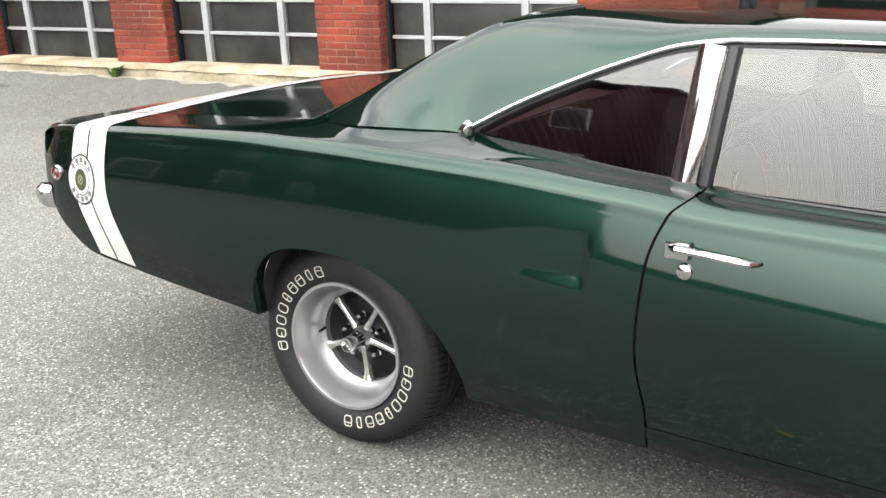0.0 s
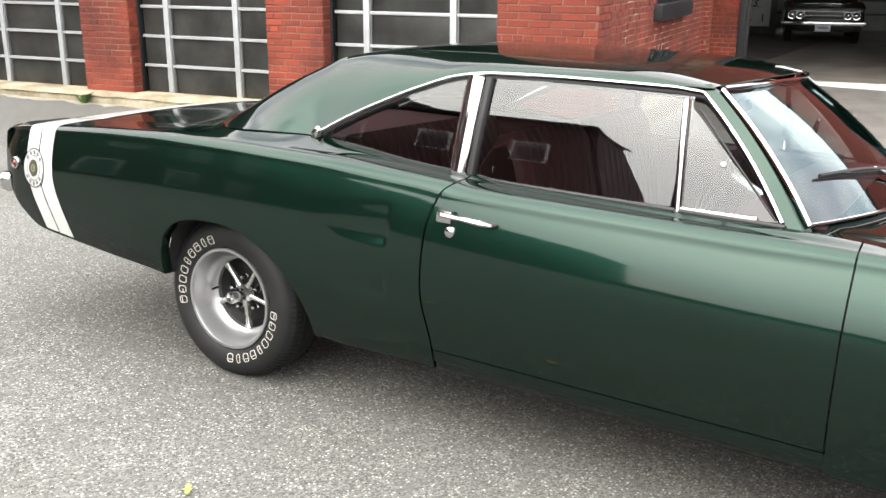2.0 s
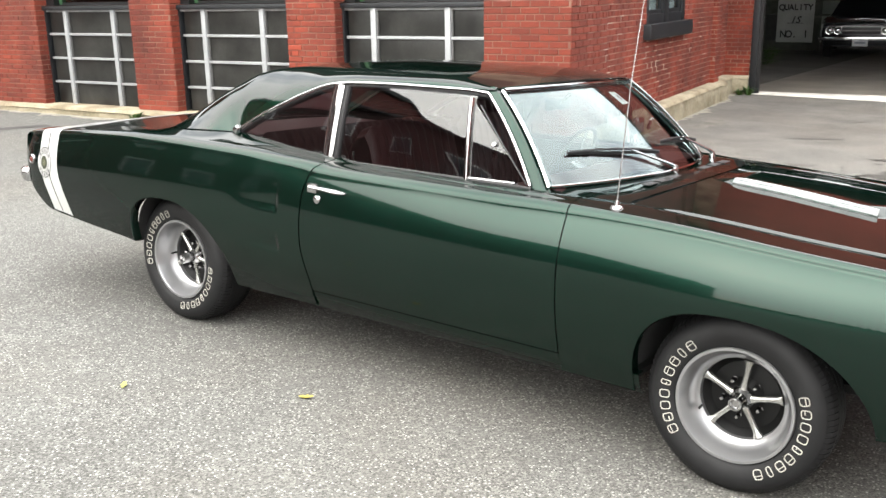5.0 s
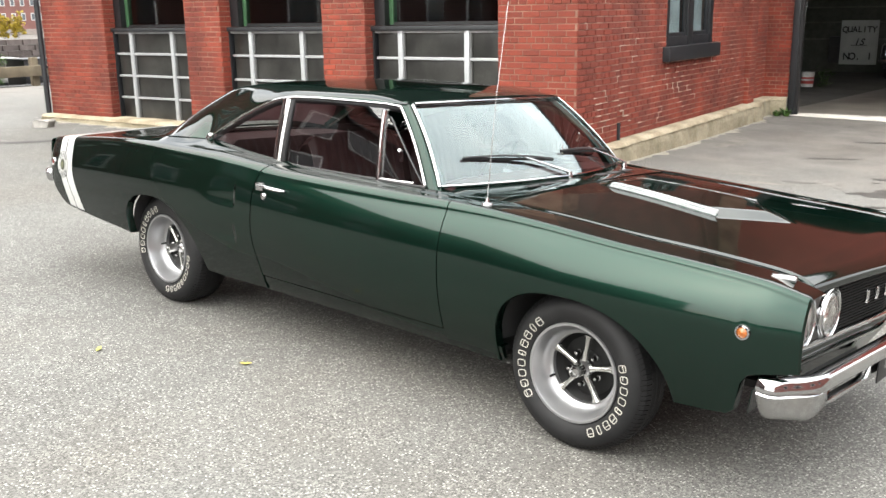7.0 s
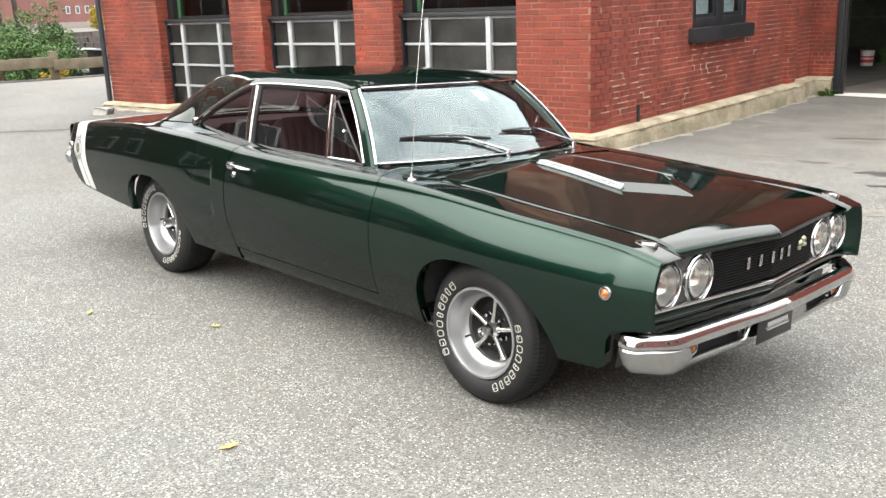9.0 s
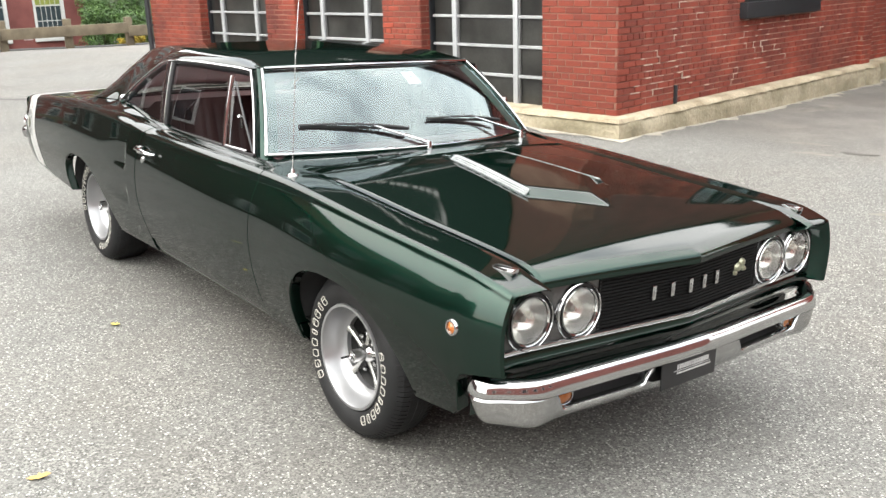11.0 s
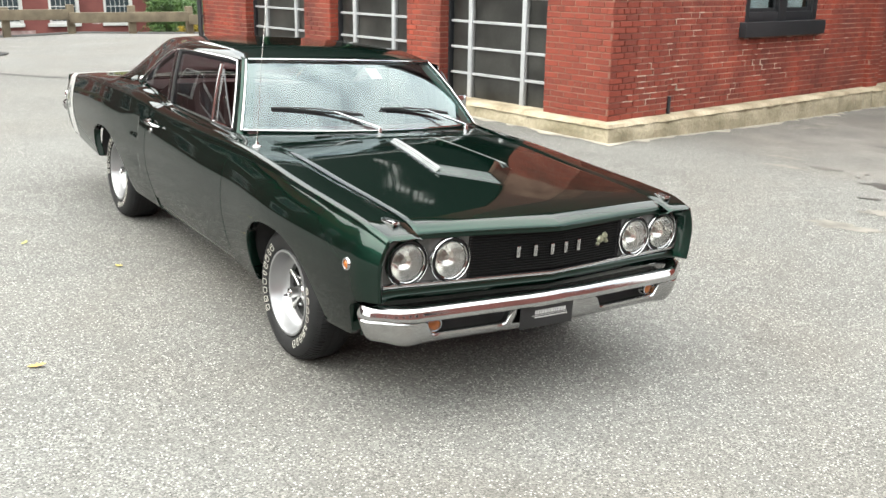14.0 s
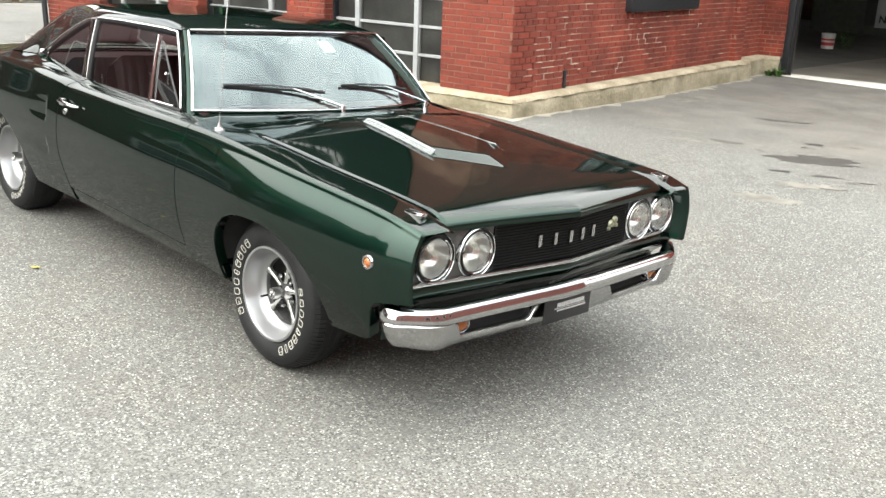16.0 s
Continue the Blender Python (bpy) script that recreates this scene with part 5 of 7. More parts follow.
EDGE_Z = curve_of((-1.74, 0.992), (-1.58, 1.070), (-1.42, 1.160), (-1.25, 1.250), (-1.10, 1.318), (-1.0, 1.340), (-0.8, 1.362), (-0.4, 1.374), (0.0, 1.370), (0.31, 1.338))


def roof_foot(x):
    if x > -1.13:
        return DRIP_Y(x), DRIP_Z(x)
    return IN_Y(x) + 0.016, IN_Z(x) - 0.003


def soft_foot(x):
    """The foot line with its corner at the moulding's end eased."""
    pts = [roof_foot(x + d) for d in (-0.21, -0.14, -0.07, 0.0, 0.07, 0.14, 0.21)]
    return sum(p[0] for p in pts) / 7, sum(p[1] for p in pts) / 7


def roof_side(x, n=10):
    """From the drip rail or the quarter panel up to the roof's edge."""
    y1, z1 = EDGE_Y(x), EDGE_Z(x)
    hard, soft = roof_foot(x), soft_foot(x)
    near = ease01(-1.60, -1.30, x) * ease01(-0.80, -0.95, x)
    out = []
    for k in range(n + 1):
        f = k / n
        s = near * ease01(0.0, 0.85, f)
        y0, z0 = hard[0] + (soft[0] - hard[0]) * s, hard[1] + (soft[1] - hard[1]) * s
        a = math.pi / 2 * f
        w = 0.30 + 0.32 * ease01(-1.55, -0.70, x)
        yc = y0 + (y1 - y0) * (f * (1 - w) + w * (1 - math.cos(a)))
        zc = z0 + (z1 - z0) * (f * (1 - w) + w * math.sin(a))
        # the pillar runs out into the quarter panel in a hollow sweep
        c = ease01(-0.72, -1.50, x)
        g = 1 - f
        yb = y0 + (y1 - y0) * (3 * f * g * g * 0.42 + 3 * f * f * g * 0.66 + f ** 3)
        zb = z0 + (z1 - z0) * (3 * f * g * g * 0.24 + 3 * f * f * g * 0.78 + f ** 3)
        yc, zc = yc + (yb - yc) * c, zc + (zb - zc) * c
        out.append((yc, zc))
    return out


def front_bow(y):
    """How far the roof's front edge bows ahead at the middle."""
    return 0.115 * (1 - (y / 0.64) ** 2)


bm = bmesh.new()
xs_r = spread(-1.08, 0.31, 46)
full = []
for x in xs_r:
    right = roof_side(x)
    mid = []
    y1, z1, zc = EDGE_Y(x), EDGE_Z(x), CREST(min(x, 0.43))
    for f in spread(1, -1, 24)[1:-1]:
        mid.append((y1 * f, z1 + (max(zc, z1 + 0.008) - z1) * (1 - abs(f) ** 2.2)))
    row = [(y, z) for y, z in right] + mid + [(-y, z) for y, z in right[::-1]]
    bow = ease01(-0.6, 0.31, x)
    full.append([(x + bow * front_bow(min(0.64, abs(y))), y, z) for y, z in row])
rows_mesh(bm, full)
for s in (-1, 1):
    rows = [[(x, s * y, z) for y, z in roof_side(x)] for x in spread(-1.755, -1.08, 34)]
    for r in rows:
        x, y, z = r[-1]
        r.append((x + 0.012, y - s * 0.03, z - 0.010))
        r.append((x + 0.02, y - s * 0.05, z - 0.04))
    rows_mesh(bm, rows)
bmesh.ops.remove_doubles(bm, verts=bm.verts[:], dist=0.001)
roof = part("roof", bm, PAINT, car, thick=0.005, smooth=50)

# rear window
bm = bmesh.new()
rows = []
for f in spread(0, 1, 14):
    x = -1.09 + (-1.73 + 1.09) * f
    z = EDGE_Z(x) - 0.022
    yw = EDGE_Y(x) - 0.045
    rows.append([(x - 0.05 * (1 - (k / 12) ** 2) * f, yw * k / 12, z + 0.03 * (1 - (k / 12) ** 2) * (1 - 0.3 * f)) for k in range(-12, 13)])
rows_mesh(bm, rows)
rear_glass = part("rear_window", bm, SIDE_GLASS, car, "raked rear window")
rear_glass.visible_shadow = False
bm = bmesh.new()
strip(bm, rows[-1], (1, 0, 0), 0.03, 0.01)
part("trim", bm, CHROME, rear_glass)

# ---- windscreen, pillars, side glass ----
def screen_pt(f, k):
    """f: 0 at the foot, 1 at the head; k: -1 to 1 across."""
    yb, yt = 0.765 * k, 0.605 * k
    foot = Vector((screen_foot(yb), yb, 0.978 + 0.012 * (1 - k * k)))
    head = Vector((0.318 + front_bow(yt) - 0.004, yt, 1.322 + 0.012 * (1 - k * k)))
    p = foot.lerp(head, f)
    out = Vector((0.7, 0.0, 0.7)) * 0.018 * 4 * f * (1 - f)
    return p + out


bm = bmesh.new()
rows_mesh(bm, [[screen_pt(f, k / 20) for k in range(-20, 21)] for f in spread(0, 1, 12)])
screen = part("windscreen", bm, WIND_GLASS, car, "curved windscreen with faint sky glare")
screen.visible_shadow = False
for nm, line, wide in (("trim_foot", [screen_pt(0.0, k / 20) + Vector((0.006, 0, 0.004)) for k in range(-20, 21)], 0.011), ("trim_head", [screen_pt(1.0, k / 20) + Vector((0.006, 0, 0.006)) for k in range(-20, 21)], 0.013)):
    bm = bmesh.new()
    strip(bm, line, (-0.7, 0, 0.72), wide, 0.010)
    part(nm, bm, CHROME, screen, "polished screen trim")
for s in (-1, 1):
    bm = bmesh.new()
    strip(bm, [screen_pt(f, s) + Vector((0.004, s * 0.010, 0.004)) for f in spread(0, 1, 12)], (0.3, s, 0.1), 0.010, -0.007 * s)
    part("trim_side", bm, CHROME, screen, "polished screen trim")
    # painted pillar
    bm = bmesh.new()
    rows = []
    for f in spread(-0.05, 1.03, 14):
        a = screen_pt(min(1, max(0, f)), s) + (screen_pt(1, s) - screen_pt(0, s)) * (f - min(1, max(0, f)))
        b = Vector((a.x - 0.064 + 0.010 * f, a.y + s * (0.026 + 0.004 * f), a.z + 0.002))
        inn = Vector((0, -s * 0.05, -0.02))
        mid = a.lerp(b, 0.5) + Vector((0.008, s * 0.012, 0.008))
        rows.append([a + inn, a, mid, b, b + inn])
    rows_mesh(bm, rows, closed=True)
    part("front_pillar", bm, PAINT, car)
    # chrome drip moulding along pillar and roof
    line = []
    for f in spread(0.0, 0.96, 10):
        a = screen_pt(f, s)
        line.append(Vector((a.x - 0.068 + 0.010 * f, a.y + s * (0.032 + 0.004 * f), a.z + 0.004)))
    for x in spread(0.20, -1.085, 44):
        line.append(Vector((x, s * (DRIP_Y(x) + 0.010), DRIP_Z(x) - 0.004)))
    bm = bmesh.new()
    strip(bm, line, (0, s * 0.45, 1), 0.010, 0.006 * s)
    part("drip_moulding", bm, CHROME, car, "polished drip moulding")
    bm = bmesh.new()
    lathe(bm, [(0.001, 0.018), (0.014, 0.014), (0.020, 0.004), (0.020, -0.012)], 16, "y", pose(-1.093, s * 0.792, 1.048, 0, 30, 0) @ Matrix.Diagonal((1.0, s, 1.5, 1)))
    part("moulding_end", bm, CHROME, car)
    # black seal inside the moulding
    bm = bmesh.new()
    strip(bm, [p + Vector((-0.004 if i < 10 else 0, -s * 0.018, -0.020 if i >= 10 else -0.010)) for i, p in enumerate(line)], (0, s * 0.4, 1), 0.026, 0.008 * s)
    part("window_seal", bm, BLACK, car)

    def glass_y(z):
        return 0.792 - 0.058 * ((z - 0.97) / 0.35) + 0.006 * math.sin(math.pi * (z - 0.97) / 0.35)

    def pane(name, outline, mat, nudge=0.0):
        """A slightly curved pane with the given (x, z) outline, as columns from belt to head."""
        b = bmesh.new()
        rows_mesh(b, [[(x0 + (x1 - x0) * g, s * (glass_y(z0 + (z1 - z0) * g) - nudge - 0.05 * max(0, (x0 + (x1 - x0) * g) - 0.0) * (z0 + (z1 - z0) * g - 0.95) / 0.36), z0 + (z1 - z0) * g) for g in spread(0, 1, 8)] for x0, z0, x1, z1 in outline])
        ob = part(name, b, mat, car)
        ob.visible_shadow = False
        return ob

    pane("door_glass", [(x, 0.955, x + 0.02, DRIP_Z(x) - 0.02) for x in spread(-0.455, 0.26, 20)], SIDE_GLASS)
    pane("quarter_glass", [(x, 0.990 + 0.05 * (-0.47 - x), x, max(1.000 + 0.05 * (-0.47 - x), DRIP_Z(x) - 0.022)) for x in spread(-1.055, -0.475, 18)], SIDE_GLASS)
    pane("vent_glass", [(x, 0.955, x - 0.02 * (1 - (x - 0.29) / 0.25), max(0.97, 1.285 - 1.08 * (x - 0.29))) for x in spread(0.29, 0.585, 8)], SIDE_GLASS)

    def post(name, x0, x1, z1, wide, label, mat=CHROME):
        b = bmesh.new()
        strip(b, [(x0 + (x1 - x0) * g, s * (glass_y(0.962 + (z1 - 0.962) * g) + 0.007 - 0.05 * max(0, x0) * ((z1 - 0.95) * g) / 0.36), 0.962 + (z1 - 0.962) * g) for g in spread(0, 1, 10)], (1, 0, 0), wide, 0.012 * s)
        return part(name, b, mat, car, label)

    post("door_post", -0.482, -0.454, 1.308, 0.062, "polished steel window post")
    post("window_seal", -0.430, -0.402, 1.306, 0.030, "black rubber window seal", BLACK)
    post("vent_post", 0.288, 0.260, 1.296, 0.023, "polished vent window divider")
    b = bmesh.new()
    strip(b, [(0.572 - 0.268 * g, s * (glass_y(0.98 + 0.28 * g) + 0.003 - 0.05 * 0.3 * g), 0.985 + 0.285 * g) for g in spread(0, 1, 6)], (1, 0, 0), 0.007, 0.005 * s)
    vent = part("vent_frame", b, BLACK, car)
    b = bmesh.new()
    strip(b, [(0.285 + 0.235 * g, s * 0.797, 0.973 + 0.004 * g) for g in spread(0, 1, 6)], (0, 0, 1), 0.022, -0.008 * s)
    part("sill_bar", b, CHROME, vent)
    b = bmesh.new()
    tube(b, [(0.400, s * 0.775, 1.125), (0.398, s * 0.757, 1.115), (0.390, s * 0.752, 1.07)], [0.008, 0.009, 0.012], 8)
    part("latch", b, CHROME, vent, "chrome vent window latch")
    # belt seal, lock knob
    b = bmesh.new()
    strip(b, [(x, s * 0.803, 0.974 + (0.03 * max(0, -0.3 - x) if x > -1.05 else 0)) for x in spread(-0.46, 0.60, 20)], (0, 1, 0), 0.012, 0.006)
    part("belt_seal", b, BLACK, car)
    b = bmesh.new()
    tube(b, [(-0.375, s * 0.745, 0.95), (-0.372, s * 0.745, 1.015)], [0.004, 0.0065], 8)
    part("lock_knob", b, CHROME, DOORS[s], "chrome lock knob")

# ---- nose: grille, lamps, valance, bumper ----
def nose_x(y, z=0.7):
    return 2.330 + 0.068 * max(0.0, 1 - abs(y) / 0.78) + 0.10 * (z - 0.70) * 0.3


bm = bmesh.new()
rows_mesh(bm, [[(nose_x(y) - 0.012 - 0.065 * ease01(0.42, 0.44, abs(y)), y, z) for y in spread(-0.865, 0.865, 86)] for z in (0.600, 0.66, 0.72, 0.815)])
grille = part("grille", bm, surface("grille_black", (0.002, 0.002, 0.002), 0.7, spec=0.1), car, "fine black mesh grille")
bm = bmesh.new()
for k in range(15):
    z = 0.628 + 0.0118 * k
    rows_mesh(bm, [[(nose_x(y) + d, y, z + e) for y in spread(-0.44, 0.44, 22)] for d, e in ((-0.012, -0.003), (-0.001, -0.0025), (-0.001, 0.0025), (-0.012, 0.003))])
for k in range(-43, 44):
    y = k * 0.0102
    box(bm, (nose_x(y) - 0.012, y - 0.0014, 0.622), (nose_x(y) - 0.002, y + 0.0014, 0.800))
part("mesh", bm, surface("black_grille_bar", (0.003, 0.003, 0.003), 0.65, spec=0.15), grille, smooth=0)
for z, w, h in ((0.606, 0.020, 0.012), (0.812, 0.007, 0.006)):
    bm = bmesh.new()
    strip(bm, [(nose_x(y) + 0.004, y, z + (0.010 * (abs(y) / 0.85) if z < 0.7 else 0)) for y in spread(-0.845, 0.845, 44)], (0, 0, 1), w, h)
    part("grille_trim", bm, CHROME, grille, "polished grille surround")
for s in (-1, 1):
    bm = bmesh.new()
    wrap = [(nose_x(0.85) + 0.004, s * (0.845 + a), z) for a, z in ((-0.02, 0.6155), (-0.002, 0.618), (0.006, 0.630), (0.008, 0.66), (0.007, 0.72), (0.005, 0.77), (0.0, 0.798), (-0.012, 0.809), (-0.03, 0.812))]
    strip(bm, wrap, [(0, s, -0.5)] * 3 + [(0, s, 0)] * 3 + [(0, s, 0.6)] * 3, 0.010, 0.007 * s)
    part("lamp_trim", bm, CHROME, grille, "polished trim round the headlamps")
for y in (-0.195, -0.105, -0.015, 0.068, 0.150):
    bm = bmesh.new()
    x = nose_x(y)
    box(bm, (x - 0.006, y - 0.010, 0.688), (x + 0.010, y + 0.010, 0.740), 0.003)
    box(bm, (x + 0.008, y - 0.0035, 0.702), (x + 0.012, y + 0.0035, 0.726), 0.001)
    part("badge_bar", bm, CHROME, grille, "plain chrome badge block")
bm = bmesh.new()
x = nose_x(0.31)
for yy, zz, r in ((0.30, 0.720, 0.018), (0.325, 0.738, 0.016), (0.335, 0.712, 0.012), (0.285, 0.700, 0.010)):
    lathe(bm, [(0.001, 0.014), (r * 0.7, 0.011), (r, 0.0)], 12, "x", pose(x, yy, zz))
part("round_badge", bm, surface("brass_badge", (0.30, 0.30, 0.22), 0.35, 0.8), grille, "small brass coloured badge")

for y in (-0.735, -0.533, 0.533, 0.735):
    x = nose_x(y) + 0.004
    m = pose(x, y, 0.708, 0, 0, 0)
    bm = bmesh.new()
    lathe(bm, [(0.0925, 0.000), (0.0930, 0.008), (0.0960, 0.012), (0.0995, 0.008), (0.1005, 0.000), (0.1005, -0.074)], 40, "x", m)
    lathe(bm, [(0.0775, 0.002), (0.0785, 0.011), (0.0810, 0.013), (0.0830, 0.009), (0.0835, -0.004)], 40, "x", m)
    lamp = part("headlamp", bm, CHROME, car, "round sealed beam headlamp in a chrome ring")
    # Black ring stands in for the shaded gap between the chrome rings.
    bm = bmesh.new()
    lathe(bm, [(0.0830, -0.003), (0.0935, -0.001)], 40, "x", m)
    part("seal_ring", bm, BLACK, lamp)
    bm = bmesh.new()
    lathe(bm, [(0.012, -0.050), (0.03, -0.042), (0.055, -0.024), (0.070, -0.008), (0.076, 0.002)], 32, "x", m)
    part("reflector", bm, surface("lamp_silver", (0.80, 0.79, 0.76), 0.22, 0.9, 0, 0.08, 20, 200, 0.0), lamp, "silver lamp reflector")
    bm = bmesh.new()
    lathe(bm, [(0.0008, -0.020), (0.011, -0.024), (0.016, -0.036), (0.017, -0.056)], 20, "x", m)
    part("bulb_shield", bm, surface("dull_shield", (0.25, 0.24, 0.22), 0.4, 0.6), lamp)
    bm = bmesh.new()
    lathe(bm, [(0.0005, 0.024), (0.02, 0.0235), (0.045, 0.019), (0.065, 0.011), (0.0755, 0.004)], 40, "x", m)
    plate_bm = bmesh.new()
    outer = 0.111 if abs(y) > 0.6 else 0.101
    inner = 0.101 if abs(y) > 0.6 else 0.108
    hole, frame_pts = [], []
    for k in range(40):
        a = 2 * math.pi * k / 40
        c, sn = math.cos(a), math.sin(a)
        wide = outer if c * y > 0 else inner
        g = min(wide / max(1e-6, abs(c)), 0.104 / max(1e-6, abs(sn)))
        hole.append((x - 0.006, y + 0.099 * c, 0.708 + 0.099 * sn))
        py = y + g * c
        frame_pts.append((nose_x(py) - 0.004, py, 0.708 + g * sn))
    rows_mesh(plate_bm, [[(p[0] - 0.02, p[1], p[2]) for p in hole], hole, frame_pts, [(p[0] - 0.03, p[1], p[2]) for p in frame_pts]], closed=True)
    part("bezel", plate_bm, surface("argent_bezel", (0.085, 0.085, 0.083), 0.38, 0.7), lamp, "dull silver lamp bezel")
    lens = part("lens", bm, FLUTED, lamp, "clear fluted lamp lens")
    lens.visible_shadow = False

# front valance roll under the grille
bm = bmesh.new()
rows_mesh(bm, [[(nose_x(y) + d, y, z) for y in spread(-0.875, 0.875, 44)] for d, z in ((-0.012, 0.603), (0.004, 0.597), (0.009, 0.586), (0.006, 0.566), (-0.006, 0.545), (-0.028, 0.522), (-0.05, 0.505), (-0.09, 0.47), (-0.10, 0.38))])
part("front_valance", bm, PAINT, car, thick=0.004)


def bumper_path(y):
    """Plan of the front bumper's outermost line."""
    a = abs(y)
    return 2.443 + 0.050 * max(0.0, 1 - a / 0.80) - 0.10 * ease01(0.68, 0.93, a) ** 2


def bumper_line():
    pts = [(2.268, -0.912), (2.291, -0.921), (2.313, -0.922), (2.334, -0.914)]
    pts += [(bumper_path(y), y) for y in spread(-0.900, 0.900, 72)]
    pts += [(2.334, 0.914), (2.313, 0.922), (2.291, 0.921), (2.268, 0.912)]
    return pts


def rise(y):
    """The bar climbs a little to a blunt peak over the plate."""
    return 0.005 * max(0.0, 1 - abs(y) / 0.16) ** 1.5


BAR = [(-0.062, 0.5300), (-0.050, 0.5370), (-0.030, 0.5395), (-0.017, 0.5390), (-0.010, 0.5365), (-0.006, 0.5310), (-0.002, 0.5200), (0.0012, 0.5090), (0.0034, 0.4980), (0.0036, 0.4915), (0.000, 0.4865), (-0.012, 0.4820), (-0.03, 0.4810)]


def tuck(y):
    """How far the lower blade sits back under the bar: most at the middle, none at the ends."""
    return 0.030 * (1 - ease01(0.60, 0.84, abs(y)))


def blade_top(y):
    """Upper edge of the lower blade: it drops to leave a long slot on each side of the plate."""
    a = abs(y)
    return 0.486 - 0.070 * ease01(0.235, 0.285, a) * ease01(0.685, 0.640, a)


def drop(z):
    """0 under the bar, 1 at the blade's lower edge."""
    return max(0.0, min(1.0, (0.48 - z) / 0.115))


line = bumper_line()
bar_rows, blade_rows = [], []
for i, (x, y) in enumerate(line):
    a, b = line[max(0, i - 1)], line[min(len(line) - 1, i + 1)]
    d = Vector((b[0] - a[0], b[1] - a[1])).normalized()
    n = Vector((d.y, -d.x))
    bar_rows.append([(x + n.x * o, y + n.y * o, z + rise(y)) for o, z in BAR])
    back, zt = tuck(y), blade_top(y)
    wing = ease01(0.74, 0.92, abs(y))
    lift = 0.010 * wing
    blade_rows.append([(x + n.x * (o - back - 0.026 * wing * drop(z)), y + n.y * (o - 0.026 * wing * drop(z)), z + lift * drop(z)) for o, z in ((-0.034, zt - 0.004), (-0.010, zt - 0.001), (-0.003, zt - 0.004), (0.001, zt - 0.010), (-0.001, zt + (0.41 - zt) * 0.5), (-0.006, 0.410), (-0.013, 0.392), (-0.024, 0.376), (-0.040, 0.367), (-0.06, 0.364))])
bm = bmesh.new()
rows_mesh(bm, bar_rows)
bumper = part("front_bumper", bm, BUMPER, car, "chrome front bumper with a slotted lower blade", thick=0.004)
bm = bmesh.new()
rows_mesh(bm, blade_rows)
part("lower_blade", bm, BUMPER, bumper, thick=0.004)
for s in (-1, 1):
    # Dark sheet added behind the open slot to give it its shade.
    bm = bmesh.new()
    rows_mesh(bm, [[(bumper_path(y) - 0.105, s * y, z) for y in spread(0.20, 0.70, 12)] for z in (0.51, 0.45, 0.38)])
    part("slot_back", bm, DARK, bumper, "dark sheet standing in for the shaded space behind the bumper slot")
    bm = bmesh.new()
    m = pose(bumper_path(0.625) - 0.050, s * 0.626, 0.448, 0, 0, s * 10) @ Matrix.Scale(0.88, 4)
    lathe(bm, [(0.0008, 0.014), (0.016, 0.011), (0.028, 0.003), (0.030, -0.01)], 24, "x", m @ Matrix.Diagonal((1, 1.1, 0.95, 1)))
    sig = part("turn_lamp", bm, AMBER, car, "amber turn lamp")
    bm = bmesh.new()
    lathe(bm, [(0.030, -0.004), (0.031, 0.006), (0.037, 0.004), (0.040, -0.03)], 24, "x", m @ Matrix.Diagonal((1, 1.1, 0.95, 1)))
    part("rim", bm, CHROME, sig)
px = bumper_path(0.0) - 0.030
bm = bmesh.new()
box(bm, (px, -0.215, 0.380), (px + 0.006, 0.085, 0.494), 0.002)
plate = part("number_plate", bm, BLACK, car, "black dealer plate with white lettering bars")
bm = bmesh.new()
rnd = random.Random(3)
y = -0.135
while y < 0.040:
    w = rnd.uniform(0.006, 0.014)
    box(bm, (px + 0.006, y, 0.443), (px + 0.0075, y + w, 0.461))
    y += w + 0.004
box(bm, (px + 0.006, -0.150, 0.4365), (px + 0.0075, 0.050, 0.4385))
y = -0.135
while y < 0.045:
    box(bm, (px + 0.006, y, 0.425), (px + 0.0075, y + 0.007, 0.431))
    y += 0.010
part("lettering", bm, WHITE_DECAL, plate, smooth=0)

# rear bumper
line = [(-2.755, -0.925), (-2.79, -0.938), (-2.83, -0.925)] + [(-2.865 + 0.05 * (abs(y) / 0.9) ** 4, y) for y in spread(-0.90, 0.90, 30)] + [(-2.83, 0.925), (-2.79, 0.938), (-2.755, 0.925)]
rows = []
for x, y in line:
    o = Vector((x + 2.3, y * 0.6)).normalized()
    rows.append([(x + o.x * a, y + o.y * a, z) for a, z in ((-0.06, 0.690), (-0.01, 0.688), (0.008, 0.672), (0.010, 0.645), (0.002, 0.615), (-0.015, 0.606), (-0.06, 0.606))])
bm = bmesh.new()
g = rows_mesh(bm, rows)
bm.faces.new(g[0])
bm.faces.new(g[-1])
part("rear_bumper", bm, CHROME, car, "chrome rear bumper", thick=0.004)

# ---- tail stripes and badge ----
def skin_y(x, z):
    w, top, up, r = WIDE(x), TOP(x), UP(x), ROUND(x)
    z1 = top - min(0.05, r)
    if z <= z1:
        d = 0.105 * ((0.69 - z) / 0.42) ** 2.0 if z < 0.69 else up * ((z - 0.69) / (z1 - 0.69)) ** 2.0
        return w - d
    c = math.asin(min(1, (z - z1) / max(1e-4, top - z1)))
    return w - up - r * (1 - math.cos(c))


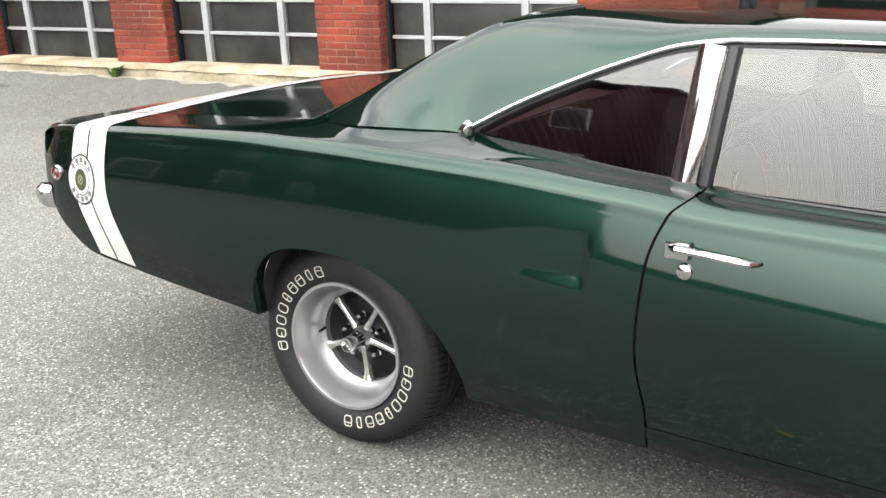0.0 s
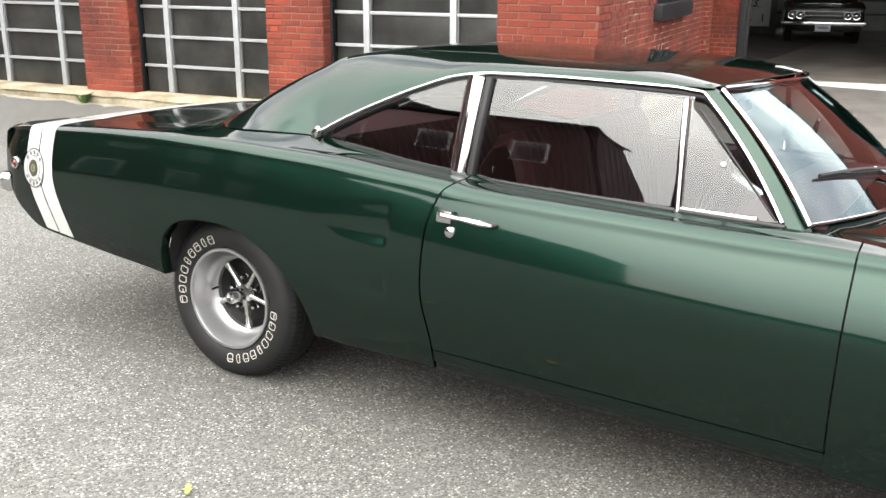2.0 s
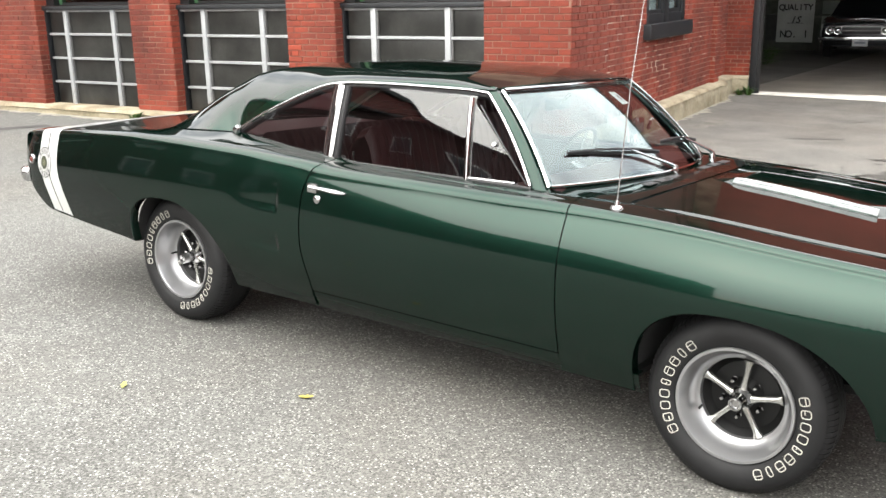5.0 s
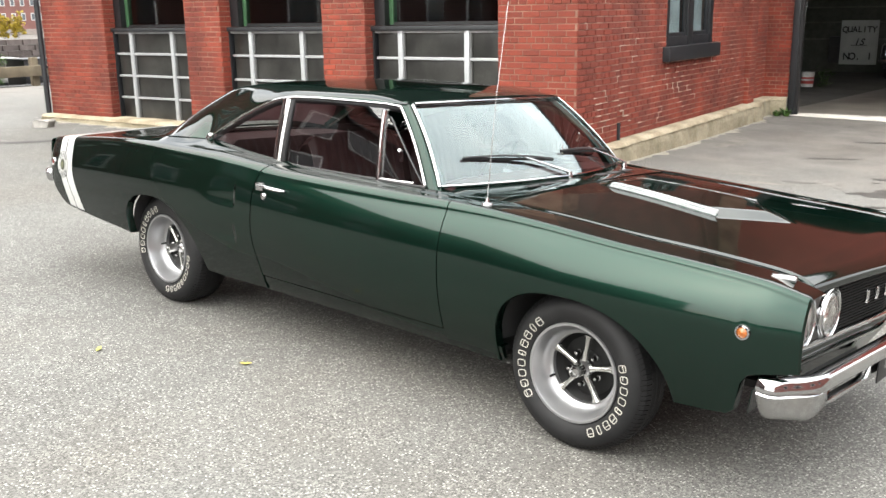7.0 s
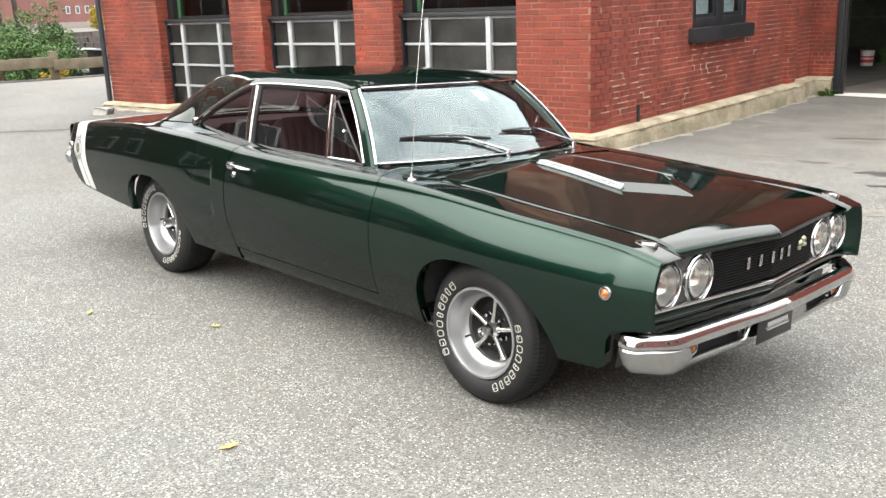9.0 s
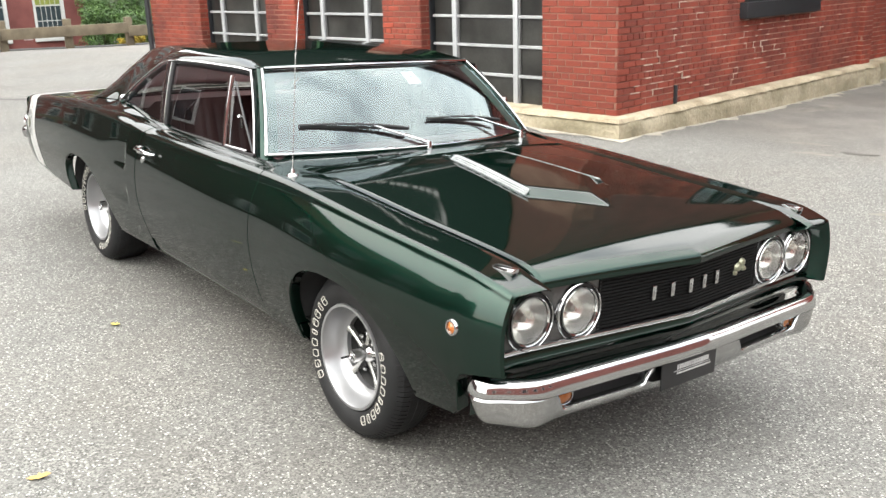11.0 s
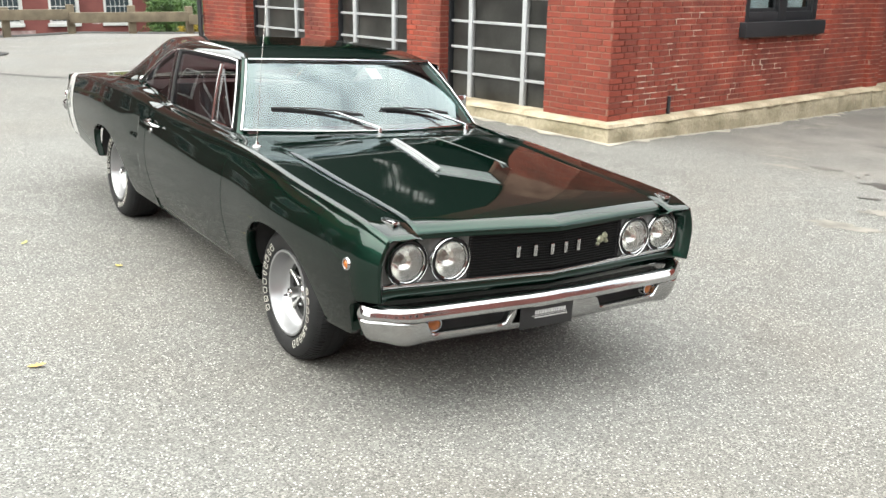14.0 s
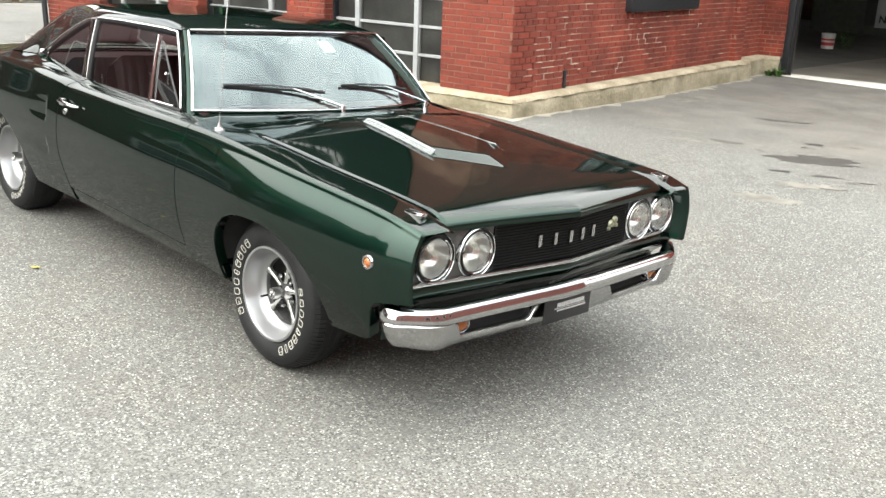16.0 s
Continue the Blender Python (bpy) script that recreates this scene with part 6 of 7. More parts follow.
for x0, x1, name in ((-2.612, -2.528, "stripe"), (-2.520, -2.430, "stripe")):
    for s in (-1, 1):
        bm = bmesh.new()
        rows = []
        for g in spread(0, 1, 5):
            xt = x0 + (x1 - x0) * g
            row = []
            for q in spread(0, 1, 30):
                x = xt + 0.05 * (1 - q) ** 2 + 0.05 * ease01(0.45, 0.0, q)
                low = low_edge(x) + 0.012
                pts = flank(x, low)
                k = q * (len(pts) - 1)
                i = min(int(k), len(pts) - 2)
                y, z = (pts[i][j] + (pts[i + 1][j] - pts[i][j]) * (k - i) for j in (0, 1))
                row.append((x, s * (y + 0.0042 * (1 if z < TOP(x) - 0.03 else 0.4)), z + (0.0044 if z > TOP(x) - 0.04 else 0)))
            rows.append(row)
        rows_mesh(bm, rows)
        part("tail_stripe", bm, WHITE_DECAL, car, "white tail stripe")
    bm = bmesh.new()
    rows_mesh(bm, [[(x, y * (IN_Y(x) - 0.010) / 0.7, deck_z(x, y) + 0.0045) for y in spread(-0.7, 0.7, 30)] for x in spread(x0, x1, 4)])
    part("deck_stripe", bm, WHITE_DECAL, car, "white tail stripe across the deck")

for s in (-1, 1):
    cx, cz = -2.545, 0.745

    def disc(name, r0, r1, mat, lift, label=""):
        b = bmesh.new()
        rows = []
        for r in (r0, r1):
            rows.append([(cx + r * math.cos(a), s * (skin_y(cx + r * math.cos(a), cz + r * 1.18 * math.sin(a)) + lift), cz + r * 1.18 * math.sin(a)) for a in [2 * math.pi * k / 40 for k in range(40)]])
        rows_mesh(b, rows, closed=True)
        return part(name, b, mat, car, label)

    disc("round_emblem", 0.004, 0.072, WHITE_DECAL, 0.0066, "round white emblem with a dark ring")
    disc("emblem_ring", 0.070, 0.0745, BLACK, 0.0075)
    disc("emblem_ring", 0.045, 0.0475, BLACK, 0.0075)
    disc("emblem_centre", 0.003, 0.032, surface("emblem_olive", (0.025, 0.03, 0.015), 0.5), 0.0078)
    disc("emblem_spot", 0.008, 0.015, surface("emblem_yellow", (0.15, 0.15, 0.08), 0.5), 0.0088)
    for k in range(14):
        b = bmesh.new()
        a = 2 * math.pi * (k + (0.5 if k < 7 else 0.5)) / 14
        if abs(math.cos(a)) > 0.93:
            b.free()
            continue
        r = 0.058
        x, z = cx + r * math.cos(a), cz + r * 1.18 * math.sin(a)
        box(b, (x - 0.006, s * (skin_y(x, z) + 0.0075) - 0.0006, z - 0.008), (x + 0.006, s * (skin_y(x, z) + 0.0075) + 0.0006, z + 0.008))
        part("emblem_letter", b, surface("emblem_grey", (0.11, 0.11, 0.11), 0.5), car, smooth=0)


# ---- wheels ----
def letter_ring(bm, a, r, w, h, wall, bar):
    """One plump hollow letter block that follows the tyre wall, some with a cross stroke."""
    c = Vector((math.cos(a), 0, math.sin(a)))
    e = Vector((-math.sin(a), 0, math.cos(a)))
    n = 20

    def at(xx, zz, out):
        p = c * (r + zz) + e * xx
        return p + Vector((0, wall(p.length) - out, 0))

    def loop(k, out):
        ring = []
        for i in range(n):
            q = 2 * math.pi * i / n
            cx, cz = math.cos(q), math.sin(q)
            ring.append(at(math.copysign(abs(cx) ** 0.55, cx) * (w - k), math.copysign(abs(cz) ** 0.55, cz) * (h - k), out))
        return ring

    rows_mesh(bm, [loop(0, -0.001), loop(0, 0.0010), loop(0.0005, 0.0014), loop(0.0028, 0.0014), loop(0.0033, -0.001)], closed=True)
    if bar:
        mid = h * (0.25 if bar == 1 else -0.2)
        vs = [bm.verts.new(at(xx, zz, out)) for xx in (-w * (0.1 if bar == 2 else 0.8), w * 0.85) for out in (-0.001, 0.0013) for zz in (mid - 0.0014, mid + 0.0014)]
        for q in ((0, 1, 3, 2), (4, 6, 7, 5), (0, 4, 5, 1), (2, 3, 7, 6), (0, 2, 6, 4), (1, 5, 7, 3)):
            bm.faces.new([vs[i] for i in q])


def wheel(R, half, deep, label):
    """A wheel about its own centre, the outer side towards -y."""
    root = empty("wheel")
    root.parent = car
    root["label"] = label
    r0 = 0.203
    bm = bmesh.new()
    lathe(bm, [(r0 - 0.01, half - 0.02), (r0 + 0.008, half), (r0 + 0.04, half + 0.016), (R - 0.075, half + 0.018), (R - 0.03, half + 0.004), (R - 0.010, half - 0.022), (R - 0.002, half - 0.05), (R, half * 0.3), (R, -half * 0.3), (R - 0.002, -half + 0.05), (R - 0.010, -half + 0.022), (R - 0.03, -half - 0.004), (R - 0.058, -half - 0.0175), (r0 + 0.050, -half - 0.0175), (r0 + 0.025, -half - 0.012), (r0 + 0.008, -half), (r0 - 0.01, -half + 0.02)], 80)
    tyre = part("tyre", bm, RUBBER, root, "black tyre with raised white letters", smooth=40)
    bm = bmesh.new()
    for k in range(96):
        a = 2 * math.pi * k / 96
        for sgn in (-1, 1):
            m = Matrix.Rotation(-a, 4, "Y")
            edge = ((R + 0.0012, half - 0.056), (R + 0.0004, half - 0.046), (R - 0.0070, half - 0.022), (R - 0.0225, half - 0.003))
            rows_mesh(bm, [[m @ Vector((r - d, sgn * q, z)) for r, q in edge] for z, d in ((-0.0082, 0.008), (-0.0075, 0.0), (0.0075, 0.0), (0.0082, 0.008))])
    for yy in (-0.35, 0, 0.35):
        lathe(bm, [(R - 0.003, half * yy - 0.012), (R + 0.0015, half * yy - 0.010), (R + 0.0015, half * yy + 0.010), (R - 0.003, half * yy + 0.012)], 60)
    part("tread", bm, RUBBER, root, smooth=0)
    side = curve_of((r0 + 0.008, -half), (r0 + 0.025, -half - 0.012), (r0 + 0.050, -half - 0.0175), (R - 0.058, -half - 0.0175), (R - 0.03, -half - 0.004))

    def wall(r):
        return side(r) - 0.0006

    for start in (math.radians(132), math.radians(297)):
        for k in range(9):
            a = start + math.radians(10.3) * k
            bm = bmesh.new()
            letter_ring(bm, a, r0 + 0.045, 0.0158 if k not in (1, 4) else 0.0100, 0.0185, wall, (1, 0, 1, 1, 2, 0, 0, 2, 1)[k])
            part("letter", bm, LETTER_WHITE, root, smooth=0)
    # rim: lip, deep dish, spoke disc
    bm = bmesh.new()
    lathe(bm, [(r0 - 0.006, -half + 0.012), (r0 + 0.008, -half - 0.002), (r0 + 0.006, -half - 0.010), (r0 - 0.004, -half - 0.010), (r0 - 0.010, -half), (r0 - 0.020, -half + deep * 0.55), (r0 - 0.034, -half + deep * 0.92), (r0 - 0.044, -half + deep), (r0 - 0.052, -half + deep + 0.004), (r0 - 0.054, -half + deep + 0.022)], 72)
    rim = part("rim", bm, surface("bright_wheel_steel", (0.31, 0.31, 0.315), 0.33, 0.8, 0, 0.03, 5, 400, 0.0, spots=-0.3), root, "bright dished steel rim")
    bm = bmesh.new()
    lathe(bm, [(r0 - 0.052, -half + deep + 0.020), (0.125, -half + deep + 0.050), (0.07, -half + deep + 0.045), (0.045, -half + deep + 0.022), (0.002, -half + deep + 0.020)], 60)
    part("spoke_disc", bm, surface("satin_black", (0.002, 0.002, 0.002), 0.5, 0, 0, 0.1, 8, 100, 0.0, spec=0.25), root, "gloss black wheel centre")
    for k in range(5):
        a = math.radians(84 + 72 * k)
        c, e = Vector((math.cos(a), 0, math.sin(a))), Vector((-math.sin(a), 0, math.cos(a)))
        bm = bmesh.new()
        rows = []
        for r, w, yy in ((0.030, 0.013, -0.004), (0.06, 0.0090, 0.000), (0.10, 0.0085, 0.002), (0.130, 0.0105, 0.001), (0.147, 0.018, -0.002)):
            y = -half + deep + yy
            rows.append([c * r + e * w + Vector((0, y + 0.016, 0)), c * r + e * w * 0.95 + Vector((0, y, 0)), c * r + e * w * 0.45 + Vector((0, y - 0.004, 0)), c * r - e * w * 0.45 + Vector((0, y - 0.004, 0)), c * r - e * w * 0.95 + Vector((0, y, 0)), c * r - e * w + Vector((0, y + 0.016, 0))])
        rows_mesh(bm, rows)
        part("spoke", bm, surface("pale_spoke_metal", (0.42, 0.42, 0.40), 0.24, 0.85), root, "bright metal spoke")
        a += math.radians(36)
        m = pose(0.070 * math.cos(a), -half + deep + 0.012, 0.070 * math.sin(a))
        bm = bmesh.new()
        lathe(bm, [(0.0008, -0.022), (0.006, -0.021), (0.009, -0.016), (0.0095, 0.004), (0.013, 0.008)], 6, "y", m)
        part("lug_nut", bm, CHROME, root)
    bm = bmesh.new()
    t = -half + deep
    e = t - deep * 0.95
    lathe(bm, [(0.001, e + 0.014), (0.013, e + 0.014), (0.016, e + 0.004), (0.018, e), (0.023, e + 0.001), (0.0255, e + 0.006), (0.027, t - 0.022), (0.029, t - 0.014), (0.038, t - 0.006), (0.044, t + 0.010)], 32)
    part("hub_cap", bm, CHROME, root, "chrome hub cap")
    bm = bmesh.new()
    tube(bm, [(-0.138, t + 0.002, -0.062), (-0.134, t - 0.034, -0.060)], 0.0048, 8)
    part("valve", bm, RUBBER, root)
    return root


TRACK = 0.765
front_wheel = wheel(0.334, 0.098, 0.074, "dished five-spoke wheel with a raised white letter tyre")
front_wheel.matrix_basis = pose(1.490, -TRACK, 0.330, 0, 0, 0)
rear_wheel = wheel(0.340, 0.115, 0.088, "deep dished five-spoke wheel with a wide white letter tyre")
rear_wheel.matrix_basis = pose(-1.482, -0.738, 0.336, 0, 23, 0)
for w, x, z, a in ((front_wheel, 1.490, 0.330, 40), (rear_wheel, -1.482, 0.336, 75)):
    o = copy_thing(w, pose(x, TRACK - 0.01, z, 0, a, 180))
    o.parent = car

# ---- underside and wheel houses ----
bm = boxes(((-0.95, -0.72, 0.262), (1.05, 0.72, 0.285)), ((-2.30, -0.50, 0.40), (-0.95, 0.50, 0.43)), ((1.05, -0.48, 0.33), (2.18, 0.48, 0.36)))
part("underbody", bm, DARK, car)
for s in (-1, 1):
    for xc, back, front in ((-1.43, 0.35, 0.405), (1.505, 0.388, 0.450)):
        bm = bmesh.new()
        rows = []
        for a in spread(0, 1, 24):
            q = math.sin((a - 0.5) * math.pi)
            x = xc + (front if q > 0 else back) * q * 1.01
            z = (arch(min(xc + front * 0.999, max(xc - back * 0.999, x))) or 0.33) + 0.014
            rows.append([(x, s * 0.90, z), (x, s * 0.55, z)])
        rows_mesh(bm, rows)
        part("wheel_house", bm, DARK, car)
        part("wheel_wall", boxes(((xc - 0.33, min(s * 0.53, s * 0.55), 0.42), (xc + 0.42, max(s * 0.53, s * 0.55), 0.70))), DARK, car)
bm = bmesh.new()
tube(bm, [(-1.482, -0.65, 0.336), (-1.482, 0.65, 0.336)], 0.05, 12)
tube(bm, [(-2.2, -0.45, 0.30), (-1.2, -0.42, 0.27), (0.8, -0.35, 0.26)], 0.03, 8)
part("axle", bm, DARK, car)

# ---- cabin ----
def seat(name, x, w, back_h, y0):
    """A vinyl bench: cushion and pleated back."""
    b = bmesh.new()
    box(b, (x - 0.02, y0 - w / 2, 0.42), (x + 0.50, y0 + w / 2, 0.60), 0.05)
    part(name + "_cushion", b, VINYL, car)
    b = bmesh.new()
    rows = []
    for k in range(int(w / 0.012) + 1):
        y = y0 - w / 2 + 0.012 * k
        bulge_ = 0.010 * abs(math.sin(math.pi * k / 5))
        e = 0.04 * ease01(0.06, 0.0, min(y - y0 + w / 2, y0 + w / 2 - y))
        rows.append([(x + 0.06 + bulge_, y, 0.52), (x + 0.02 + bulge_, y, 0.80), (x - 0.045 + bulge_, y, 0.52 + back_h - 0.05 - e), (x - 0.075, y, 0.52 + back_h - e), (x - 0.13, y, 0.52 + back_h - 0.02 - e), (x - 0.17, y, 0.52 + back_h - 0.12), (x - 0.15, y, 0.50)])
    rows_mesh(b, rows)
    part(name + "_back", b, VINYL, car, "maroon pleated vinyl seat back", thick=0.006)


seat("front_seat", -0.28, 0.66, 0.60, -0.36)
seat("front_seat", -0.28, 0.66, 0.60, 0.36)
seat("rear_seat", -1.02, 1.30, 0.50, 0.0)
bm = bmesh.new()
rows_mesh(bm, [[(x, y, z) for y in spread(-0.74, 0.74, 20)] for x, z in ((0.70, 0.968), (0.56, 0.965), (0.42, 0.945), (0.37, 0.91), (0.36, 0.80), (0.42, 0.70), (0.50, 0.55))])
part("dashboard", bm, surface("maroon_dash", (0.035, 0.010, 0.011), 0.45), car, thick=0.01)
bm = bmesh.new()
rows_mesh(bm, [[(x, y, 0.965 + 0.02 * (1 - (y / 0.7) ** 2)) for y in spread(-0.64, 0.64, 16)] for x in (-1.20, -1.70)])
part("parcel_shelf", bm, VINYL, car, thick=0.01)
bm = bmesh.new()
rows_mesh(bm, [[(x, y, CREST(x) - 0.045 - 0.045 * (y / 0.56) ** 2) for y in spread(-0.56, 0.56, 16)] for x in spread(-1.05, 0.34, 14)])
part("headliner", bm, CLOTH, car, thick=0.008)
for s in (-1, 1):
    bm = bmesh.new()
    rows_mesh(bm, [[(x, s * 0.735, 0.45), (x, s * 0.735, 0.80), (x, s * 0.745, 0.955), (x, s * 0.790, 0.966)] for x in spread(-1.20, 0.62, 12)])
    part("door_trim", bm, VINYL, car, thick=0.01)
part("cabin_floor", boxes(((-1.3, -0.74, 0.30), (0.6, 0.74, 0.33))), DARK, car)
part("bulkhead", boxes(((0.62, -0.74, 0.30), (0.64, 0.74, 0.93))), DARK, car)
wheel_m = pose(0.14, 0.37, 0.915, 0, -62, 0)
bm = bmesh.new()
tube(bm, [wheel_m @ Vector((0.195 * math.cos(a), 0.195 * math.sin(a), 0)) for a in [2 * math.pi * k / 40 for k in range(41)]], 0.010, 8, cap=False)
steer = part("steering_wheel", bm, surface("dark_wheel_rim", (0.03, 0.012, 0.012), 0.3), car, "thin dark steering wheel")
bm = bmesh.new()
tube(bm, [wheel_m @ Vector((-0.19, 0, 0)), wheel_m @ Vector((0, 0, -0.03)), wheel_m @ Vector((0.19, 0, 0))], 0.009, 8)
tube(bm, [wheel_m @ Vector((0, 0, -0.02)), wheel_m @ Vector((0, 0, -0.42))], 0.022, 10)
part("spokes", bm, BRUSHED, steer)
bm = bmesh.new()
box(bm, (0.245, -0.115, 1.205), (0.262, 0.115, 1.262), 0.010)
mirror = part("inside_mirror", bm, BLACK, car, "dark inside mirror")
bm = bmesh.new()
tube(bm, [(0.262, 0.0, 1.235), (0.315, 0.0, 1.285)], 0.007, 6)
part("stalk", bm, CHROME, mirror)
# sticker on the screen, driver's door mirror
b = bmesh.new()
rows_mesh(b, [[screen_pt(f, k) - Vector((0.006, 0, 0.006)) for k in (0.13, 0.19, 0.25)] for f in (0.90, 0.82, 0.74)])
stk = part("sticker", b, surface("pale_sticker", (0.70, 0.74, 0.74), 0.5), car, "small pale windscreen sticker")
b = bmesh.new()
rows_mesh(b, [[screen_pt(f, k) - Vector((0.004, 0, 0.004)) for k in (0.175, 0.205)] for f in (0.85, 0.79)])
part("sticker_mark", b, surface("sticker_grey", (0.25, 0.28, 0.28), 0.5), stk)
bm = bmesh.new()
box(bm, (0.235, 0.868, 1.020), (0.270, 0.985, 1.110), 0.016)
dm = part("door_mirror", bm, CHROME, car, "chrome driver's door mirror")
bm = bmesh.new()
tube(bm, [(0.27, 0.84, 0.955), (0.262, 0.87, 0.99), (0.255, 0.91, 1.03)], [0.022, 0.014, 0.012], 8)
part("stem", bm, CHROME, dm)

# ---- wipers, aerial ----
def wiper(pivot, tip, elbow):
    bm = bmesh.new()
    p, t = Vector(pivot), Vector(tip)
    lathe(bm, [(0.001, 0.026), (0.011, 0.024), (0.014, 0.010), (0.016, -0.01)], 14, "z", Matrix.Translation(p))
    root = part("wiper", bm, CHROME, car, "chrome wiper with a black blade")
    e = Vector(elbow)
    bm = bmesh.new()
    tube(bm, [p + Vector((0, 0, 0.018)), p.lerp(e, 0.12) + Vector((0.004, 0, 0.020)), p.lerp(e, 0.5) + Vector((0.004, 0, 0.018)), e + Vector((0.004, 0, 0.016))], [0.009, 0.008, 0.006, 0.0045], 8)
    part("arm", bm, BRUSHED, root)
    d = (t - e).normalized()
    a, b = t, e - d * 0.20
    bm = bmesh.new()
    tube(bm, [a, a.lerp(b, 0.25) + Vector((0.006, 0, 0.010)), a.lerp(b, 0.5) + Vector((0.008, 0, 0.014)), a.lerp(b, 0.75) + Vector((0.006, 0, 0.010)), b], 0.0055, 6)
    part("blade_bridge", bm, BLACK, root)
    bm = bmesh.new()
    tube(bm, [a + Vector((0, 0, -0.004)), b + Vector((0, 0, -0.004))], 0.0075, 6, flat=0.5)
    part("blade", bm, RUBBER, root, "black rubber blade")


def on_screen(f, k, lift=0.014):
    return screen_pt(f, k) + Vector((0.7, 0, 0.7)) * lift


wiper((0.872, -0.035, 0.990), on_screen(0.285, -0.83), on_screen(0.235, -0.42))
wiper((0.802, 0.610, 0.982), on_screen(0.275, 0.035), on_screen(0.225, 0.42))
bm = bmesh.new()
lathe(bm, [(0.001, 0.030), (0.007, 0.028), (0.010, 0.012), (0.022, 0.008), (0.026, 0.0), (0.026, -0.01)], 20, "z", Matrix.Translation((0.972, -0.815, TOP(0.972) + 0.004)))
aerial = part("aerial", bm, CHROME, car, "thin chrome whip aerial")
bm = bmesh.new()
tube(bm, [(0.972, -0.815, TOP(0.972) + 0.03), (0.985, -0.800, 1.40), (1.012, -0.780, 1.80)], [0.0026, 0.0022, 0.0014], 6)
part("mast", bm, BRUSHED, aerial)

# ---- small things in the yard ----
def fallen_leaf(x, y, size, turn, tint):
    b = bmesh.new()
    outline = [(-1, 0), (-0.55, 0.30), (-0.2, 0.22), (0.0, 0.52), (0.25, 0.26), (0.62, 0.34), (1, 0.0), (0.62, -0.34), (0.25, -0.26), (0.0, -0.52), (-0.2, -0.22), (-0.55, -0.30)]
    z = ground_z(x, y)
    m = pose(x, y, z + 0.006, 4, -5, turn)
    mid = b.verts.new(m @ Vector((0, 0, 0.002)))
    rim = [b.verts.new(m @ Vector((u * size, v * size, 0.012 * abs(v) + 0.006 * u * u))) for u, v in outline]
    for i in range(len(rim)):
        b.faces.new((mid, rim[i], rim[(i + 1) % len(rim)]))
    return tagged(part("fallen_leaf", b, surface("dry_leaf", tint, 0.7, 0, 0, 0.2, 30, 200, 0.1), smooth=60, thick=0.0015), "dry yellow autumn leaf lying on the asphalt", "leaf", "fallen leaves")


for x, y, sz, tn, tint in ((-0.229, -1.205, 0.036, 20, (0.30, 0.25, 0.05)), (1.142, -1.946, 0.042, 70, (0.32, 0.21, 0.06)), (-0.93, -1.62, 0.03, 130, (0.27, 0.27, 0.06)), (3.25, -1.55, 0.045, 200, (0.30, 0.25, 0.15))):
    fallen_leaf(x, y, sz, tn, tint)

# concrete block at the building's end, weeds at the footing
bm = bmesh.new()
box(bm, (-0.13, -0.09, -0.02), (0.13, 0.09, 0.11), 0.03)
rnd = random.Random(8)
for v in bm.verts:
    v.co += Vector((rnd.uniform(-0.03, 0.03), rnd.uniform(-0.03, 0.03), rnd.uniform(-0.02, 0.02)))
block = tagged(part("concrete_block", bm, surface("pale_concrete", (0.25, 0.24, 0.22), 0.9, 0, 0, 0.2, 4, 60, 0.4)), "pale broken concrete block by the wall", "concrete block")
block.matrix_basis = pose(-10.95, 2.97, ground_z(-10.95, 2.97), 0, 0, 25)


def weed(u, v, n, h, seed):
    b = bmesh.new()
    rnd = random.Random(seed)
    for k in range(n):
        a, l = rnd.uniform(0, 6.28), rnd.uniform(0.5, 1.0) * h
        d = Vector((math.cos(a), math.sin(a), 0))
        s = Vector((-d.y, d.x, 0)) * rnd.uniform(0.008, 0.02)
        p = d * rnd.uniform(0, 0.04)
        q, r = p + d * l * 0.3 + Vector((0, 0, l * 0.6)), p + d * l * 0.75 + Vector((0, 0, l * rnd.uniform(0.5, 0.9)))
        vs = [b.verts.new(c) for c in (p - s * 0.4, p + s * 0.4, q + s, r, q - s)]
        b.faces.new(vs)
    ob = tagged(part("weed", b, LEAF_G, smooth=0), "tuft of green weeds at the foot of the wall", "weed", kind="stuff")
    w = YARD @ Vector((u, v, 0))
    ob.matrix_basis = Matrix.Translation((w.x, w.y, ground_z(w.x, w.y) - 0.01))


weed(-6.05, -0.20, 30, 0.22, 3)
weed(0.33, 7.28, 60, 0.20, 4)
weed(0.20, 7.22, 40, 0.15, 5)

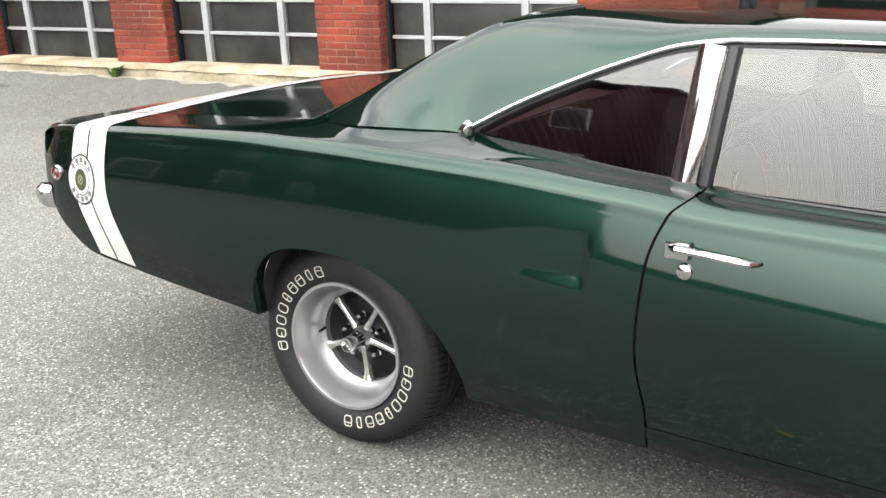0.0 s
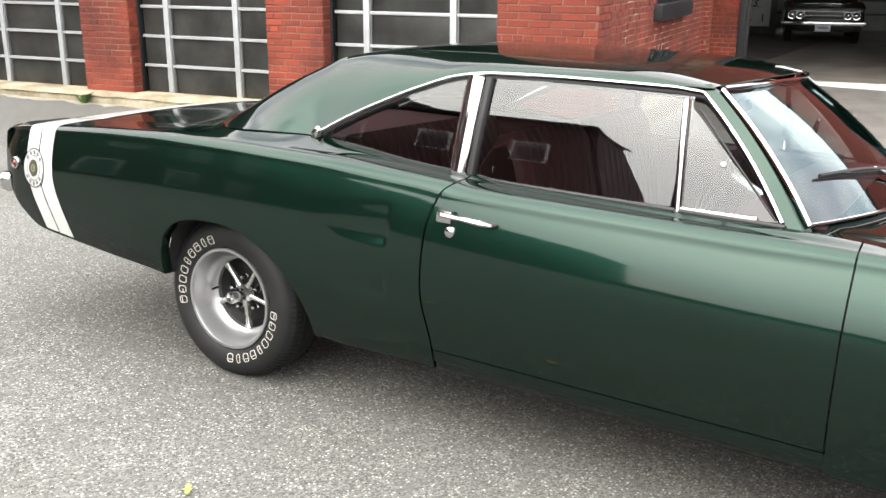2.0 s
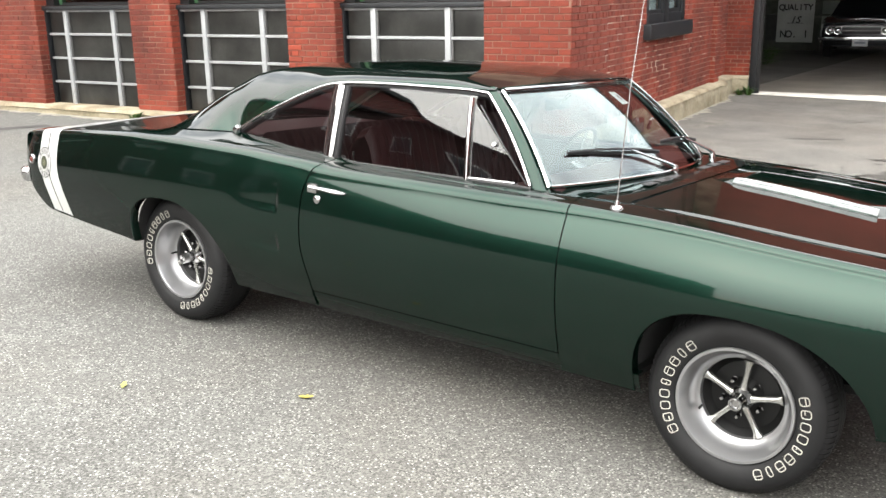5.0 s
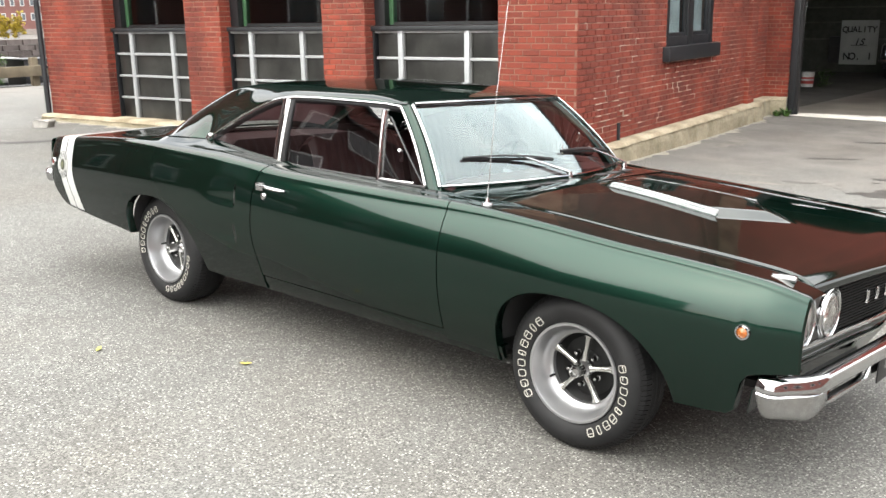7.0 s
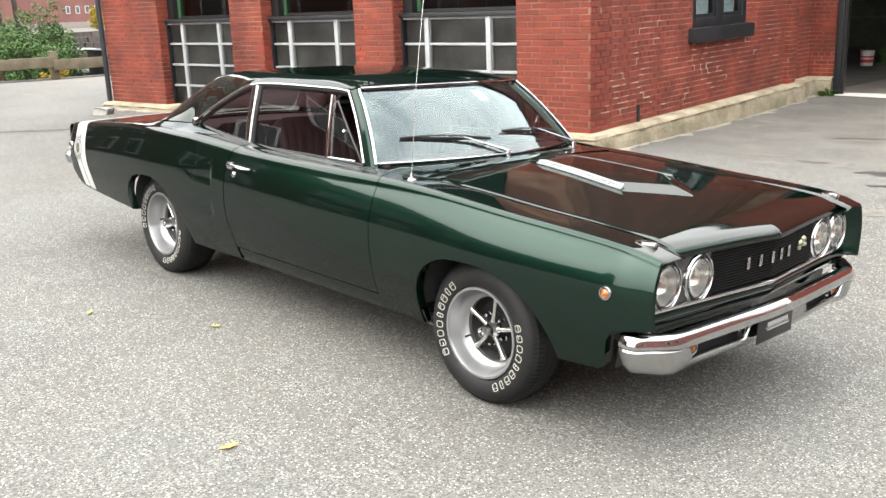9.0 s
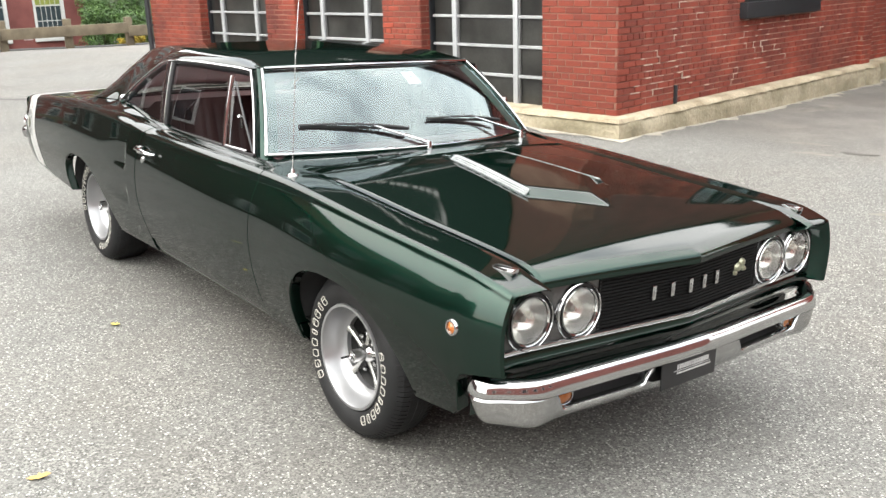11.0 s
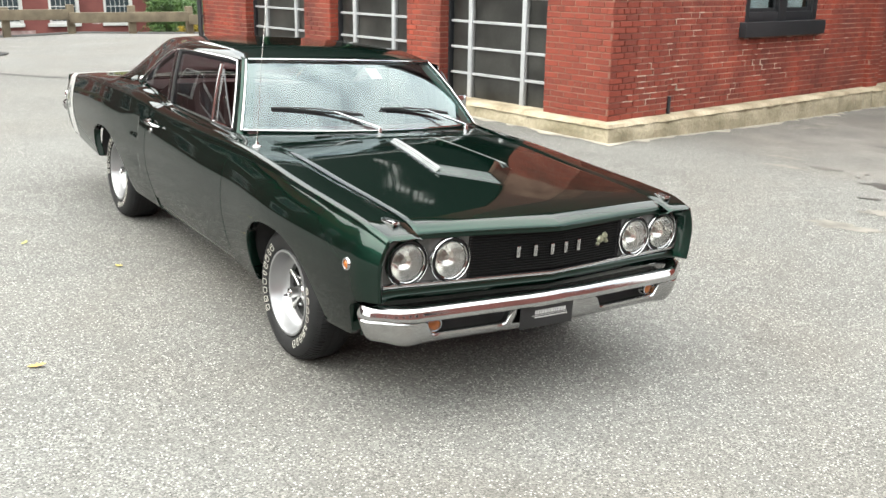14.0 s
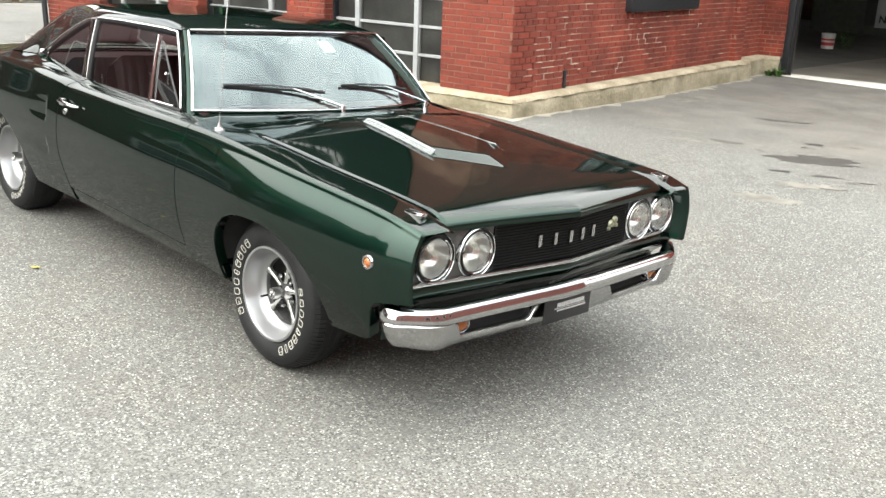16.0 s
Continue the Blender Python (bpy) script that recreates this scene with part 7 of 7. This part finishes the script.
# stains on the yard
DAMP = (0.036, 0.034, 0.030)
for i, (x, y, rx, ry, tn) in enumerate(((0.86, 5.78, 0.40, 0.20, 0.55), (0.92, 4.93, 0.075, 0.045, 0.5), (1.26, 5.10, 0.12, 0.035, 0.5), (0.72, 5.52, 0.10, 0.07, 0.3), (0.45, 6.63, 0.10, 0.05, 0.5), (0.48, 6.35, 0.04, 0.03, 0.5), (0.24, 5.94, 0.035, 0.02, 0.5), (0.29, 5.71, 0.03, 0.02, 0.2), (1.60, 5.18, 0.06, 0.025, 0.5), (1.52, 5.05, 0.035, 0.02, 0.5), (-0.51, 7.80, 0.32, 0.035, 0.55), (0.75, 6.9, 0.05, 0.02, 0.4), (0.62, 4.62, 0.02, 0.015, 0), (0.9, 4.35, 0.016, 0.012, 0), (-0.6, 9.6, 0.2, 0.03, 0.5), (0.3, 10.4, 0.3, 0.05, 0.4), (-0.9, 12.6, 0.3, 0.06, 0.2))):
    patch("damp_stain", x, y, rx, ry, DAMP if i != 6 else (0.05, 0.046, 0.042), 0.55, "dark damp oily stain on the asphalt", seed=20, turn=tn, shape=20 + i)
patch("damp_stain", -0.12, 5.79, 0.13, 0.08, (0.060, 0.056, 0.050), 0.7, "faint round stain on the asphalt", seed=41, turn=0.5)
for i, (x, y, rx, ry, tn) in enumerate(((1.31, 3.95, 0.26, 0.09, 0.45), (1.35, 4.60, 0.26, 0.09, 0.5), (-2.0, 8.3, 0.12, 0.5, 0.12), (-0.75, 5.9, 0.22, 0.05, 0.5), (-0.38, 5.47, 0.2, 0.06, 0.5))):
    patch("dust_streak", x, y, rx, ry, (0.128, 0.119, 0.103), 0.9, "pale dust streak on the asphalt", seed=30, turn=tn, shape=30 + i, lift=0.003)
# joint between two laid strips of asphalt behind the coupe
bm = bmesh.new()
rows_mesh(bm, [[(-10.9 + 0.626 * y + 0.02 * math.sin(y * 3.1) + 0.012 * math.sin(y * 9) + d, y, ground_z(-10.9 + 0.626 * y + d, y) + 0.005) for d in (-0.12, 0.12)] for y in spread(-6, 3.0, 70)])
tagged(part("asphalt_joint", bm, surface("dark_joint", (0.05, 0.0475, 0.045), 0.9, 0, 0, 0.3, 3, 60, 0.4), smooth=0), "dark joint line between two strips of asphalt", "joint", kind="structure")


# ---- inside the bay ----
def in_bay(ob, u, v, z=-0.03, turn=0):
    ob.matrix_basis = YARD @ pose(u, v, z, 0, 0, turn)
    return ob


def quality_sign():
    root = tagged(empty("sign_board"), "white painted board lettered QUALITY IS NO. 1", "sign")
    W, H = 0.94, 1.16
    part("board", boxes(((-W / 2, 0, 0), (W / 2, 0.03, H)), bevel=0.006), surface("dull_white_board", (0.42, 0.43, 0.42), 0.7, 0, 0, 0.1, 3, 60, 0.05), root)
    for text, z, size, shear, pitch in (("QUALITY", 0.85, 0.215, 0, 0.122), ("IS", 0.51, 0.25, 0.35, 0.13), ("NO. 1", 0.13, 0.26, 0, 0.145)):
        for k, ch in enumerate(text):
            if ch == " ":
                continue
            cu = bpy.data.curves.new("letter", "FONT")
            cu.body, cu.size, cu.align_x, cu.extrude, cu.shear, cu.offset = ch, size, "CENTER", 0.002, shear, 0.006
            cu.materials.append(BLACK)
            tmp = new("letter", cu)
            dg = bpy.context.evaluated_depsgraph_get()
            me = bpy.data.meshes.new_from_object(tmp.evaluated_get(dg))
            bpy.data.objects.remove(tmp)
            ob = new("letter", me)
            ob.parent = root
            ob.matrix_basis = pose((k - (len(text) - 1) / 2) * pitch, -0.003, z, 90, 0, 0) @ Matrix.Diagonal((0.9, 1, 1, 1))
    part("underline", boxes(((-0.2, -0.004, 0.50), (0.22, 0.0, 0.512))), BLACK, root)
    return root


in_bay(quality_sign(), -0.72, 18.2, 0.235)


def parked_car():
    """A dark saloon standing in the bay, its nose to the yard (-y)."""
    root = tagged(empty("parked_car"), "black classic saloon parked inside the garage", "car")
    paint = surface("black_car_paint", (0.006, 0.007, 0.010), 0.25, 0.2, 1.0, 0.1, 3, 300, 0)
    b = bmesh.new()
    rows = []
    for y, w, z0, z1 in ((-2.55, 0.78, 0.42, 0.80), (-2.52, 0.88, 0.34, 0.88), (-2.2, 0.93, 0.30, 0.93), (-1.2, 0.95, 0.28, 0.98), (0.0, 0.95, 0.28, 1.0), (1.5, 0.95, 0.30, 0.98), (2.4, 0.90, 0.36, 0.92), (2.5, 0.80, 0.45, 0.85)):
        rows.append([(-w * 0.92, y, z0), (-w, y, (z0 + z1) / 2), (-w * 0.97, y, z1 - 0.05), (-w * 0.9, y, z1), (0, y, z1 + 0.03), (w * 0.9, y, z1), (w * 0.97, y, z1 - 0.05), (w, y, (z0 + z1) / 2), (w * 0.92, y, z0), (0, y, z0)])
    g = rows_mesh(b, rows, closed=True)
    b.faces.new(g[0])
    b.faces.new(g[-1])
    part("body", b, paint, root)
    b = bmesh.new()
    rows = []
    for y, w, z in ((-0.75, 0.80, 0.98), (-0.25, 0.62, 1.38), (0.9, 0.62, 1.40), (1.6, 0.78, 0.98)):
        rows.append([(-w, y, z - (0.02 if z > 1.2 else 0)), (-w * 0.8, y, z), (0, y, z + 0.02), (w * 0.8, y, z), (w, y, z - (0.02 if z > 1.2 else 0)), (w, y, 0.95), (-w, y, 0.95)])
    rows_mesh(b, rows, closed=True)
    part("cabin", b, surface("dark_cabin_glass", (0.01, 0.012, 0.016), 0.08, 0, 0.5), root)
    for sx in (-1, 1):
        for y in (-1.5, 1.45):
            b = bmesh.new()
            lathe(b, [(0.10, sx * 0.86), (0.30, sx * 0.86), (0.335, sx * 0.83), (0.335, sx * 0.68), (0.2, sx * 0.66)], 28, "x", pose(0, y, 0.335))
            part("wheel", b, RUBBER, root)
        for dx in (0.52, 0.70):
            b = bmesh.new()
            lathe(b, [(0.001, -0.035), (0.06, -0.03), (0.075, -0.02), (0.09, -0.022), (0.095, 0.0)], 20, "y", pose(sx * dx, -2.54, 0.70))
            part("headlamp", b, CHROME, root)
    part("bumper", boxes(((-0.93, -2.66, 0.47), (0.93, -2.56, 0.56)), bevel=0.02), CHROME, root, "chrome bumper")
    part("grille", boxes(((-0.42, -2.56, 0.62), (0.42, -2.53, 0.78)), bevel=0.01), BLACK, root)
    part("grille_bar", boxes(((-0.42, -2.57, 0.69), (0.42, -2.56, 0.70))), CHROME, root)
    part("plate", boxes(((-0.17, -2.675, 0.34), (0.17, -2.665, 0.50)), bevel=0.004), surface("plate_white", (0.55, 0.57, 0.58), 0.5), root, "pale number plate")
    part("plate_bar", boxes(((-0.12, -2.678, 0.40), (0.12, -2.675, 0.45))), surface("plate_grey", (0.25, 0.27, 0.30), 0.5), root)
    return root


in_bay(parked_car(), 1.02, 18.1, -0.03, 4)


def bucket():
    b = bmesh.new()
    lathe(b, [(0.001, 0.01), (0.125, 0.0), (0.128, 0.01), (0.150, 0.33), (0.158, 0.335), (0.158, 0.355), (0.150, 0.36), (0.145, 0.34), (0.12, 0.02)], 28, "z")
    ob = tagged(part("bucket", b, surface("white_plastic", (0.62, 0.62, 0.60), 0.4)), "white plastic bucket with red printed bands", "bucket")
    for z0, z1 in ((0.10, 0.17), (0.21, 0.25)):
        b = bmesh.new()
        r = lambda z: 0.1285 + 0.022 * z / 0.33 + 0.001
        lathe(b, [(r(z0), z0), (r(z1), z1)], 28, "z")
        part("printed_band", b, surface("red_print", (0.5, 0.05, 0.05), 0.4), ob)
    b = bmesh.new()
    tube(b, [(0.155 * math.cos(a), 0.155 * math.sin(a), 0.34 - 0.10 * math.sin(a * 0.5 + 0) * 0) for a in spread(0, 3.14, 12)], 0.003, 5)
    part("bail", b, BRUSHED, ob)
    return ob


in_bay(bucket(), -0.80, 13.3)
b = bmesh.new()
rnd = random.Random(9)
for k in range(160):
    p = Vector((rnd.gauss(0, 0.10), rnd.gauss(0, 0.10), abs(rnd.gauss(0.22, 0.10))))
    s = 0.035
    m = Matrix.Translation(p) @ Euler((rnd.uniform(-1, 1), rnd.uniform(-1, 1), rnd.uniform(0, 6.3))).to_matrix().to_4x4()
    b.faces.new([b.verts.new(m @ Vector(v)) for v in ((-s, 0, 0), (0, -s * 0.4, 0), (s, 0, 0), (0, s * 0.4, 0))])
in_bay(tagged(part("potted_plant", b, LEAF_G, smooth=0), "small leafy green plant beside the bucket", "plant", kind="stuff"), -0.50, 13.5)

# shelf and cabinet along the back wall, ledge boards; dark tones carry the shade
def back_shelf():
    root = tagged(empty("wall_shelving"), "wooden boarding and shelf along the garage wall, shade put into the colours", "shelving")
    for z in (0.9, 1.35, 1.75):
        part("board", boxes(((-3.0, 0.0, z), (-0.12, 0.06, z + 0.04)), bevel=0.004), surface("shade_toned_board", (0.12, 0.12, 0.10), 0.8), root)
    part("panel", boxes(((-3.0, 0.062, 0.0), (-0.12, 0.10, 2.2))), surface("shade_toned_panel", (0.07, 0.075, 0.06), 0.8), root)
    part("box", boxes(((-1.5, -0.3, 0.3), (-0.95, 0.0, 1.0)), bevel=0.01), surface("shade_toned_cabinet", (0.03, 0.03, 0.03), 0.6), root)


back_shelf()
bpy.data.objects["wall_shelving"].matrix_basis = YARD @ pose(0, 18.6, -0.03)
lining = at_yard(tagged(part("wall_lining", boxes(((-2.0, 22.5, -0.03), (9.0, 22.56, 1.35))), surface("pale_lining", (0.34, 0.36, 0.33), 0.8, 0, 0, 0.15, 2, 40, 0.05), smooth=0), "pale panelling on the back wall of the garage", "panelling", kind="structure"))
# Battens share the boards' colour, darkened for the bay's shade.
for z in (0.4, 0.8, 1.25):
    part("batten", boxes(((-2.0, 22.44, z), (9.0, 22.498, z + 0.06)), bevel=0.004), surface("shade_toned_board", (0.12, 0.12, 0.10), 0.8), lining)

# ---- brick by brick ----
FRONT = Matrix(((1, 0, 0, 0), (0, 1, 0, 0), (0, 0, 1, 0), (0, 0, 0, 1)))
brick_face(wall_front, FRONT, -9.62, 0.0, BZ, TOPZ, [(a, b, 0.0, 3.3) for a, b in OPEN], lambda u, z: u > -0.98 and z < 2.2, 11)
# reveals of the openings, on the sides that face the yard's right
for k, (a, b) in enumerate(OPEN):
    jm = Matrix(((0, -1, 0, a), (1, 0, 0, 0), (0, 0, 1, 0), (0, 0, 0, 1)))
    brick_face(wall_front, jm, 0.0, 0.32, BZ, TOPZ, [], lambda u, z: False, 21 + k)
for k, (v0, v1, u) in enumerate(SIDE):
    sm = Matrix(((0, -1, 0, u), (1, 0, 0, 0), (0, 0, 1, 0), (0, 0, 0, 1)))
    brick_face(wall_side, sm, v0, v1, BZ, TOPZ, [(WIN[0], WIN[1], 1.12, WIN[3])], (lambda u_, z: z < 2.2) if k == 0 else (lambda u_, z: u_ < 1.7 and z < 1.5), 31 + k)
brick_face(wall_bay, Matrix.Translation((0, RET, 0)), -0.14, 0.29, BZ, TOPZ, [], lambda u, z: False, 41)
brick_face(wall_side, Matrix.Translation((0, 6.05, 0)), -0.045, 0.032, BZ, TOPZ, [], lambda u, z: False, 42)


def mortar_patches(m, starts, seed):
    """Pale smears of fresh mortar that follow the joints in steps."""
    rnd = random.Random(seed)
    verts, faces = [], []

    def smear(u0, u1, z0, z1):
        if z1 > 1.10 and u1 > WIN[0] - 0.12 and u0 < WIN[1] + 0.12:
            return
        k = len(verts)
        j = lambda: rnd.uniform(-0.003, 0.003)
        for u, z in ((u0 + j(), z0 + j()), (u1 + j(), z0 + j()), (u1 + j(), z1 + j()), (u0 + j(), z1 + j())):
            verts.append(tuple(m @ Vector((u, -0.0135, z))))
        for u, z in ((u0 - 0.002, z0 - 0.002), (u1 + 0.002, z0 - 0.002), (u1 + 0.002, z1 + 0.002), (u0 - 0.002, z1 + 0.002)):
            verts.append(tuple(m @ Vector((u, -0.002, z))))
        faces.append((k, k + 1, k + 2, k + 3))
        for a in range(4):
            b = (a + 1) % 4
            faces.append((k + a, k + b, k + 4 + b, k + 4 + a))

    for u, row, steps in starts:
        for _ in range(steps):
            z = BZ + row * COURSE
            length = rnd.choice((0.05, 0.10, 0.16))
            way = rnd.choice((-1, 1))
            lo, hi = min(u, u + way * length), max(u, u + way * length)
            smear(lo, hi, z - 0.004, z + 0.004)
            u += way * length
            if rnd.random() < 0.45:
                smear(u - 0.0035, u + 0.0035, z - COURSE + 0.006, z - 0.006)
            row -= 1
            if row < 1:
                break
    me = bpy.data.meshes.new("mortar_patch")
    me.from_pydata(verts, [], faces)
    me.materials.append(surface("fresh_pale_mortar", (0.36, 0.28, 0.225), 0.95, 0, 0, 0.25, 8, 90, 0.4))
    ob = tagged(new("mortar_patch", me), kind="stuff")
    ob.parent = wall_side


pier = Matrix(((0, -1, 0, 0.0), (1, 0, 0, 0), (0, 0, 1, 0), (0, 0, 0, 1)))
field = Matrix(((0, -1, 0, -0.045), (1, 0, 0, 0), (0, 0, 1, 0), (0, 0, 0, 1)))
mortar_patches(pier, [(0.55, 6, 4), (0.75, 5, 3), (0.92, 7, 5), (0.30, 4, 2), (0.98, 12, 2), (0.42, 8, 3), (0.66, 9, 3), (0.15, 20, 1), (0.60, 24, 1)], 51)
rnd = random.Random(5)
mortar_patches(field, [(2.75, 12, 4), (3.05, 11, 5), (3.3, 9, 4), (2.95, 5, 3), (3.7, 12, 3), (1.25, 9, 2), (1.7, 14, 2), (3.5, 7, 3), (2.5, 4, 3), (4.6, 13, 3)] + [(rnd.uniform(1.2, 5.9), rnd.randint(2, 26), 1) for _ in range(22)], 52)
